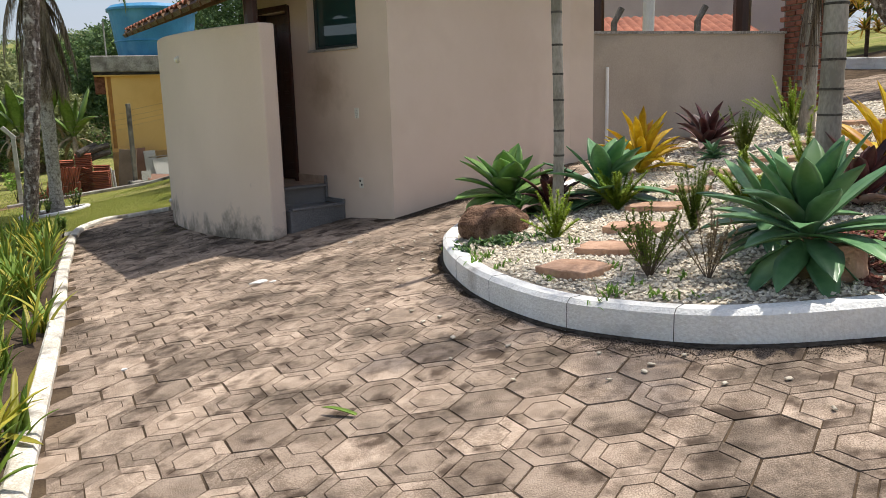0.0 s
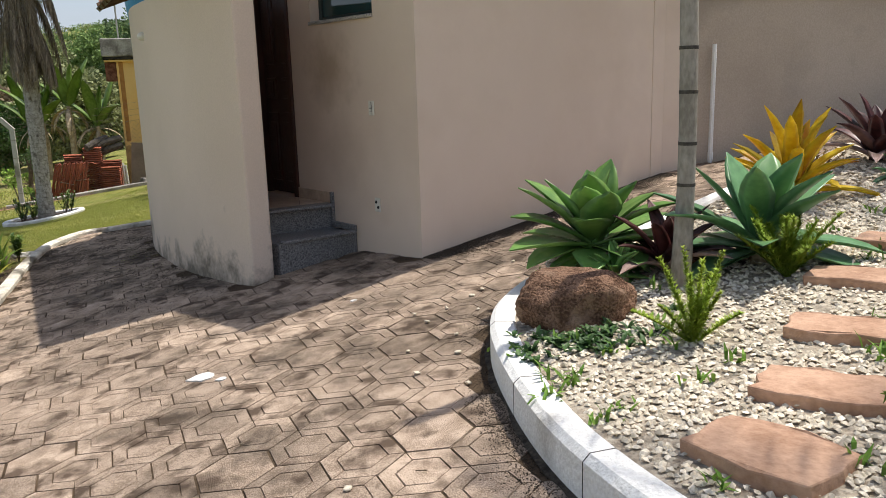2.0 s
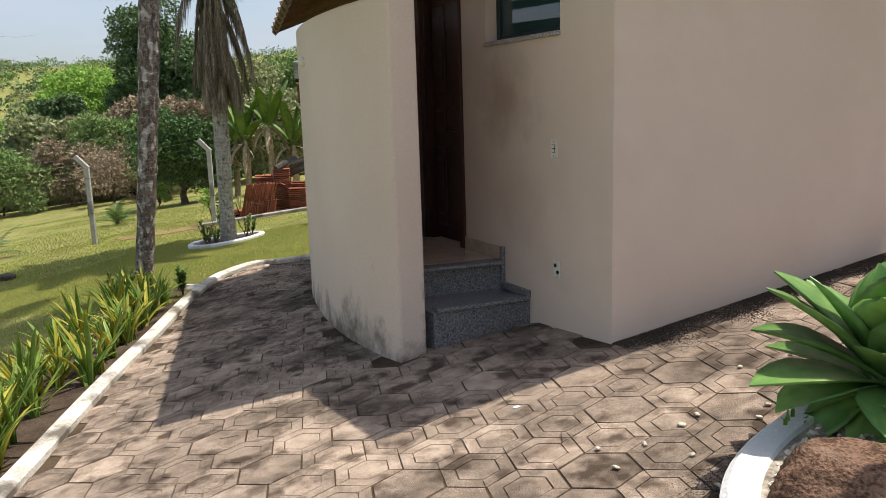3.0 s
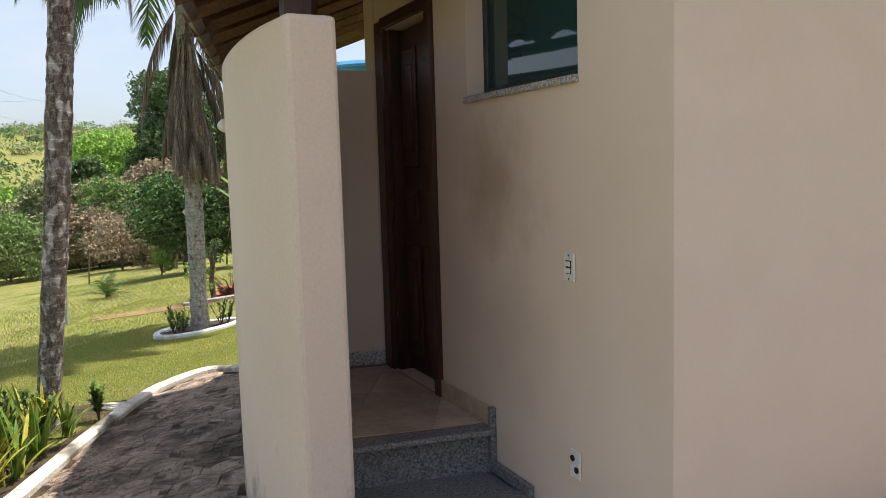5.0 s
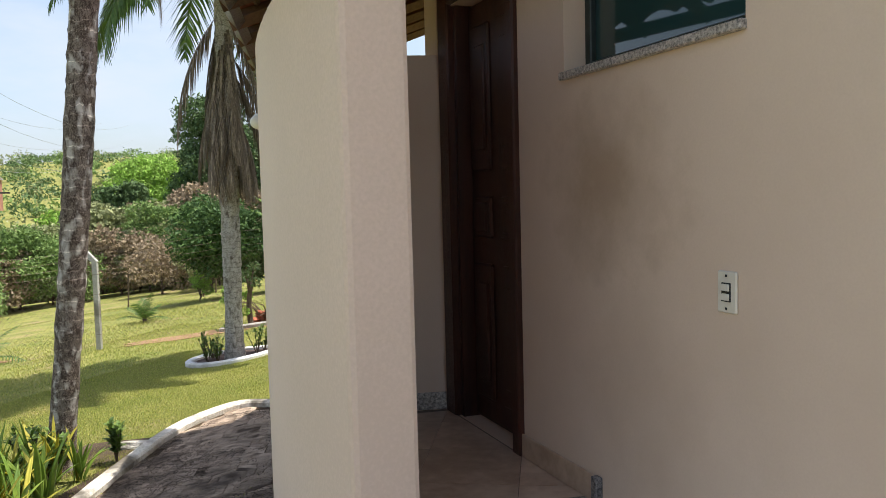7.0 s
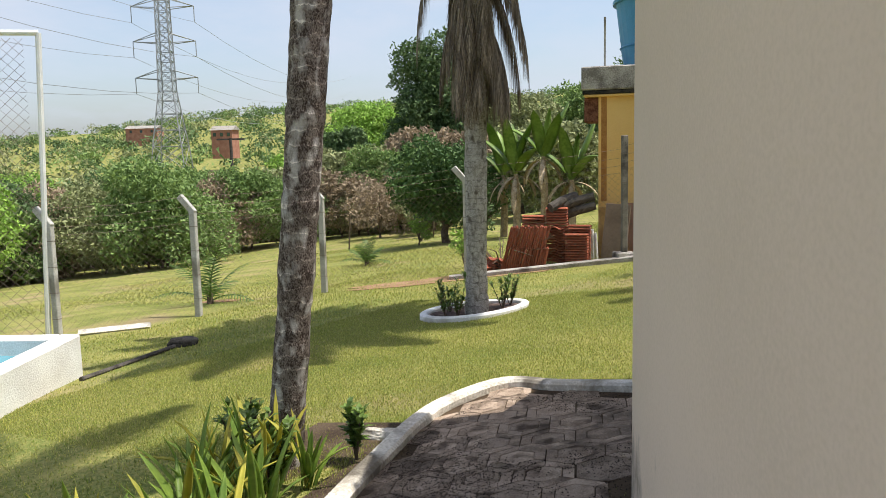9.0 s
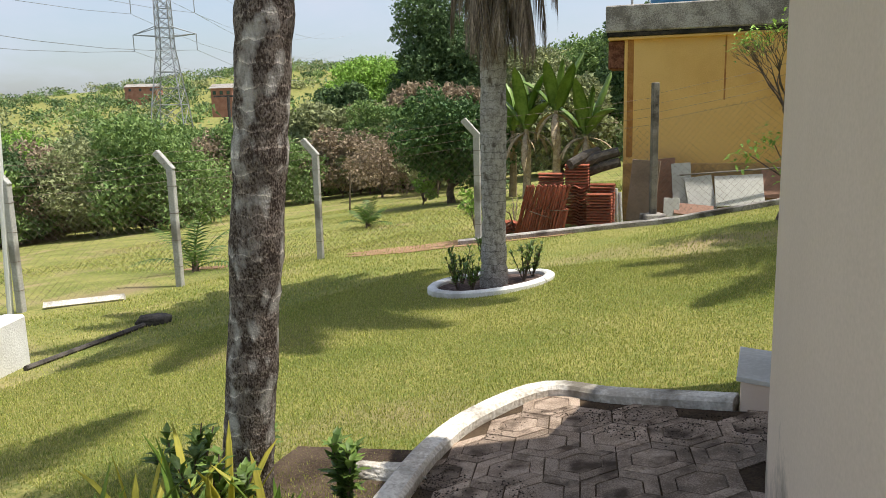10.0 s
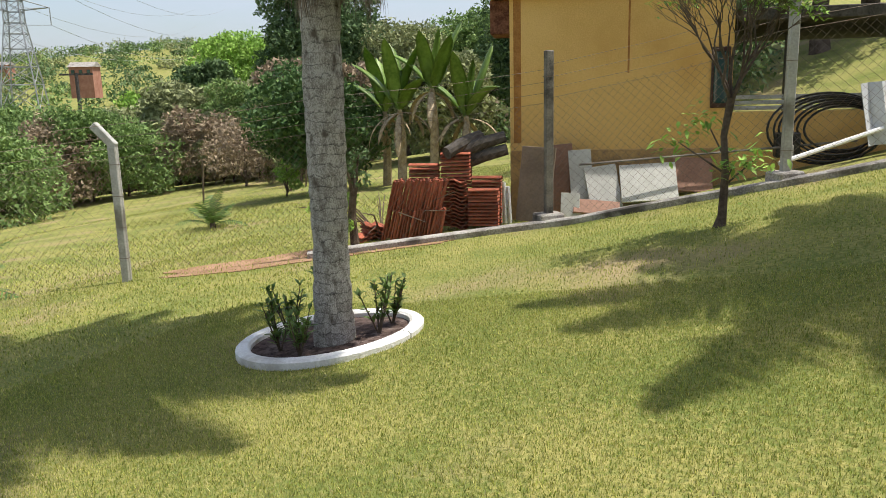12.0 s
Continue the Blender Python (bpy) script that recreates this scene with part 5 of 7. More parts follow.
def tile_stack(s, o, z, count, label, standing, pitch=0.046, turn=0.0):
    p = yel(s, o, z)
    t = thing("tile_stack", p, label, "roof tiles", "stacks of clay tiles", math.degrees(math.atan2(YD.y, YD.x)) + turn)
    for i in range(count):
        ob = new("roof_tile", tile_me)
        ob.parent = t
        if standing:
            ob.matrix_basis = pose(i * pitch, tr.uniform(-0.02, 0.02), 0.012 * (i % 3), 0, 14 + tr.uniform(-2.5, 2.5), 0) @ Matrix(((0, 0, 1, 0), (1, 0, 0, 0), (0, 1, 0, 0), (0, 0, 0, 1)))
        else:
            ob.matrix_basis = pose(tr.uniform(-0.01, 0.01), 0, i * pitch, 0, 0, tr.uniform(-4, 4))
    return t


def gy(s, o):
    p = yel(s, o, 0)
    return ground_z(p.x, p.y)


for s, o, lift, n, st, pitch, turn in ((-1.69, 0.72, 0.03, 20, True, 0.040, 0), (-1.60, 0.70, 0.40, 18, True, 0.040, 0), (-0.69, 0.55, 0.03, 14, False, 0.048, 0), (-0.13, 0.62, 0.03, 11, False, 0.046, 90), (-0.10, 0.36, 0.03, 14, False, 0.046, 90), (-0.52, 0.30, 0.03, 21, False, 0.048, 90), (-0.95, 0.34, 0.03, 19, False, 0.048, 90), (-1.75, 0.66, 0.03, 4, False, 0.05, 35), (-2.02, 0.74, 0.03, 2, False, 0.05, -20)):
    tile_stack(s, o, gy(s, o) + lift, n, "red clay roof tiles standing on edge in a row" if st else "red clay roof tiles piled flat", st, pitch, turn)
LOG = material("dark_log", (0.05, 0.045, 0.04), (0.13, 0.115, 0.10), 0.1, 50, 0.95, 0.7, 0.1)
for i, (s, o, z, a) in enumerate([(-0.62, 0.24, 1.13, 68), (-0.36, 0.22, 1.10, 25), (-0.34, 0.22, 0.93, 20)]):
    p = yel(s, o, gy(s, o) + z)
    ob = part("log", tube([(-0.32, 0, 0), (0, 0, 0.02), (0.32, 0, 0.0)], [0.085, 0.09, 0.08], 10), LOG)
    ob.matrix_basis = pose(p.x, p.y, p.z, 0, -18, a)
    tagged(ob, "short dark log lying on the tile pile", "log")
EARTH = material("bare_red_earth", (0.26, 0.15, 0.09), (0.40, 0.25, 0.16), 0.3, 40, 1.0, 0.8, 0.05)
for ex, ey, ea_, ew, ed_ in ((-11.0, 18.75, 0.5, 1.5, 0.5), (-9.7, 19.3, 0.5, 0.8, 0.2), (-14.6, 17.0, 0.3, 0.5, 0.25)):
    rim = []
    for k in range(28):
        a_ = k * 2 * math.pi / 28
        q = 1 + 0.45 * noise.noise((ex + 2 * math.cos(a_), ey + 2 * math.sin(a_), 2.0))
        u_, v_ = ew * q * math.cos(a_), ed_ * q * math.sin(a_)
        rim.append((ex + u_ * math.cos(ea_) - v_ * math.sin(ea_), ey + u_ * math.sin(ea_) + v_ * math.cos(ea_)))
    ob = part("bare_earth", prism(rim, lambda x, y: ground_z(x, y) - 0.05, lambda x, y: ground_z(x, y) + 0.010), EARTH)
    tagged(ob, "patch of bare reddish earth in the grass", "earth", kind="stuff")
# bare branches over the pile
br = thing("dry_branches", yel(-1.75, 0.45, gy(-1.75, 0.45)), "heap of bare grey branches beside the tiles", "branches")
for i in range(22):
    a = tr.uniform(0, 6.28)
    l = tr.uniform(0.5, 1.3)
    part("branch", tube([(0, 0, 0), (math.cos(a) * l * 0.4, math.sin(a) * l * 0.4, l * 0.35), (math.cos(a) * l, math.sin(a) * l, l * tr.uniform(0.3, 0.6))], [0.016, 0.011, 0.004], 5), TWIG, br)


def board(s, o, w, h, lean, mat, label, twist=0.0, tilt_side=0.0, thick=0.03):
    p = yel(s, o, gy(s, o) + 0.02)
    ob = part("board", box((w, thick, h), (0, 0, h / 2), 0.004), mat)
    ob.matrix_basis = pose(p.x, p.y, p.z, 0, 0, math.degrees(math.atan2(YD.y, YD.x)) + twist) @ pose(0, 0, 0, -lean, tilt_side, 0)
    return tagged(ob, label, "board", "boards leaning by the ochre wall")


BROWN = material("brown_board", (0.19, 0.135, 0.095), (0.29, 0.21, 0.15), 0.5, 40, 0.7, 0.2, 0.3)
REDB = material("red_brown_board", (0.22, 0.12, 0.08), (0.34, 0.19, 0.13), 0.4, 40, 0.7, 0.2, 0.3)
PALE = material("pale_board", (0.50, 0.49, 0.44), (0.64, 0.63, 0.58), 0.4, 40, 0.6, 0.2, 0.3)
board(0.30, 0.62, 0.46, 0.98, 8, BROWN, "large brown chipboard panel leaning at the wall corner", -20, 3)
board(0.74, 0.30, 0.34, 0.95, 8, REDB, "red-brown board leaning on the wall", 0, -5)
board(0.98, 0.40, 0.30, 0.86, 14, PALE, "white board leaning on the wall", 0, -4)
board(1.28, 0.48, 0.42, 0.60, 22, PALE, "white board leaning on the wall", 5, -8)
board(1.82, 0.52, 0.72, 0.52, 28, PALE, "wide cream board leaning low against the wall", 0, -3)
board(2.36, 0.45, 0.50, 0.48, 30, REDB, "red-brown board lying against the wall", 0, 4)
board(0.78, 0.78, 0.24, 0.34, 12, PALE, "small cream board propped on the low wall", 0, 2)
board(1.12, 0.78, 0.60, 0.22, 45, REDB, "split red-brown plank on the low wall", 5, 6)
ob = part("iron_bar", tube([yel(0.9, 0.55, 0.05), yel(4.4, 0.25, 0.28)], 0.015, 6), POST_D)
tagged(ob, "rusty iron bar leaning along the wall", "bar")
wp = thing("white_pipes", yel(0.0, 0.45, gy(0, 0.45)), "white plastic pipes standing between tiles and panel", "pipes")
for i in range(3):
    part("pipe", tube([(0.05 * i - 0.12, 0.03 * i, 0.0), (0.05 * i - 0.15, 0.03 * i, 0.62 - 0.06 * i)], 0.028, 8), WHITE_METAL, wp)

# open shed goods: ladder, hose coil, corrugated sheet
lad = thing("ladder", yel(4.6, -0.07, 0.68), "grey aluminium ladder lying on the low wall", "ladder", turn=math.degrees(math.atan2(YD.y, YD.x)))
for zz in (0.0, 0.07, 0.14):
    part("rail", box((3.3, 0.05, 0.05), (0, 0.02 * zz, zz + 0.025), 0.006), POST_L, lad)
hose = thing("hose_coil", yel(4.0, 0.30, gy(4.0, 0.3) + 0.46), "big coil of black hose leaning on the low wall", "hose", turn=math.degrees(math.atan2(YD.y, YD.x)))
for i in range(7):
    r = 0.72 - 0.045 * i
    part("hose_loop", tube([(r * math.cos(a * math.pi / 14) + 0.03 * i, -0.03 * math.sin(i * 2.1), r * 0.62 * math.sin(a * math.pi / 14)) for a in range(29)], 0.016, 5, None, False), BLACK, hose)
SHEET = material("corrugated_zinc", (0.55, 0.56, 0.57), (0.72, 0.73, 0.74), 0.5, 30, 0.5, 0.05, 0.5, metal=0.3)
verts, faces = [], []
for i in range(13):
    zz = 0.11 if i % 2 else 0.0
    for y in (0, 0.75):
        verts.append((i * 0.12, y * 0.25 + zz, y + 0.0))
    if i:
        faces.append((2 * i - 2, 2 * i, 2 * i + 1, 2 * i - 1))
ob = part("metal_sheet", (verts, faces), SHEET)
m = ob.modifiers.new("thickness", "SOLIDIFY")
m.thickness = 0.006
p = yel(4.35, 0.75, gy(4.6, 0.75) + 0.10)
ob.matrix_basis = pose(p.x, p.y, p.z, 0, 0, math.degrees(math.atan2(YD.y, YD.x))) @ pose(0, 0, 0, 0, -6, 0)
tagged(ob, "folded white metal sheet leaning on the low wall", "metal sheet")
ob = part("white_pole", tube([yel(3.25, 1.0, gy(3.25, 1.0) + 0.2), yel(4.7, 0.6, 0.5)], 0.03, 8), WHITE_METAL)
tagged(ob, "long cream pole leaning on the low wall", "pole")
bx = thing("meter_box", yel(3.55, 0.25, -0.02), "small black box with grey handle by the hose", "box", turn=math.degrees(math.atan2(YD.y, YD.x)))
part("case", box((0.30, 0.16, 0.32), (0, 0, 0.26), 0.02), BLACK, bx)
part("handle", box((0.05, 0.05, 0.5), (0.02, -0.12, 0.02), 0.01), POST_L, bx)

# ---- white tank with ball-court frame ----
POOLBLUE = material("pool_water", (0.10, 0.30, 0.36), (0.16, 0.38, 0.44), 0.6, 20, 0.1, 0.1, 0.5)
pool = thing("pool", (-11.6, 10.2, ground_z(-10.3, 12.0) - 0.02), "small white-walled pool with a blue inside", "pool")
ang = math.atan2(11.09 - 12.02, -9.65 + 10.34)
px, pyv = Vector((math.cos(ang), math.sin(ang), 0)), Vector((-math.sin(ang), math.cos(ang), 0))
corner = Vector((-10.31, 12.02, 0)) - Vector((-11.6, 10.2, 0))
rot = Matrix.Rotation(ang, 4, "Z")
for nm, c, sz in (("side_wall", (2.0, -0.1, 0.05), (4.0, 0.2, 0.85)), ("side_wall", (0.1, -1.95, 0.05), (0.2, 3.5, 0.85)), ("side_wall", (2.0, -3.8, 0.05), (4.0, 0.2, 0.85))):
    part(nm, box(sz, corner + rot @ Vector(c), 0.02, rot), WHITEKERB, pool)
part("water", box((3.7, 3.4, 0.05), corner + rot @ Vector((2.05, -1.95, 0.28)), 0, rot), POOLBLUE, pool, "blue water")
part("rim_tile", box((3.7, 0.03, 0.03), corner + rot @ Vector((2.0, -0.215, 0.40)), 0, rot), YELLOW, pool, "thin yellow tile line")
goal = thing("goal_frame", (-14.0, 13.45, ground_z(-14.0, 13.45)), "tall white steel goal frame with a hanging net", "goal")
part("upright", tube([(0, 0, 0), (0.2, 0.13, 4.42)], 0.04, 8), WHITE_METAL, goal)
part("crossbar", tube([(0.2, 0.13, 4.42), (-2.6, -3.6, 4.35)], 0.04, 8), WHITE_METAL, goal)
part("upright", tube([(-2.55, -3.55, 0), (-2.6, -3.6, 4.35)], 0.04, 8), WHITE_METAL, goal)
bm = bmesh.new()
d = Vector((-2.55, -3.55, 0))
for k in range(-28, 30):
    for sgn in (1, -1):
        a, b = k * 0.155, k * 0.155 + 4.3
        a0, b0 = max(0, a), min(4.35, b)
        if b0 > a0 + 0.05:
            za, zb = a0 - a, b0 - a
            if sgn < 0:
                za, zb = 4.3 - za, 4.3 - zb
            tube([d * (a0 / 4.35) + Vector((0, 0, za + 0.05)), d * (b0 / 4.35) + Vector((0, 0, zb + 0.05))], 0.003, 3, bm, cap=False)
part("net", bm, WIRE, goal)
ob = part("timber_edge", tube([(-10.05, 11.85, ground_z(-10.05, 11.85) + 0.02), (-10.35, 12.6, ground_z(-10.35, 12.6) + 0.02), (-10.60, 13.3, ground_z(-10.6, 13.3) + 0.03)], 0.026, 6), LOG)
tagged(ob, "dark timber edging lying in the lawn", "timber")
boulder(-10.62, 13.42, ground_z(-10.6, 13.4) + 0.05, (0.34, 0.17, 0.15), 44, "dark stone block at the end of the edging", LOG, turn=60)
ob = part("concrete_beam", tube([(-13.7, 13.75, ground_z(-13.7, 13.75) + 0.03), (-13.0, 14.5, ground_z(-13, 14.5) + 0.03)], 0.06, 4), OLDKERB)
tagged(ob, "worn white concrete beam at the fence foot", "beam")

# tiled ledge at the end of the curved wall
ob = part("ledge", prism([(-4.385, 12.48), (-4.22, 12.48), (-4.24, 12.91), (-4.50, 12.91)], -0.4, -0.098, 0.01), PLASTER)
tagged(ob, "low plastered ledge beside the house", "ledge", kind="structure")
ob = part("ledge_tiles", prism([(-4.40, 12.465), (-4.21, 12.465), (-4.23, 12.93), (-4.52, 12.93)], -0.098, -0.074, 0.004), PALE)
tagged(ob, "pale tiles on top of the ledge", "tiles", kind="structure")
# ---- trees ----
BARK = material("tree_bark", (0.07, 0.05, 0.04), (0.17, 0.13, 0.10), 0.2, 30, 0.95, 0.7, 0.1)


def leaf_mat(name, dark, light):
    return material(name, dark, light, 1.2, 3.0, 0.6, 0.0, 0.2, vary=0.35, island=True, trans=0.2)


MANGO = leaf_mat("mango_leaf", (0.035, 0.082, 0.027), (0.12, 0.2, 0.06))
LIGHT = leaf_mat("light_leaf", (0.175, 0.315, 0.052), (0.35, 0.525, 0.105))
MID = leaf_mat("mid_leaf", (0.115, 0.195, 0.06), (0.26, 0.36, 0.115))
OLIVE = leaf_mat("olive_leaf", (0.18, 0.21, 0.095), (0.35, 0.37, 0.175))
DRY = leaf_mat("dry_leaf_mass", (0.228, 0.175, 0.114), (0.403, 0.315, 0.21))
DEEP = leaf_mat("deep_leaf", (0.06, 0.11, 0.042), (0.16, 0.235, 0.095))
ORANGE = leaf_mat("orange_leaf", (0.42, 0.20, 0.03), (0.62, 0.38, 0.06))


def leaf_cloud(lobes, per, size, seed, long=1.7):
    """Many small leaves on the shells of several lobes (x, y, z, rx, ry, rz)."""
    rng = np.random.default_rng(seed)
    vs = []
    for lx, ly, lz, rx, ry, rz in lobes:
        n = int(per * 1.8)
        d = rng.normal(size=(n, 3))
        d /= np.linalg.norm(d, axis=1)[:, None]
        r = rng.uniform(0.55, 1.06, (n, 1)) ** 0.6
        bumps = 1 + 0.22 * np.sin(d[:, 0:1] * 7 + lx) * np.sin(d[:, 1:2] * 6 + ly) + 0.12 * np.sin(d[:, 2:3] * 11 + lz)
        c = d * r * bumps * np.array([rx, ry, rz]) + np.array([lx, ly, lz])
        a = rng.normal(size=(n, 3)) + np.array([0, 0, -0.3]) + 0.6 * d
        a /= np.linalg.norm(a, axis=1)[:, None]
        b = np.cross(a, rng.normal(size=(n, 3)))
        b /= np.linalg.norm(b, axis=1)[:, None] + 1e-9
        s = size * 0.74 * rng.uniform(0.6, 1.35, (n, 1))
        vs.append(np.stack([c - a * s * long / 2 - b * s / 3, c - a * s * long / 3 + b * s / 2, c + a * s * long / 2], 1))
    v = np.concatenate(vs).reshape(-1, 3)
    f = np.arange(len(v)).reshape(-1, 3)
    return v.tolist(), f.tolist()


def tree(name, x, y, height, crown, mat, label, seed, lobes=14, per=260, leaf=0.12, low=0.35, flat=1.0, trunk=0.12, category="tree", group="", zoff=0.0, limbs=6):
    rng = random.Random(seed)
    z0 = ground_z(x, y) + zoff
    t = thing(name, (x, y, z0 - 0.1), label, category, group)
    bm = bmesh.new()
    fork = height * low
    tube([(0, 0, 0), (0.03 * height * rng.uniform(-1, 1), 0, fork * 0.6), (0, 0, fork), (0.02, 0.02, height * 0.75)], [trunk * 1.3, trunk, trunk * 0.9, trunk * 0.3], 8, bm)
    ls = []
    for i in range(lobes):
        a = i * 2.399
        f = (i + 0.5) / lobes
        r = crown * math.sqrt(rng.uniform(0.05, 1)) * 0.72
        zz = fork + (height - fork) * (0.18 + 0.72 * f) * rng.uniform(0.85, 1.1)
        taper = 1 - 0.45 * max(0, zz - height * 0.75) / (height * 0.25 + 1e-6)
        ls.append((r * math.cos(a) * taper, r * math.sin(a) * taper, min(zz, height * 0.95), crown * rng.uniform(0.28, 0.5), crown * rng.uniform(0.28, 0.5), crown * rng.uniform(0.22, 0.36) * flat))
    for l in ls[:limbs]:
        tube([(0, 0, fork * 0.85), (l[0] * 0.5, l[1] * 0.5, (fork + l[2]) / 2), (l[0], l[1], l[2])], [trunk * 0.6, trunk * 0.4, trunk * 0.12], 6, bm)
    part("trunk", bm, BARK, t)
    part("crown", leaf_cloud(ls, per, leaf, seed), mat, t)
    return t


tree("mango_tree", -18.0, 28.7, 3.35, 1.95, MANGO, "round dark green mango tree on the lower lawn", 201, 28, 520, 0.12, 0.22)
tree("sapling", -19.4, 29.0, 1.2, 0.5, LIGHT, "small sapling planted inside a dark ring", 203, 6, 90, 0.08, 0.2, trunk=0.03)
tree("orchard_sapling", -22.5, 33.5, 1.8, 0.7, LIGHT, "thin young fruit tree on the meadow", 204, 6, 80, 0.08, 0.4, trunk=0.03)
tree("bush", -10.6, 19.35, 1.1, 0.35, LIGHT, "small light green bush by the tile pile", 205, 5, 60, 0.06, 0.2, trunk=0.015)
tree("bush", -10.3, 19.45, 1.4, 0.30, DEEP, "small dark-stemmed bush by the tile pile", 206, 4, 40, 0.06, 0.6, trunk=0.05)
for i, (x, y, h, r, m) in enumerate([(-24.5, 36.0, 2.6, 1.5, OLIVE), (-27.0, 35.5, 2.8, 1.8, DRY), (-26.0, 38.5, 3.0, 2.0, OLIVE), (-30.0, 38.0, 3.2, 2.2, DRY)]):
    tree("thicket_bush", x, y, h, r, m, "pale dry bush at the meadow's edge", 210 + i, 12, 200, 0.13, 0.15, trunk=0.05)

# thicket below the meadow, then the wood across the valley
tw = random.Random(220)
mats = [MID, MID, DEEP, OLIVE, LIGHT, OLIVE, MID, DEEP, DRY]
for i in range(64):
    a = radians(tw.uniform(38, 80))
    r = 30.0 + 20 * tw.random() ** 1.3
    if a < radians(56):
        r += 6
    x, y = -5 - r * math.sin(a), 11 + r * math.cos(a)
    tree("thicket_bush", x, y, tw.uniform(2.8, 5.0), tw.uniform(1.8, 3.0), tw.choice(mats), "dense bush of the thicket below the lawn", 230 + i, 16, 430, 0.15, 0.1, trunk=0.06, group="thicket below the lawn", limbs=3)
for i, (ang, r, h, cr, m, fl, low) in enumerate([(41.6, 62, 12.5, 5.4, LIGHT, 0.6, 0.5), (37.6, 55, 15, 3.6, DEEP, 1.3, 0.25), (34.2, 54, 11.5, 3.6, DEEP, 1.2, 0.25), (30.5, 52, 8.5, 4.2, OLIVE, 1.0, 0.25), (25, 58, 9.5, 4.6, MID, 1.0, 0.3), (44.5, 52, 8.0, 2.4, DEEP, 1.2, 0.2), (40, 46, 5.5, 3.0, OLIVE, 1.0, 0.1), (38, 42, 5.5, 3.0, DRY, 1.0, 0.1), (46, 45, 5.5, 3.0, OLIVE, 0.9, 0.15), (21, 48, 8.5, 4.2, DEEP, 1.0, 0.2), (17, 45, 8.5, 4.2, MID, 1.0, 0.2), (13, 42, 8.5, 4.2, DEEP, 1.0, 0.2), (28, 36, 4.6, 2.6, OLIVE, 1.0, 0.1), (48, 52, 6.0, 2.6, LIGHT, 1.0, 0.15), (51, 50, 5.0, 3.4, OLIVE, 0.9, 0.1), (56, 46, 4.6, 3.6, MID, 0.9, 0.1), (43, 50, 6.0, 2.8, DRY, 1.0, 0.1), (35, 40, 4.6, 2.4, DRY, 1.0, 0.1)]):
    x, y = -5 - r * math.sin(radians(ang)), 11 + r * math.cos(radians(ang))
    tree("valley_tree", x, y, h, cr, m, "tall tree in the wood beyond the lawn" if h > 9 else "bushy tree at the edge of the wood", 300 + i, 24, 560, 0.24, low, fl, trunk=0.22)

wl = {0: [], 1: [], 2: [], 3: []}
for i in range(620):
    a = radians(tw.uniform(8, 76))
    r = 48 + 130 * tw.random() ** 1.6
    if a < radians(45) and r < 52:
        r += 20
    x, y = -5 - r * math.sin(a), 11 + r * math.cos(a)
    s = tw.uniform(1.6, 3.2) * (1 + r / 200)
    wl[tw.choice((0, 0, 1, 2, 2, 3))].append((x, y, ground_z(x, y) + s * 0.6, s, s, s * tw.uniform(0.6, 1.0)))
for k, (m, lb) in enumerate(((MID, "green"), (DEEP, "dark green"), (OLIVE, "olive"), (DRY, "dry brownish"))):
    ob = part("woodland", leaf_cloud(wl[k], 200, 0.34, 400 + k), m)
    tagged(ob, lb + " bushes and trees filling the valley", "woodland", kind="stuff")
hl = {0: [], 1: [], 2: []}
for i in range(1150):
    a = radians(tw.uniform(4, 78))
    r = tw.uniform(150, 640)
    if 215 < r < 300 and tw.random() < 0.45:
        continue
    x, y = -5 - r * math.sin(a), 11 + r * math.cos(a)
    z = tw.uniform(2.2, 6.0)
    hl[tw.choice((0, 0, 1, 2))].append((x, y, ground_z(x, y) + z * 0.45, z * 1.3, z * 1.3, z * tw.uniform(0.5, 0.9)))
for k, (m, lb) in enumerate(((DEEP, "dark green"), (MID, "green"), (OLIVE, "olive"))):
    ob = part("hill_woodland", leaf_cloud(hl[k], 60, 1.25, 420 + k), m)
    tagged(ob, "distant " + lb + " trees scattered over the hillside", "woodland", kind="stuff")


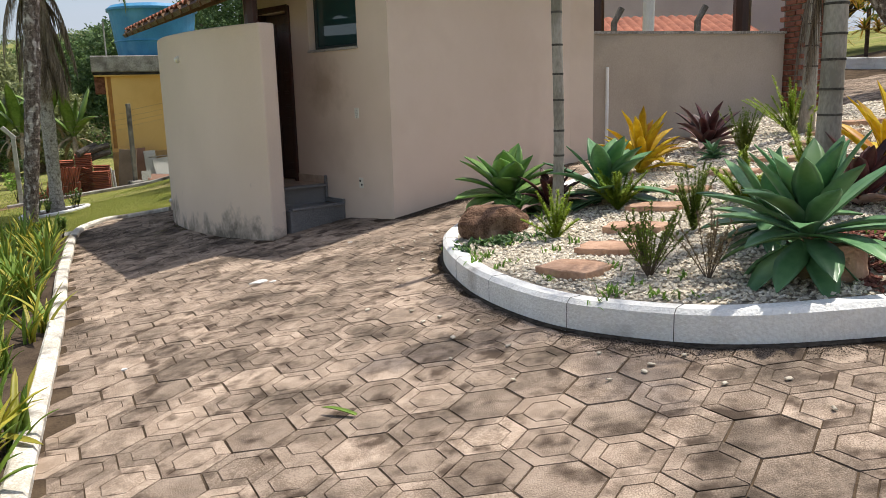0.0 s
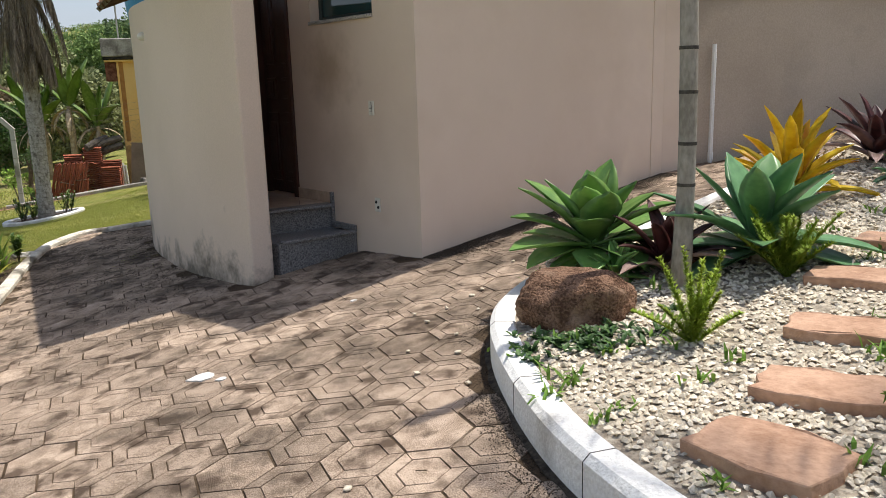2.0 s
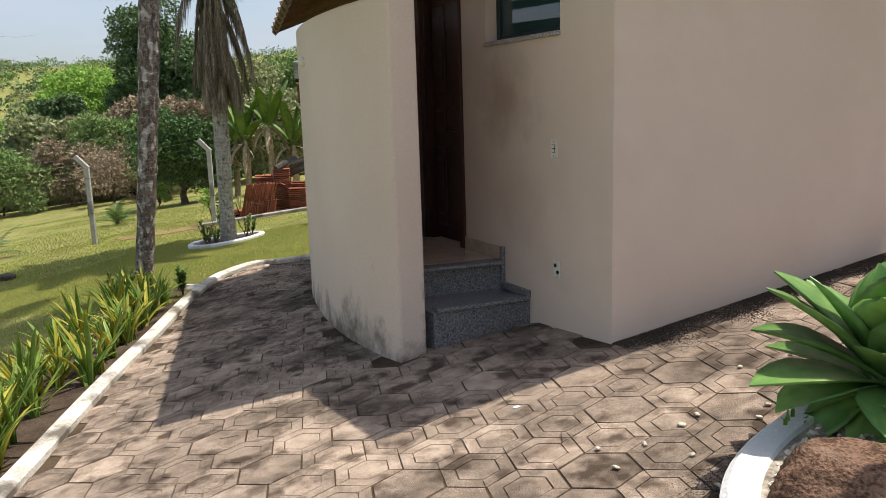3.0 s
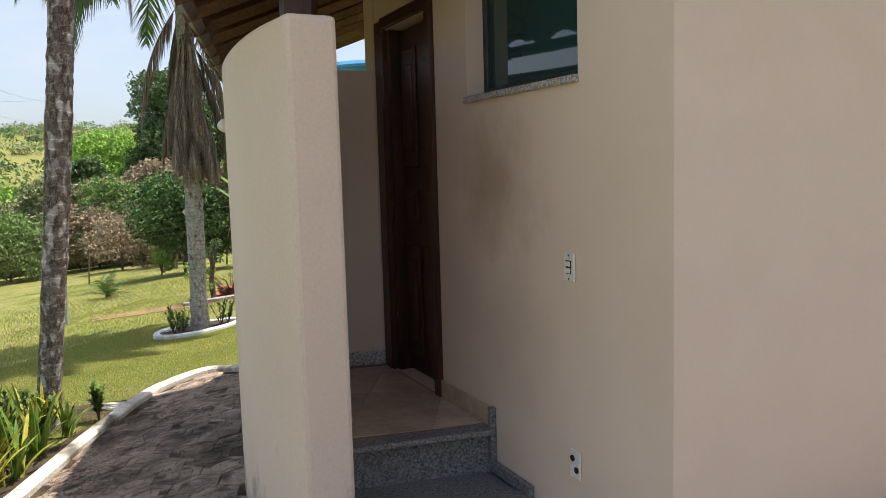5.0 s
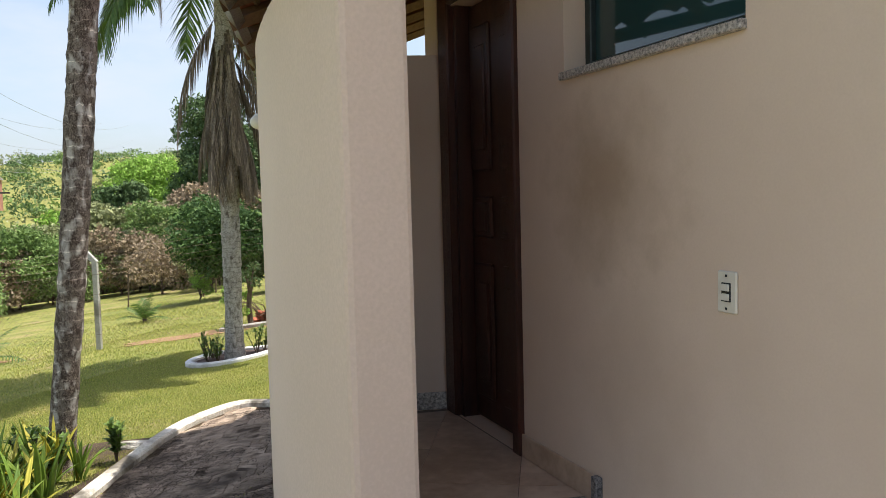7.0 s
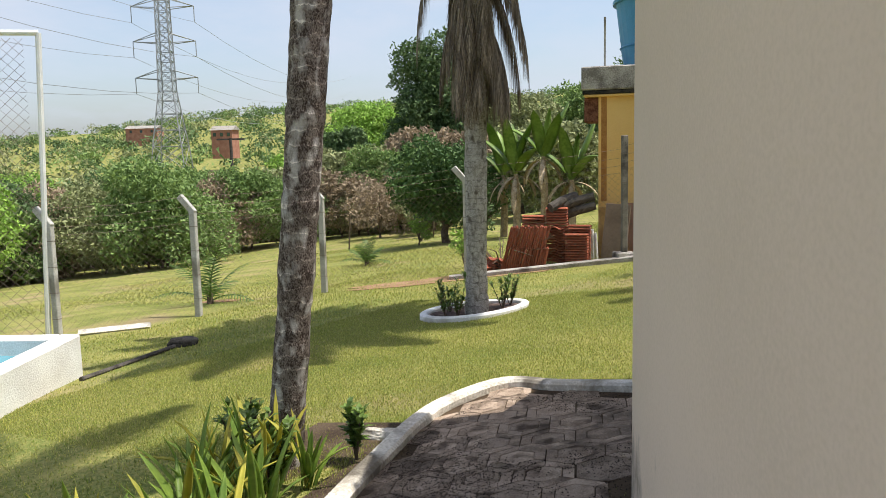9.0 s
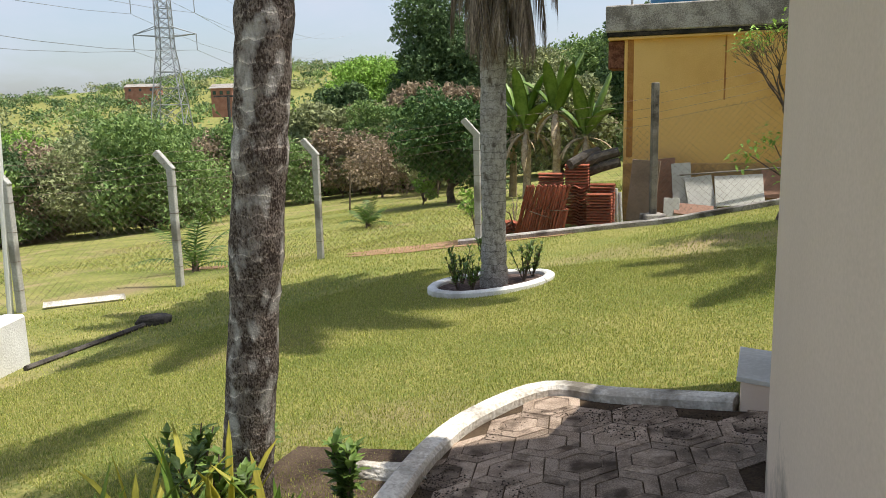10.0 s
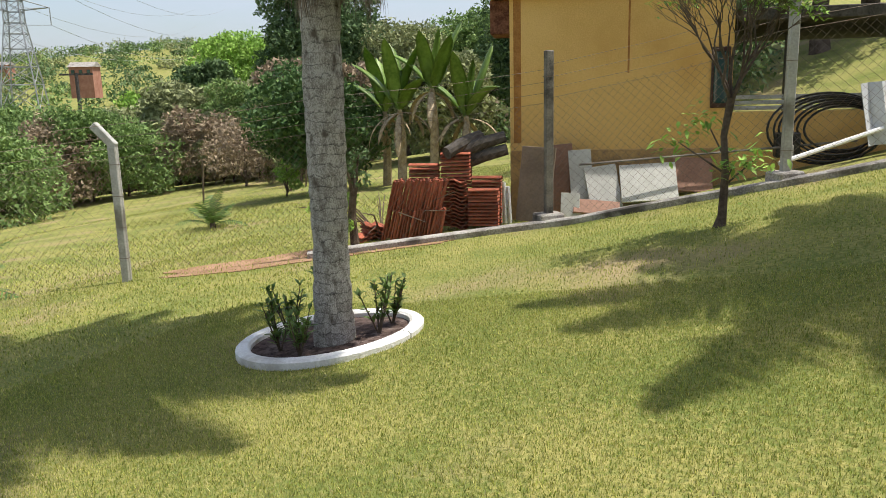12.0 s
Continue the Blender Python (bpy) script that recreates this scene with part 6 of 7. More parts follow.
# sapling in front of the ochre wall
def bare_tree(x, y, h, seed, label):
    rng = random.Random(seed)
    t = thing("sapling", (x, y, ground_z(x, y) - 0.02), label, "tree")
    bm = tube([(0, 0, 0), (0.02, 0, 0.12), (0.03, 0, 0.5), (0.0, 0.02, 0.8), (0.05, 0, 1.12)], [0.062, 0.04, 0.032, 0.029, 0.036], 8)
    lv = []
    ends = []

    def grow(p, d, l, r, depth):
        q = p + d * l
        tube([p, (p + q) / 2 + Vector((rng.gauss(0, 0.02), rng.gauss(0, 0.02), 0)), q], [r, r * 0.8, r * 0.6], 5, bm, cap=False)
        if depth == 0:
            ends.append(q)
            return
        for k in range(3):
            nd = (d + Vector((rng.gauss(0, 0.33), rng.gauss(0, 0.33), 0.18))).normalized()
            grow(q, nd, l * rng.uniform(0.62, 0.85), r * 0.55, depth - 1)
    for k in range(7):
        a = k * 0.9
        grow(Vector((0.05, 0, 1.08)), Vector((math.cos(a) * 0.42, math.sin(a) * 0.42, 0.9)).normalized(), 0.36, 0.018, 4)
    for e in ends:
        for j in range(1 if e.x < 0.15 else 3):
            lv.append(blade(rng.uniform(0.05, 0.09), 0.03, rng.uniform(-40, 60), rng.uniform(-60, 20), rng.uniform(0, 360), tuple(e + Vector((rng.gauss(0, 0.05), rng.gauss(0, 0.05), rng.gauss(0, 0.05)))), n=2, flat=True))
    for c in ((-0.35, -0.1, 0.75), (0.1, -0.1, 0.55), (0.25, 0.1, 0.6), (-0.15, 0.1, 0.9)):
        tube([(0, 0, c[2] - 0.25), c], [0.01, 0.005], 4, bm, cap=False)
        for j in range(40):
            lv.append(blade(rng.uniform(0.07, 0.13), 0.04, rng.uniform(-50, 40), rng.uniform(-70, 0), rng.uniform(0, 360), (c[0] + rng.gauss(0, 0.10), c[1] + rng.gauss(0, 0.1), c[2] + rng.gauss(0, 0.07)), n=2, flat=True))
    part("trunk", bm, BARK, t)
    part("foliage", merged(lv), LIGHT, t)
    return t


bare_tree(-5.65, 18.3, 2.8, 501, "thin sapling with bare twigs and a few leaf tufts")

# banana plants
BANANA = material("banana_leaf", (0.11, 0.20, 0.03), (0.24, 0.36, 0.07), 0.5, 12, 0.45, 0.05, 0.4, vary=0.25, trans=0.3, stretch=(1, 1, 1))
for i, (x, y, h) in enumerate([(-15.2, 28.6, 2.7), (-14.4, 28.9, 3.3), (-16.3, 29.6, 2.8), (-13.6, 29.2, 2.2)]):
    rng = random.Random(510 + i)
    t = thing("banana_plant", (x, y, ground_z(x, y) - 0.05), "banana plant with tattered broad leaves", "banana plant", "banana plants")
    part("stem", tube([(0, 0, 0), (0.05, 0, h * 0.5), (0, 0, h * 0.75)], [0.13, 0.10, 0.06], 8), DRYLEAF, t)
    for k in range(13):
        a0 = 90 - 6 * k if k < 7 else rng.uniform(-30, 10)
        part("leaf", blade(rng.uniform(1.5, 2.1) if k < 7 else rng.uniform(1.0, 1.5), 0.44 if k < 7 else 0.2, a0, a0 - rng.uniform(10, 80) if k < 7 else -95, k * 137.5, (0, 0, h * 0.72), n=9, chan=-0.3, thick=0.006, shape="banana"), BANANA if k < 7 else DRYLEAF, t, smooth=True)
# young palms on the meadow
for i, (x, y, l) in enumerate([(-16.2, 22.8, 0.8), (-14.4, 16.6, 1.15)]):
    rng = random.Random(530 + i)
    t = thing("young_palm", (x, y, ground_z(x, y)), "young palm with arching fronds on the meadow", "palm", "young palms on the meadow")
    for k in range(9):
        part("frond", frond(l * rng.uniform(0.8, 1.1), 86 - 7 * k, 48 - 11 * k, k * 137.5, rng, (0, 0, 0.05), 15, 0.26, 0.12), FROND, t)
    part("stem", tube([(0, 0, -0.05), (0, 0, 0.2)], [0.07, 0.05], 8), BARK, t)
# dead meadow stakes
for i, (x, y) in enumerate([(-20.5, 30.5), (-21.5, 32.5), (-19.0, 32.0), (-22.8, 29.0), (-18.0, 31.0)]):
    ob = part("stake", tube([(x, y, ground_z(x, y) - 0.05), (x + 0.1, y, ground_z(x, y) + 1.4)], 0.03, 6), TWIG)
    tagged(ob, "thin wooden stake standing on the meadow", "stake", "stakes on the meadow")

# ---- pylon, lines, pole and far houses ----
STEEL = material("galvanised_steel", (0.24, 0.25, 0.26), (0.36, 0.37, 0.38), 0.5, 20, 0.5, 0.0, 0.4, metal=0.5)
PX, PY = -218.0, 153.5
PZ = 0.0
py = thing("pylon", (PX, PY, PZ), "tall lattice steel power pylon on the far slope", "pylon", turn=40)


def half_w(z):
    return float(np.interp(z, [0, 22, 52], [5.0, 2.2, 1.7]))


legs = bmesh.new()
levels = [-2, 5, 10, 15, 19, 22, 25, 28, 31, 34, 37, 40, 43, 46, 49, 52]
for sx in (-1, 1):
    for sy in (-1, 1):
        part("leg", tube([(sx * half_w(z), sy * half_w(z), z) for z in levels], 0.22, 4), STEEL, py)
bm = bmesh.new()
for z0, z1 in zip(levels, levels[1:]):
    for k in range(4):
        c = [(-1, -1), (1, -1), (1, 1), (-1, 1)]
        p, q = c[k], c[(k + 1) % 4]
        w0, w1 = half_w(z0), half_w(z1)
        tube([(p[0] * w0, p[1] * w0, z0), (q[0] * w1, q[1] * w1, z1)], 0.12, 3, bm, False)
        tube([(q[0] * w0, q[1] * w0, z0), (p[0] * w1, p[1] * w1, z1)], 0.12, 3, bm, False)
        tube([(p[0] * w1, p[1] * w1, z1), (q[0] * w1, q[1] * w1, z1)], 0.12, 3, bm, False)
part("bracing", bm, STEEL, py)
for z in (25.5, 36.5, 47.0):
    arm = bmesh.new()
    for sx in (-1, 1):
        tip = (sx * 9.5, 0, z + 0.6)
        for sy in (-1, 1):
            tube([(sx * 1.8, sy * 1.8, z), tip], 0.15, 3, arm, False)
            tube([(sx * 1.8, sy * 1.8, z + 3), tip], 0.15, 3, arm, False)
        tube([tip, (tip[0], 0, z - 4.2)], 0.16, 4, arm)
    part("cross_arm", arm, STEEL, py)
ln = thing("power_lines", (PX, PY, PZ), "thin power lines hanging from the pylon", "cables", turn=40)
for z in (25.5, 36.5, 47.0):
    for sx in (-1, 1):
        for dy in (-1, 1):
            part("cable", tube([(sx * 9.5 + 0.10 * dy * 300 * (u / 10), dy * 300 * (u / 10), z - 4.2 - 40 * (u / 10) * (1 - u / 10) + 12 * u / 10) for u in range(11)], 0.07, 3, None, False), STEEL, ln)
up = thing("utility_pole", (-58.2, 51.5, ground_z(-58, 51.5)), "wooden utility pole with a crossbar above the thicket", "utility pole", turn=40)
hh = 2.9 - ground_z(-58, 51.5)
part("pole", tube([(0, 0, 0), (0, 0, hh)], [0.16, 0.13], 8), LOG, up)
part("crossbar", box((2.4, 0.14, 0.14), (0, 0, hh - 0.1)), LOG, up)


def far_house(x, y, w, d, h, z, mat, label, turn):
    t = thing("far_house", (x, y, z), label, "house", turn=turn)
    part("wall", box((w, d, h + 6), (0, 0, h / 2 - 3)), mat, t)
    bm = bmesh.new()
    vs = [bm.verts.new(v) for v in ((-w / 2 - 0.5, -d / 2 - 0.5, h), (w / 2 + 0.5, -d / 2 - 0.5, h), (w / 2 + 0.5, d / 2 + 0.5, h), (-w / 2 - 0.5, d / 2 + 0.5, h), (-w / 2 - 0.5, 0, h + 1.5), (w / 2 + 0.5, 0, h + 1.5))]
    for f in ((0, 1, 5, 4), (2, 3, 4, 5), (0, 4, 3), (1, 2, 5), (3, 2, 1, 0)):
        bm.faces.new([vs[i] for i in f])
    part("roof", bm, CONCRETE, t, "grey sheet roof")
    for k in range(3):
        win = part("window", box((1.1, 0.1, 1.2), (-w / 3 + k * w / 3, -d / 2 - 0.02, h * 0.55)), WOOD_DARK, t)
        part("pane", box((0.9, 0.06, 1.0), (-w / 3 + k * w / 3, -d / 2 - 0.08, h * 0.55)), GLASS, win)
    return t


FARBRICK = material("raw_brick_wall", (0.30, 0.14, 0.10), (0.42, 0.22, 0.16), 1.5, 6, 0.9, 0.2, 0.1)
far_house(-215, 172, 7, 6, 3.2, 6.8, FARBRICK, "unplastered red brick house on the far slope", 30)
far_house(-340, 222, 15, 8, 3.0, 12.5, FARBRICK, "long low brick building near the pylon", 35)
far_house(-330, 130, 10, 8, 4, 12, PALE, "pale house on the far hillside", 35)

# ---- beyond the garden: upper drive, crotons, palm clump, neighbour's roof ----
CROT = [(12, 13.6), (10.6, 14.2), (9.4, 14.6), (9.0, 16.5), (9.2, 19.5)]
ob = part("kerb_upper", rail(smooth_line(CROT, 6), [(0, -0.3), (0, 0.22), (-0.02, 0.24), (-0.16, 0.24), (-0.18, 0.22), (-0.18, -0.3)], paved_z), WHITEKERB)
tagged(ob, "white kerb along the upper drive", "kerb", kind="structure")
UPK = [(6.6, 6.0), (6.4, 7.2), (5.9, 8.5), (5.75, 9.3), (5.5, 10.1)]
ob = part("kerb_garden_back", rail(smooth_line([(4.75, 6.3), (4.95, 7.4), (5.5, 8.6), (6.0, 9.4)], 6), [(0, -0.2), (0, 0.15), (-0.02, 0.17), (-0.12, 0.17), (-0.14, 0.15), (-0.14, -0.2)], paved_z), WHITEKERB)
tagged(ob, "whitewashed kerb on the upper side of the gravel garden", "kerb", kind="structure")
cl = thing("palm_clump", (8.0, 12.2, paved_z(8.0, 12.2) - 0.05), "clump of several leaning grey palm trunks", "palm clump")
for k, (dx, dy, r) in enumerate([(-1.6, 0.4, 0.13), (-0.6, 0.6, 0.13), (0.15, 0.4, 0.14), (0.7, 0.6, 0.13), (1.9, 0.2, 0.13), (-1.0, -0.3, 0.11)]):
    part("trunk", tube([(dx * 0.18, dy * 0.2, 0), (dx * 0.55, dy * 0.5, 0.9), (dx * 1.1, dy, 2.2), (dx * 1.6, dy * 1.2, 4.2)], [r * 1.35, r * 1.1, r, r * 0.9], 12), PALM_SLIM if k % 2 else PALM_ROUGH, cl, smooth=True)
    rng = random.Random(560 + k)
    for i in range(6):
        part("frond", frond(2.0, 65 - 8 * i, -30, i * 137.5, rng, (dx * 1.6, dy * 1.2, 4.2), 30, 0.5), FROND, cl)
bm = bmesh.new()
for k in range(26):
    a = k * 2.4
    tube([(0.3 * math.cos(a), 0.25 * math.sin(a), 0), (0.36 * math.cos(a), 0.3 * math.sin(a), 0.25 + 0.2 * (k % 3))], [0.07, 0.03], 5, bm)
part("root_crown", bm, LOG, cl, "dark cut frond stubs")
CROTON = material("croton_leaf", (0.45, 0.22, 0.03), (0.66, 0.44, 0.08), 0.3, 15, 0.5, 0.0, 0.3, third=(0.16, 0.22, 0.03), third_at=0.52, vary=0.3, island=True, trans=0.3)
cr = random.Random(571)
crp = []
for v in range(3):
    t = thing("dracaena", (0, 0, -30), "spiky yellow-orange dracaena bush above the drive", "bush", "yellow-orange bushes above the drive")
    lv = []
    for c in range(7):
        bx_, by_, bz_ = cr.gauss(0, 0.3), cr.gauss(0, 0.3), cr.uniform(0.3, 1.3)
        for i in range(26):
            lv.append(blade(cr.uniform(0.3, 0.5), 0.035, cr.uniform(-20, 85), cr.uniform(-60, 30), cr.uniform(0, 360), (bx_, by_, bz_), n=3, flat=True, shape="strap"))
    part("foliage", merged(lv), CROTON, t)
    part("stem", tube([(0, 0, -0.2), (0, 0, 0.9)], 0.04, 5), BARK, t)
    crp.append(t)
seen = set()
for i in range(44):
    x, y = cr.uniform(9.5, 17), cr.uniform(14.9, 19)
    v = i % 3
    m = pose(x, y, paved_z(x, y) + 0.1, 0, 0, cr.uniform(0, 360)) @ Matrix.Scale(cr.uniform(0.9, 1.3), 4)
    if v in seen:
        copy_thing(crp[v], m)
    else:
        seen.add(v)
        crp[v].matrix_basis = m
for i, (x, y, h, r, m) in enumerate([(12, 24, 5.5, 3, MID), (17, 22, 6, 3.2, DEEP), (8.6, 24, 5, 2.6, MID), (21, 19, 6, 3.2, MID), (24, 15, 6, 3, DEEP)]):
    tree("garden_tree", x, y, h, r, m, "leafy green tree behind the upper drive", 580 + i, 16, 300, 0.2, 0.2, zoff=0.0)
for i, (s_, o_, h) in enumerate([(3.4, -9.5, 5.0), (5.4, -12.5, 6.5), (7.6, -11.0, 6.0), (9.8, -13.5, 7.0), (12.5, -12.0, 7.0)]):
    p = yel(s_, o_, 0)
    tree("shade_tree", p.x, p.y, h, 2.7, DEEP, "dark shade tree on the slope behind the shed", 620 + i, 18, 300, 0.15, 0.32, trunk=0.22, group="shade trees behind the shed")
nb = tagged(new("neighbour_house"), "neighbouring house with pinkish walls and a low clay tile roof", "house")
part("wall", box((9, 0.3, 5), (5.5, 22.0, 3.0)), material("pink_wall", (0.55, 0.42, 0.38), (0.66, 0.52, 0.47), 0.8, 40, 0.9, 0.2, 0.2), nb)
verts, faces = [], []
for i in range(110):
    w_ = 0.04 * abs(math.sin(i * math.pi / 4))
    for k in range(2):
        verts += [(1.2 + 0.055 * i, 17.2 + 2.4 * k, 2.45 + 0.75 * k + w_)]
    if i:
        faces.append((2 * i - 2, 2 * i, 2 * i + 1, 2 * i - 1))
ob = part("roof", (verts, faces), CLAY, nb, "orange-red clay tile roof")
ob.modifiers.new("thickness", "SOLIDIFY").thickness = 0.03
for i, x in enumerate((2.75, 4.05)):
    fp = thing("bent_post", (x, 12.5, 2.0), "slender weathered fence post behind the garden wall", "fence post", "posts behind the garden wall")
    part("shaft", tube([(0, 0, -0.9), (0, 0, 0.5), (0.12, 0, 0.72)], 0.05, 6), POST_D, fp)
ob = part("white_pole", tube([(3.3, 12.6, 1.0), (3.32, 12.6, 3.4)], 0.09, 10), WHITEKERB)
tagged(ob, "white-painted tree trunk behind the garden wall", "tree")
for i, x in enumerate((2.6, 5.0)):
    ob = part("timber_post", tube([(x, 13.2, 0.8), (x, 13.2, 4.5)], 0.14, 8), WOOD_DARK)
    tagged(ob, "dark timber post behind the garden wall", "post")
boulder(5.0, 7.9, garden_z(5.0, 7.9), (0.4, 0.3, 0.2), 77, "grey stone near the upper kerb", CONCRETE)

# ---- grass ----
GRASS = material("grass_blades", (0.19, 0.265, 0.042), (0.52, 0.49, 0.14), 0.55, 9, 0.7, 0.0, 0.15, third=(0.56, 0.50, 0.25), third_at=0.6, vary=0.34, island=True, trans=0.3, grain=1.1)


def grass(name, count, zone, hlo, hhi, wid, seed, label, reject=()):
    rng = np.random.default_rng(seed)
    xs, ys = rng.uniform(zone[0], zone[1], count), rng.uniform(zone[2], zone[3], count)
    keep = lawn_spots(xs, ys)
    xs, ys = xs[keep], ys[keep]
    near, flat = 0.14 * xs + 0.0327 * ys - 0.0567, 0.1132 * xs + 0.0041 * ys + 0.1585
    t = np.clip((ys - 8.5) / 3.0, 0, 1)
    flat += 0.11 * np.maximum(0.0, np.minimum(xs, -4.0) + 7.8) * np.clip((ys - 14) / 4, 0, 1)
    zs = near + (flat - near) * t * t * (3 - 2 * t)
    n = len(xs)
    a = rng.uniform(0, 2 * math.pi, n)
    h = rng.uniform(hlo, hhi, n)
    lean = rng.uniform(0.1, 0.8, n) * h
    b = a + rng.uniform(-1, 1, n) + 1.57
    v = np.empty((n, 3, 3))
    v[:, 0] = np.stack([xs - np.cos(a) * wid, ys - np.sin(a) * wid, zs - 0.005], 1)
    v[:, 1] = np.stack([xs + np.cos(a) * wid, ys + np.sin(a) * wid, zs - 0.005], 1)
    v[:, 2] = np.stack([xs + np.cos(b) * lean, ys + np.sin(b) * lean, zs + h], 1)
    ob = part(name, (v.reshape(-1, 3).tolist(), np.arange(n * 3).reshape(-1, 3).tolist()), GRASS)
    return tagged(ob, label, "grass", kind="stuff")


strip_zone = offset_line(KERB_LEFT, 0.13)
BLOCK = strip_zone + [(-4.2, 12.6), (-3.5, 8.0), (0, 0)]


def lawn_spots(xs, ys):
    """Which of the points lie on open lawn."""
    hit = np.zeros(len(xs), bool)
    j = len(BLOCK) - 1
    for i in range(len(BLOCK)):
        (xi, yi), (xj, yj) = BLOCK[i], BLOCK[j]
        if yi != yj:
            hit ^= ((yi > ys) != (yj > ys)) & (xs < (xj - xi) * (ys - yi) / (yj - yi) + xi)
        j = i
    ring = np.hypot(xs + 7.8, ys - 15.56) < 0.6
    house = (ys > 12.3) & (xs > -4.4) & (ys < 14.3)
    return ~(hit | ring | house)


grass("lawn_grass", 430000, (-9.6, -3.4, 10.6, 16.6), 0.008, 0.021, 0.0024, 601, "short green lawn grass with drying tips")
grass("lawn_grass", 170000, (-13.5, -2.0, 9.0, 21.0), 0.012, 0.028, 0.0042, 602, "short green lawn grass further off")
grass("meadow_grass", 70000, (-24, -9, 13.0, 34.0), 0.02, 0.04, 0.009, 603, "rough meadow grass beyond the fence")
# ---- pebbles ----
PEBBLE = material("white_pebble", (0.50, 0.43, 0.32), (0.79, 0.71, 0.58), 0.05, 40, 0.7, 0.2, 0.3, vary=0.3, island=True)
PEBBLE_RED = material("red_lava_pebble", (0.14, 0.05, 0.035), (0.26, 0.11, 0.08), 0.05, 40, 0.9, 0.3, 0.2, vary=0.3, island=True)


def pebbles(name, count, spots, rlo, rhi, mat, label, seed, height=garden_z, category="pebbles"):
    rng = np.random.default_rng(seed)
    base = np.array([(1, 0, 0), (0.3, 0.95, 0), (-0.8, 0.6, 0), (-0.8, -0.6, 0), (0.3, -0.95, 0), (0, 0, 1), (0, 0, -1)], float)
    tri = np.array([(i, (i + 1) % 5, 5) for i in range(5)] + [((i + 1) % 5, i, 6) for i in range(5)])
    pts = []
    while len(pts) < count:
        x, y = spots(rng)
        if x is not None:
            pts.append((x, y, height(x, y)))
    pts = np.array(pts)
    k = len(pts)
    size = rng.uniform(rlo, rhi, (k, 1, 3)) * np.array([1, 0.8, 0.6])
    jig = 1 + rng.uniform(-0.25, 0.25, (k, 7, 3))
    v = base[None] * jig * size
    a = rng.uniform(0, 2 * math.pi, k)
    b = rng.uniform(-0.5, 0.5, k)
    x = v[:, :, 0] * np.cos(b)[:, None] - v[:, :, 2] * np.sin(b)[:, None]
    z = v[:, :, 0] * np.sin(b)[:, None] + v[:, :, 2] * np.cos(b)[:, None]
    px = x * np.cos(a)[:, None] - v[:, :, 1] * np.sin(a)[:, None] + pts[:, 0:1]
    py = x * np.sin(a)[:, None] + v[:, :, 1] * np.cos(a)[:, None] + pts[:, 1:2]
    pz = z + pts[:, 2:3] + rng.uniform(0.0, min(0.012, rlo), (k, 1))
    verts = np.stack([px, py, pz], 2).reshape(-1, 3)
    faces = (tri[None] + 7 * np.arange(k)[:, None, None]).reshape(-1, 3)
    ob = part(name, (verts.tolist(), faces.tolist()), mat)
    return tagged(ob, label, category, kind="stuff")


def near_spot(rng):
    x, y = rng.uniform(0.1, 3.4), rng.uniform(3.4, 7.6)
    if rng.random() > 1.15 - 0.11 * (y - 3.0):
        return None, None
    red = x > 2.0 and y < 4.6 - 0.1 * (x - 2)
    return (x, y) if inside(x, y, BED_IN) and not red else (None, None)


def far_spot(rng):
    x, y = rng.uniform(1.4, 6.0), rng.uniform(6.2, 10.4)
    return (x, y) if inside(x, y, BED_IN) else (None, None)


def red_spot(rng):
    x, y = rng.uniform(2.0, 4.6), rng.uniform(3.2, 4.8)
    return (x, y) if inside(x, y, BED_IN) and y < 4.6 - 0.1 * (x - 2) else (None, None)


BED_IN = offset_line(KERB_GARDEN, -0.15) + GARDEN[len(KERB_GARDEN):]
pebbles("white_pebbles", 15000, near_spot, 0.010, 0.021, PEBBLE, "white and cream river pebbles covering the bed", 81)
pebbles("white_pebbles", 7000, far_spot, 0.016, 0.03, PEBBLE, "white and cream river pebbles covering the upper bed", 82)
pebbles("red_pebbles", 6000, red_spot, 0.012, 0.021, PEBBLE_RED, "reddish-brown lava pebbles round the large agave", 83)
rng = random.Random(84)
for i in range(34):
    while True:
        k = rng.randrange(20, len(KERB_GARDEN) - 12)
        x, y = offset_line(KERB_GARDEN, rng.uniform(0.05, 0.7))[k]
        if not inside(x, y, GARDEN):
            break
    ob = part("stray_pebble", rough_slab(rng.uniform(0.015, 0.035), rng.uniform(0.012, 0.03), 0.012, i), PEBBLE)
    ob.matrix_basis = pose(x, y, paved_z(x, y) + 0.016, 0, 0, rng.uniform(0, 360))
    tagged(ob, "stray white pebble lying on the pavers", "pebble", "stray pebbles on the pavers")

# ---- black strip along the kerb foot: dirt, with the kerb's shade painted in ----
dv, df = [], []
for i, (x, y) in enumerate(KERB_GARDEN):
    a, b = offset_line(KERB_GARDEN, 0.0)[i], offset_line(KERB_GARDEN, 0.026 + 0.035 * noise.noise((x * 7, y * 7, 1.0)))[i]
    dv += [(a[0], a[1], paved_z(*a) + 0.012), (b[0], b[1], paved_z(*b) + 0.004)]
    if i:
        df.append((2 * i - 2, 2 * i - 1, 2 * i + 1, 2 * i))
ob = part("kerb_dirt", (dv, df), material("black_dirt_and_shade", (0.03, 0.025, 0.02), (0.085, 0.07, 0.055), 0.05, 60, 1.0, 0.8, 0.1))
tagged(ob, "black mossy dirt and painted shade along the foot of the kerb", "dirt", kind="stuff")

# ---- mossy dirt crumbs along walls, kerb and path, partly standing in for shade ----
CRUMB = material("dirt_and_shade_crumbs", (0.03, 0.024, 0.018), (0.085, 0.066, 0.05), 0.05, 60, 1.0, 0.6, 0.1, vary=0.3, island=True)


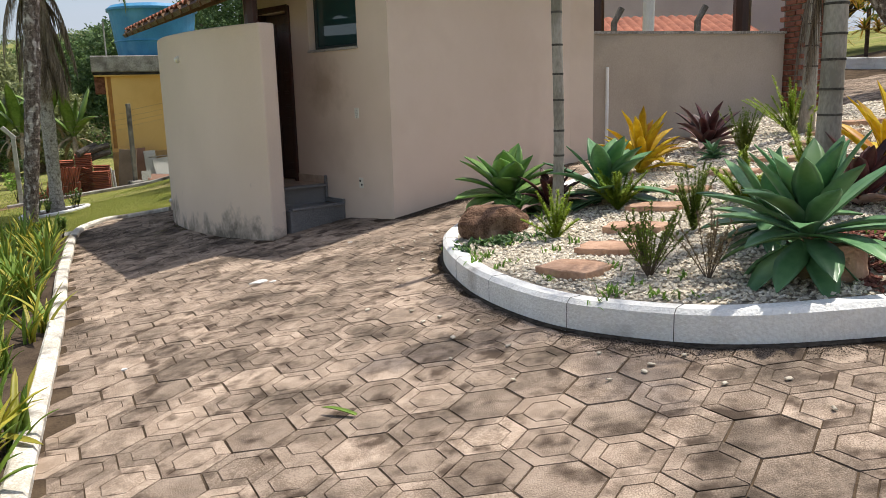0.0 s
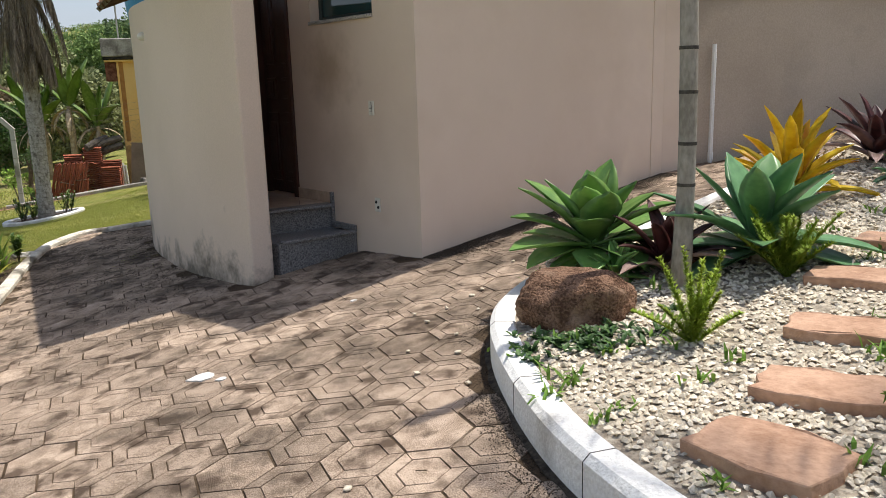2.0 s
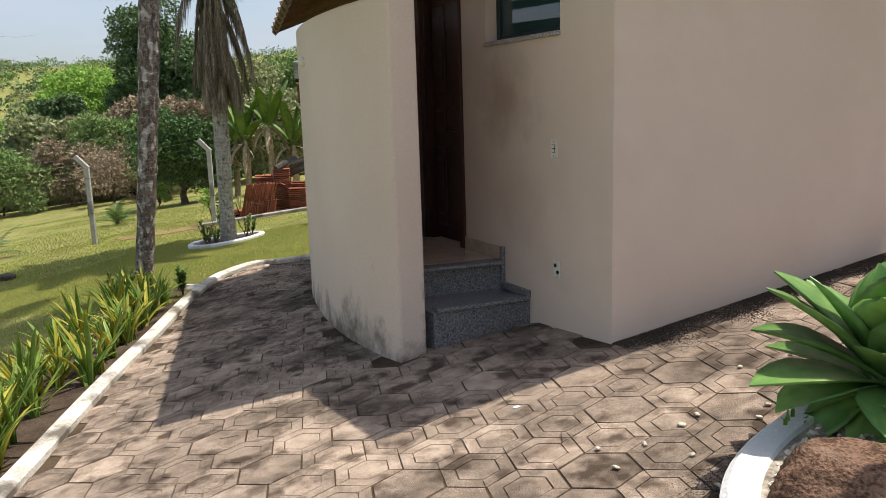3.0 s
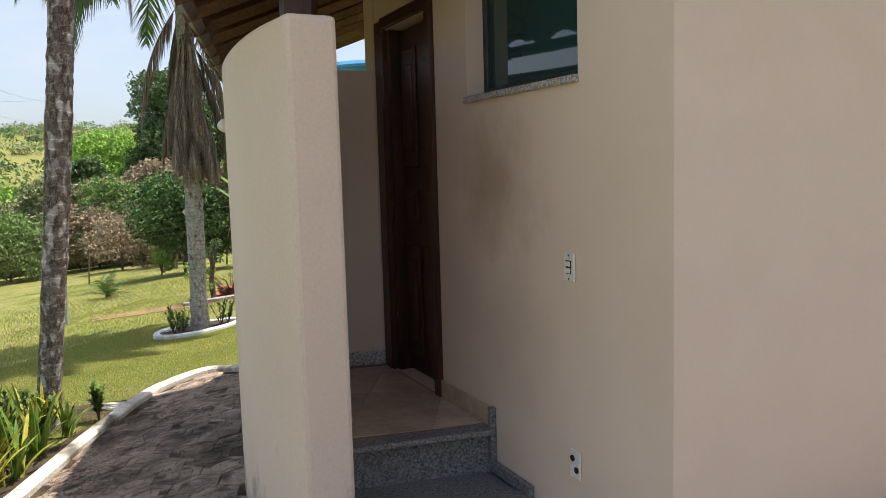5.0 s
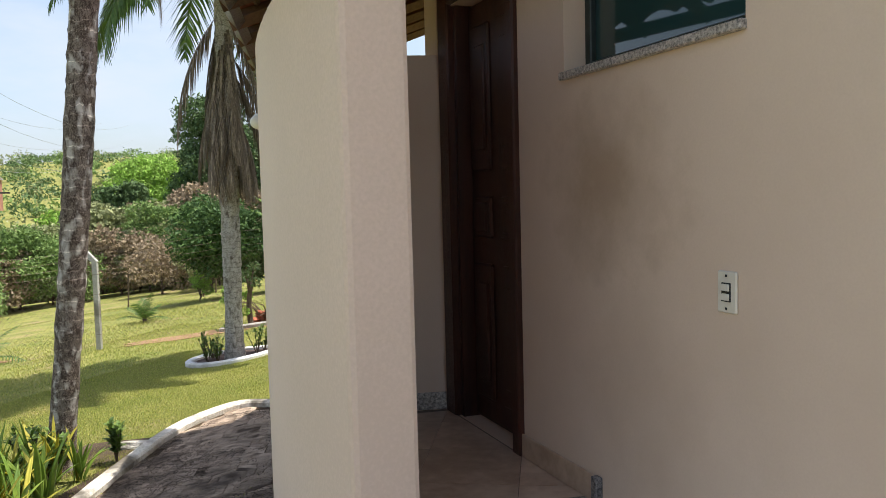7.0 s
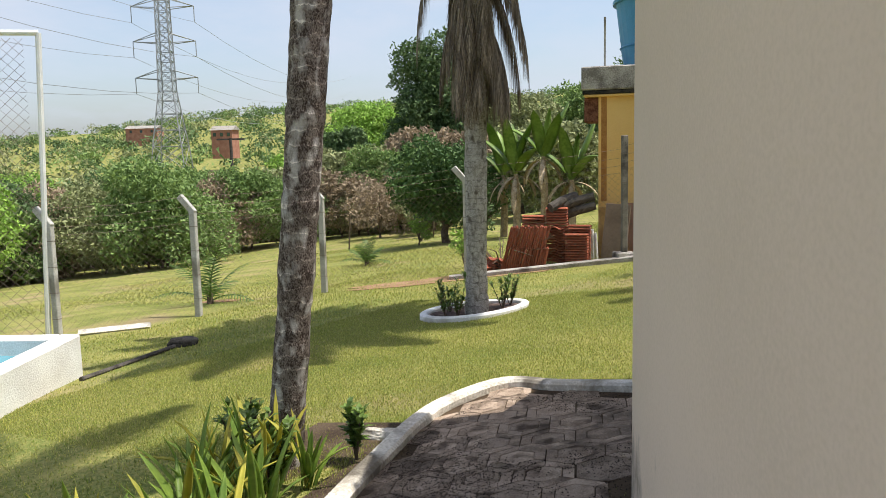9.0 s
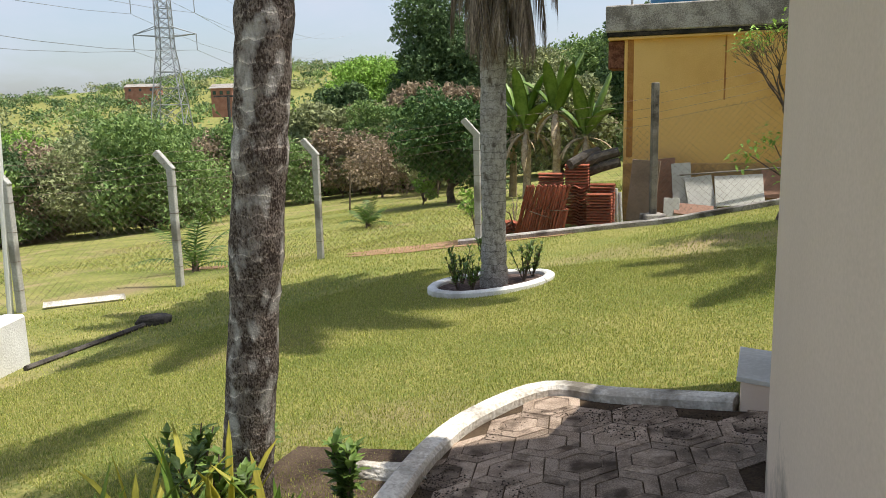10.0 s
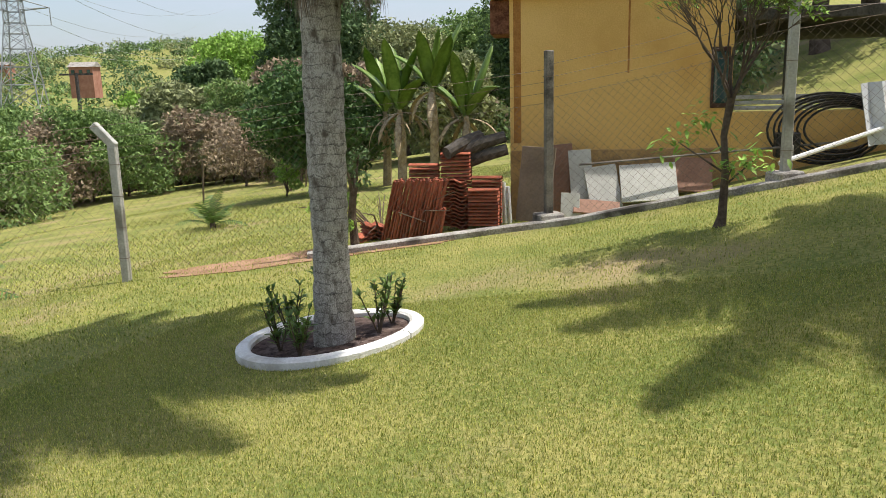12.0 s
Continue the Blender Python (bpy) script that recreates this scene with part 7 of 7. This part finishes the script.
def wall_foot_spot(rng):
    p, q = A, B
    f = rng.random()
    d = abs(rng.normal(0, 0.07 + 0.12 * math.sin(f * 17.0) ** 2))
    l = math.hypot(q[0] - p[0], q[1] - p[1])
    x, y = p[0] + (q[0] - p[0]) * f + (q[1] - p[1]) / l * d, p[1] + (q[1] - p[1]) * f - (q[0] - p[0]) / l * d
    return (x, y) if not inside(x, y, GARDEN) else (None, None)


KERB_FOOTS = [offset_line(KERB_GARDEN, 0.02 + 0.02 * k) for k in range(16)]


# crumbs fraying out the black line of dirt and painted shade
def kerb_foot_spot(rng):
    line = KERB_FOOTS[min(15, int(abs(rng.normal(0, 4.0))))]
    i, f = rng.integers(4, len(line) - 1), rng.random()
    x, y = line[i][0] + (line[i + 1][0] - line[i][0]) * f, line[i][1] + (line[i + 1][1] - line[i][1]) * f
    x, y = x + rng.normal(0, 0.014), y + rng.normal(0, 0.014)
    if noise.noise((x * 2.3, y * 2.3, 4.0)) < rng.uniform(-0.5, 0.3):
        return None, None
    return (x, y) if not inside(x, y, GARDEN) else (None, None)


pebbles("wall_dirt", 22000, wall_foot_spot, 0.002, 0.0065, CRUMB, "black mossy dirt along the foot of the house wall", 86, paved_z, "dirt")
# moss patches whose dark colour also deepens the shade on the path
def path_spot(rng):
    x, y = rng.uniform(-5.4, -1.0), rng.uniform(7.0, 12.4)
    if noise.noise((x * 1.4, y * 1.4, 9.0)) + 0.5 * noise.noise((x * 5.0, y * 5.0, 2.0)) < rng.uniform(-0.2, 0.6) or rng.random() > (y - 7.9) / 1.6 or x > -1.9 or not inside(x, y, PAVED):
        return None, None
    return x, y


pebbles("path_moss", 8000, path_spot, 0.002, 0.007, CRUMB, "mossy dirt patches that also deepen the shade on the path", 88, paved_z, "moss")
pebbles("kerb_crumbs", 14000, kerb_foot_spot, 0.0015, 0.005, CRUMB, "black mossy crumbs along the dirt and shade line of the kerb", 87, paved_z, "dirt")

# ---- hexagonal pavers ----
HEX = 0.172          # corner radius of the cell
GAP = 0.0026


def paver_mesh(style, mat):
    """One hexagonal block with a cast inner hexagon and three spokes."""
    verts, faces = [], []

    def slab(poly, z0, z1, inset):
        n = len(poly)
        o = len(verts)
        cx, cy = sum(p[0] for p in poly) / n, sum(p[1] for p in poly) / n
        verts.extend([(x, y, z0) for x, y in poly])
        verts.extend([(x + (cx - x) * inset, y + (cy - y) * inset, z1) for x, y in poly])
        faces.append(tuple(range(o + n, o + 2 * n)))
        faces.extend([(o + i, o + (i + 1) % n, o + n + (i + 1) % n, o + n + i) for i in range(n)])

    def ring(r, shift=0.0):
        return [(r * math.cos(radians(60 * i + shift)), r * math.sin(radians(60 * i + shift))) for i in range(6)]
    R = HEX - GAP
    if style == 0:
        slab(ring(R), -0.03, 0.0, 0.03)
    else:
        g = 0.0022
        slab(ring(R), -0.03, -0.006, 0.01)
        slab(ring(R * 0.60), -0.006, 0.0, 0.03)
        o, i6 = ring(R * 0.995), ring(R * 0.60 + 2 * g)
        for k in (0, 2, 4):
            a, b, c = k, (k + 1) % 6, (k + 2) % 6
            poly = [o[a], o[b], o[c], i6[c], i6[b], i6[a]]
            ax, ay = math.cos(radians(60 * a + 90)) * g, math.sin(radians(60 * a + 90)) * g
            cx, cy = math.cos(radians(60 * c - 90)) * g, math.sin(radians(60 * c - 90)) * g
            poly[0] = (poly[0][0] + ax, poly[0][1] + ay)
            poly[5] = (poly[5][0] + ax, poly[5][1] + ay)
            poly[2] = (poly[2][0] + cx, poly[2][1] + cy)
            poly[3] = (poly[3][0] + cx, poly[3][1] + cy)
            n0 = len(verts)
            verts.extend([(x, y, -0.006) for x, y in poly] + [(x, y, 0.0) for x, y in poly])
            faces.extend([(n0 + 6, n0 + 7, n0 + 10, n0 + 11), (n0 + 7, n0 + 8, n0 + 9, n0 + 10)])
            faces.extend([(n0 + q, n0 + (q + 1) % 6, n0 + 6 + (q + 1) % 6, n0 + 6 + q) for q in range(6)])
    return verts, faces


meshes = [raw_mesh("paver", *paver_mesh(s, PAVER), PAVER) for s in (0, 1)]
tilt = Vector((0, 0, 1)).rotation_difference(Vector((-0.14, -0.0327, 1))).to_matrix().to_4x4()
pr = random.Random(91)
cells = []
turn_h = radians(-3)
for i in range(-30, 50):
    for j in range(-30, 60):
        gx, gy = i * HEX * 1.5, (j + 0.5 * (i % 2)) * HEX * math.sqrt(3)
        x, y = gx * math.cos(turn_h) - gy * math.sin(turn_h), gx * math.sin(turn_h) + gy * math.cos(turn_h)
        if y < -2.5 or x > 9 or y > 15:
            continue
        if not inside(x, y, PAVED) or inside(x, y, GARDEN):
            continue
        cells.append((x, y))
cells.sort(key=lambda c: math.hypot((c[0] + 0.9) * 1.1, (c[1] - 5.2) * 0.8))
rest_v, rest_f = [], []
for i, (x, y) in enumerate(cells):
    style = 0 if pr.random() < 0.2 else 1
    m = Matrix.Translation((x, y, paved_z(x, y) + pr.uniform(-0.0015, 0.001))) @ tilt @ Matrix.Rotation(turn_h + radians(60 * pr.randrange(6) + pr.uniform(-0.5, 0.5)), 4, "Z") @ Matrix.Rotation(radians(pr.uniform(-0.28, 0.28)), 4, "X")
    if i < 300:
        ob = new("paver", meshes[style])
        ob.parent = PAVEMENT
        ob.matrix_basis = m
    else:
        o = len(rest_v)
        vs, fs = paver_mesh(style, PAVER_FAR)
        rest_v += [tuple(m @ Vector(v)) for v in vs]
        rest_f += [tuple(k + o for k in f) for f in fs]
ob = part("paver_field", (rest_v, rest_f), PAVER_FAR, PAVEMENT)
tagged(ob, "further hexagonal concrete blocks of the yard", kind="stuff")
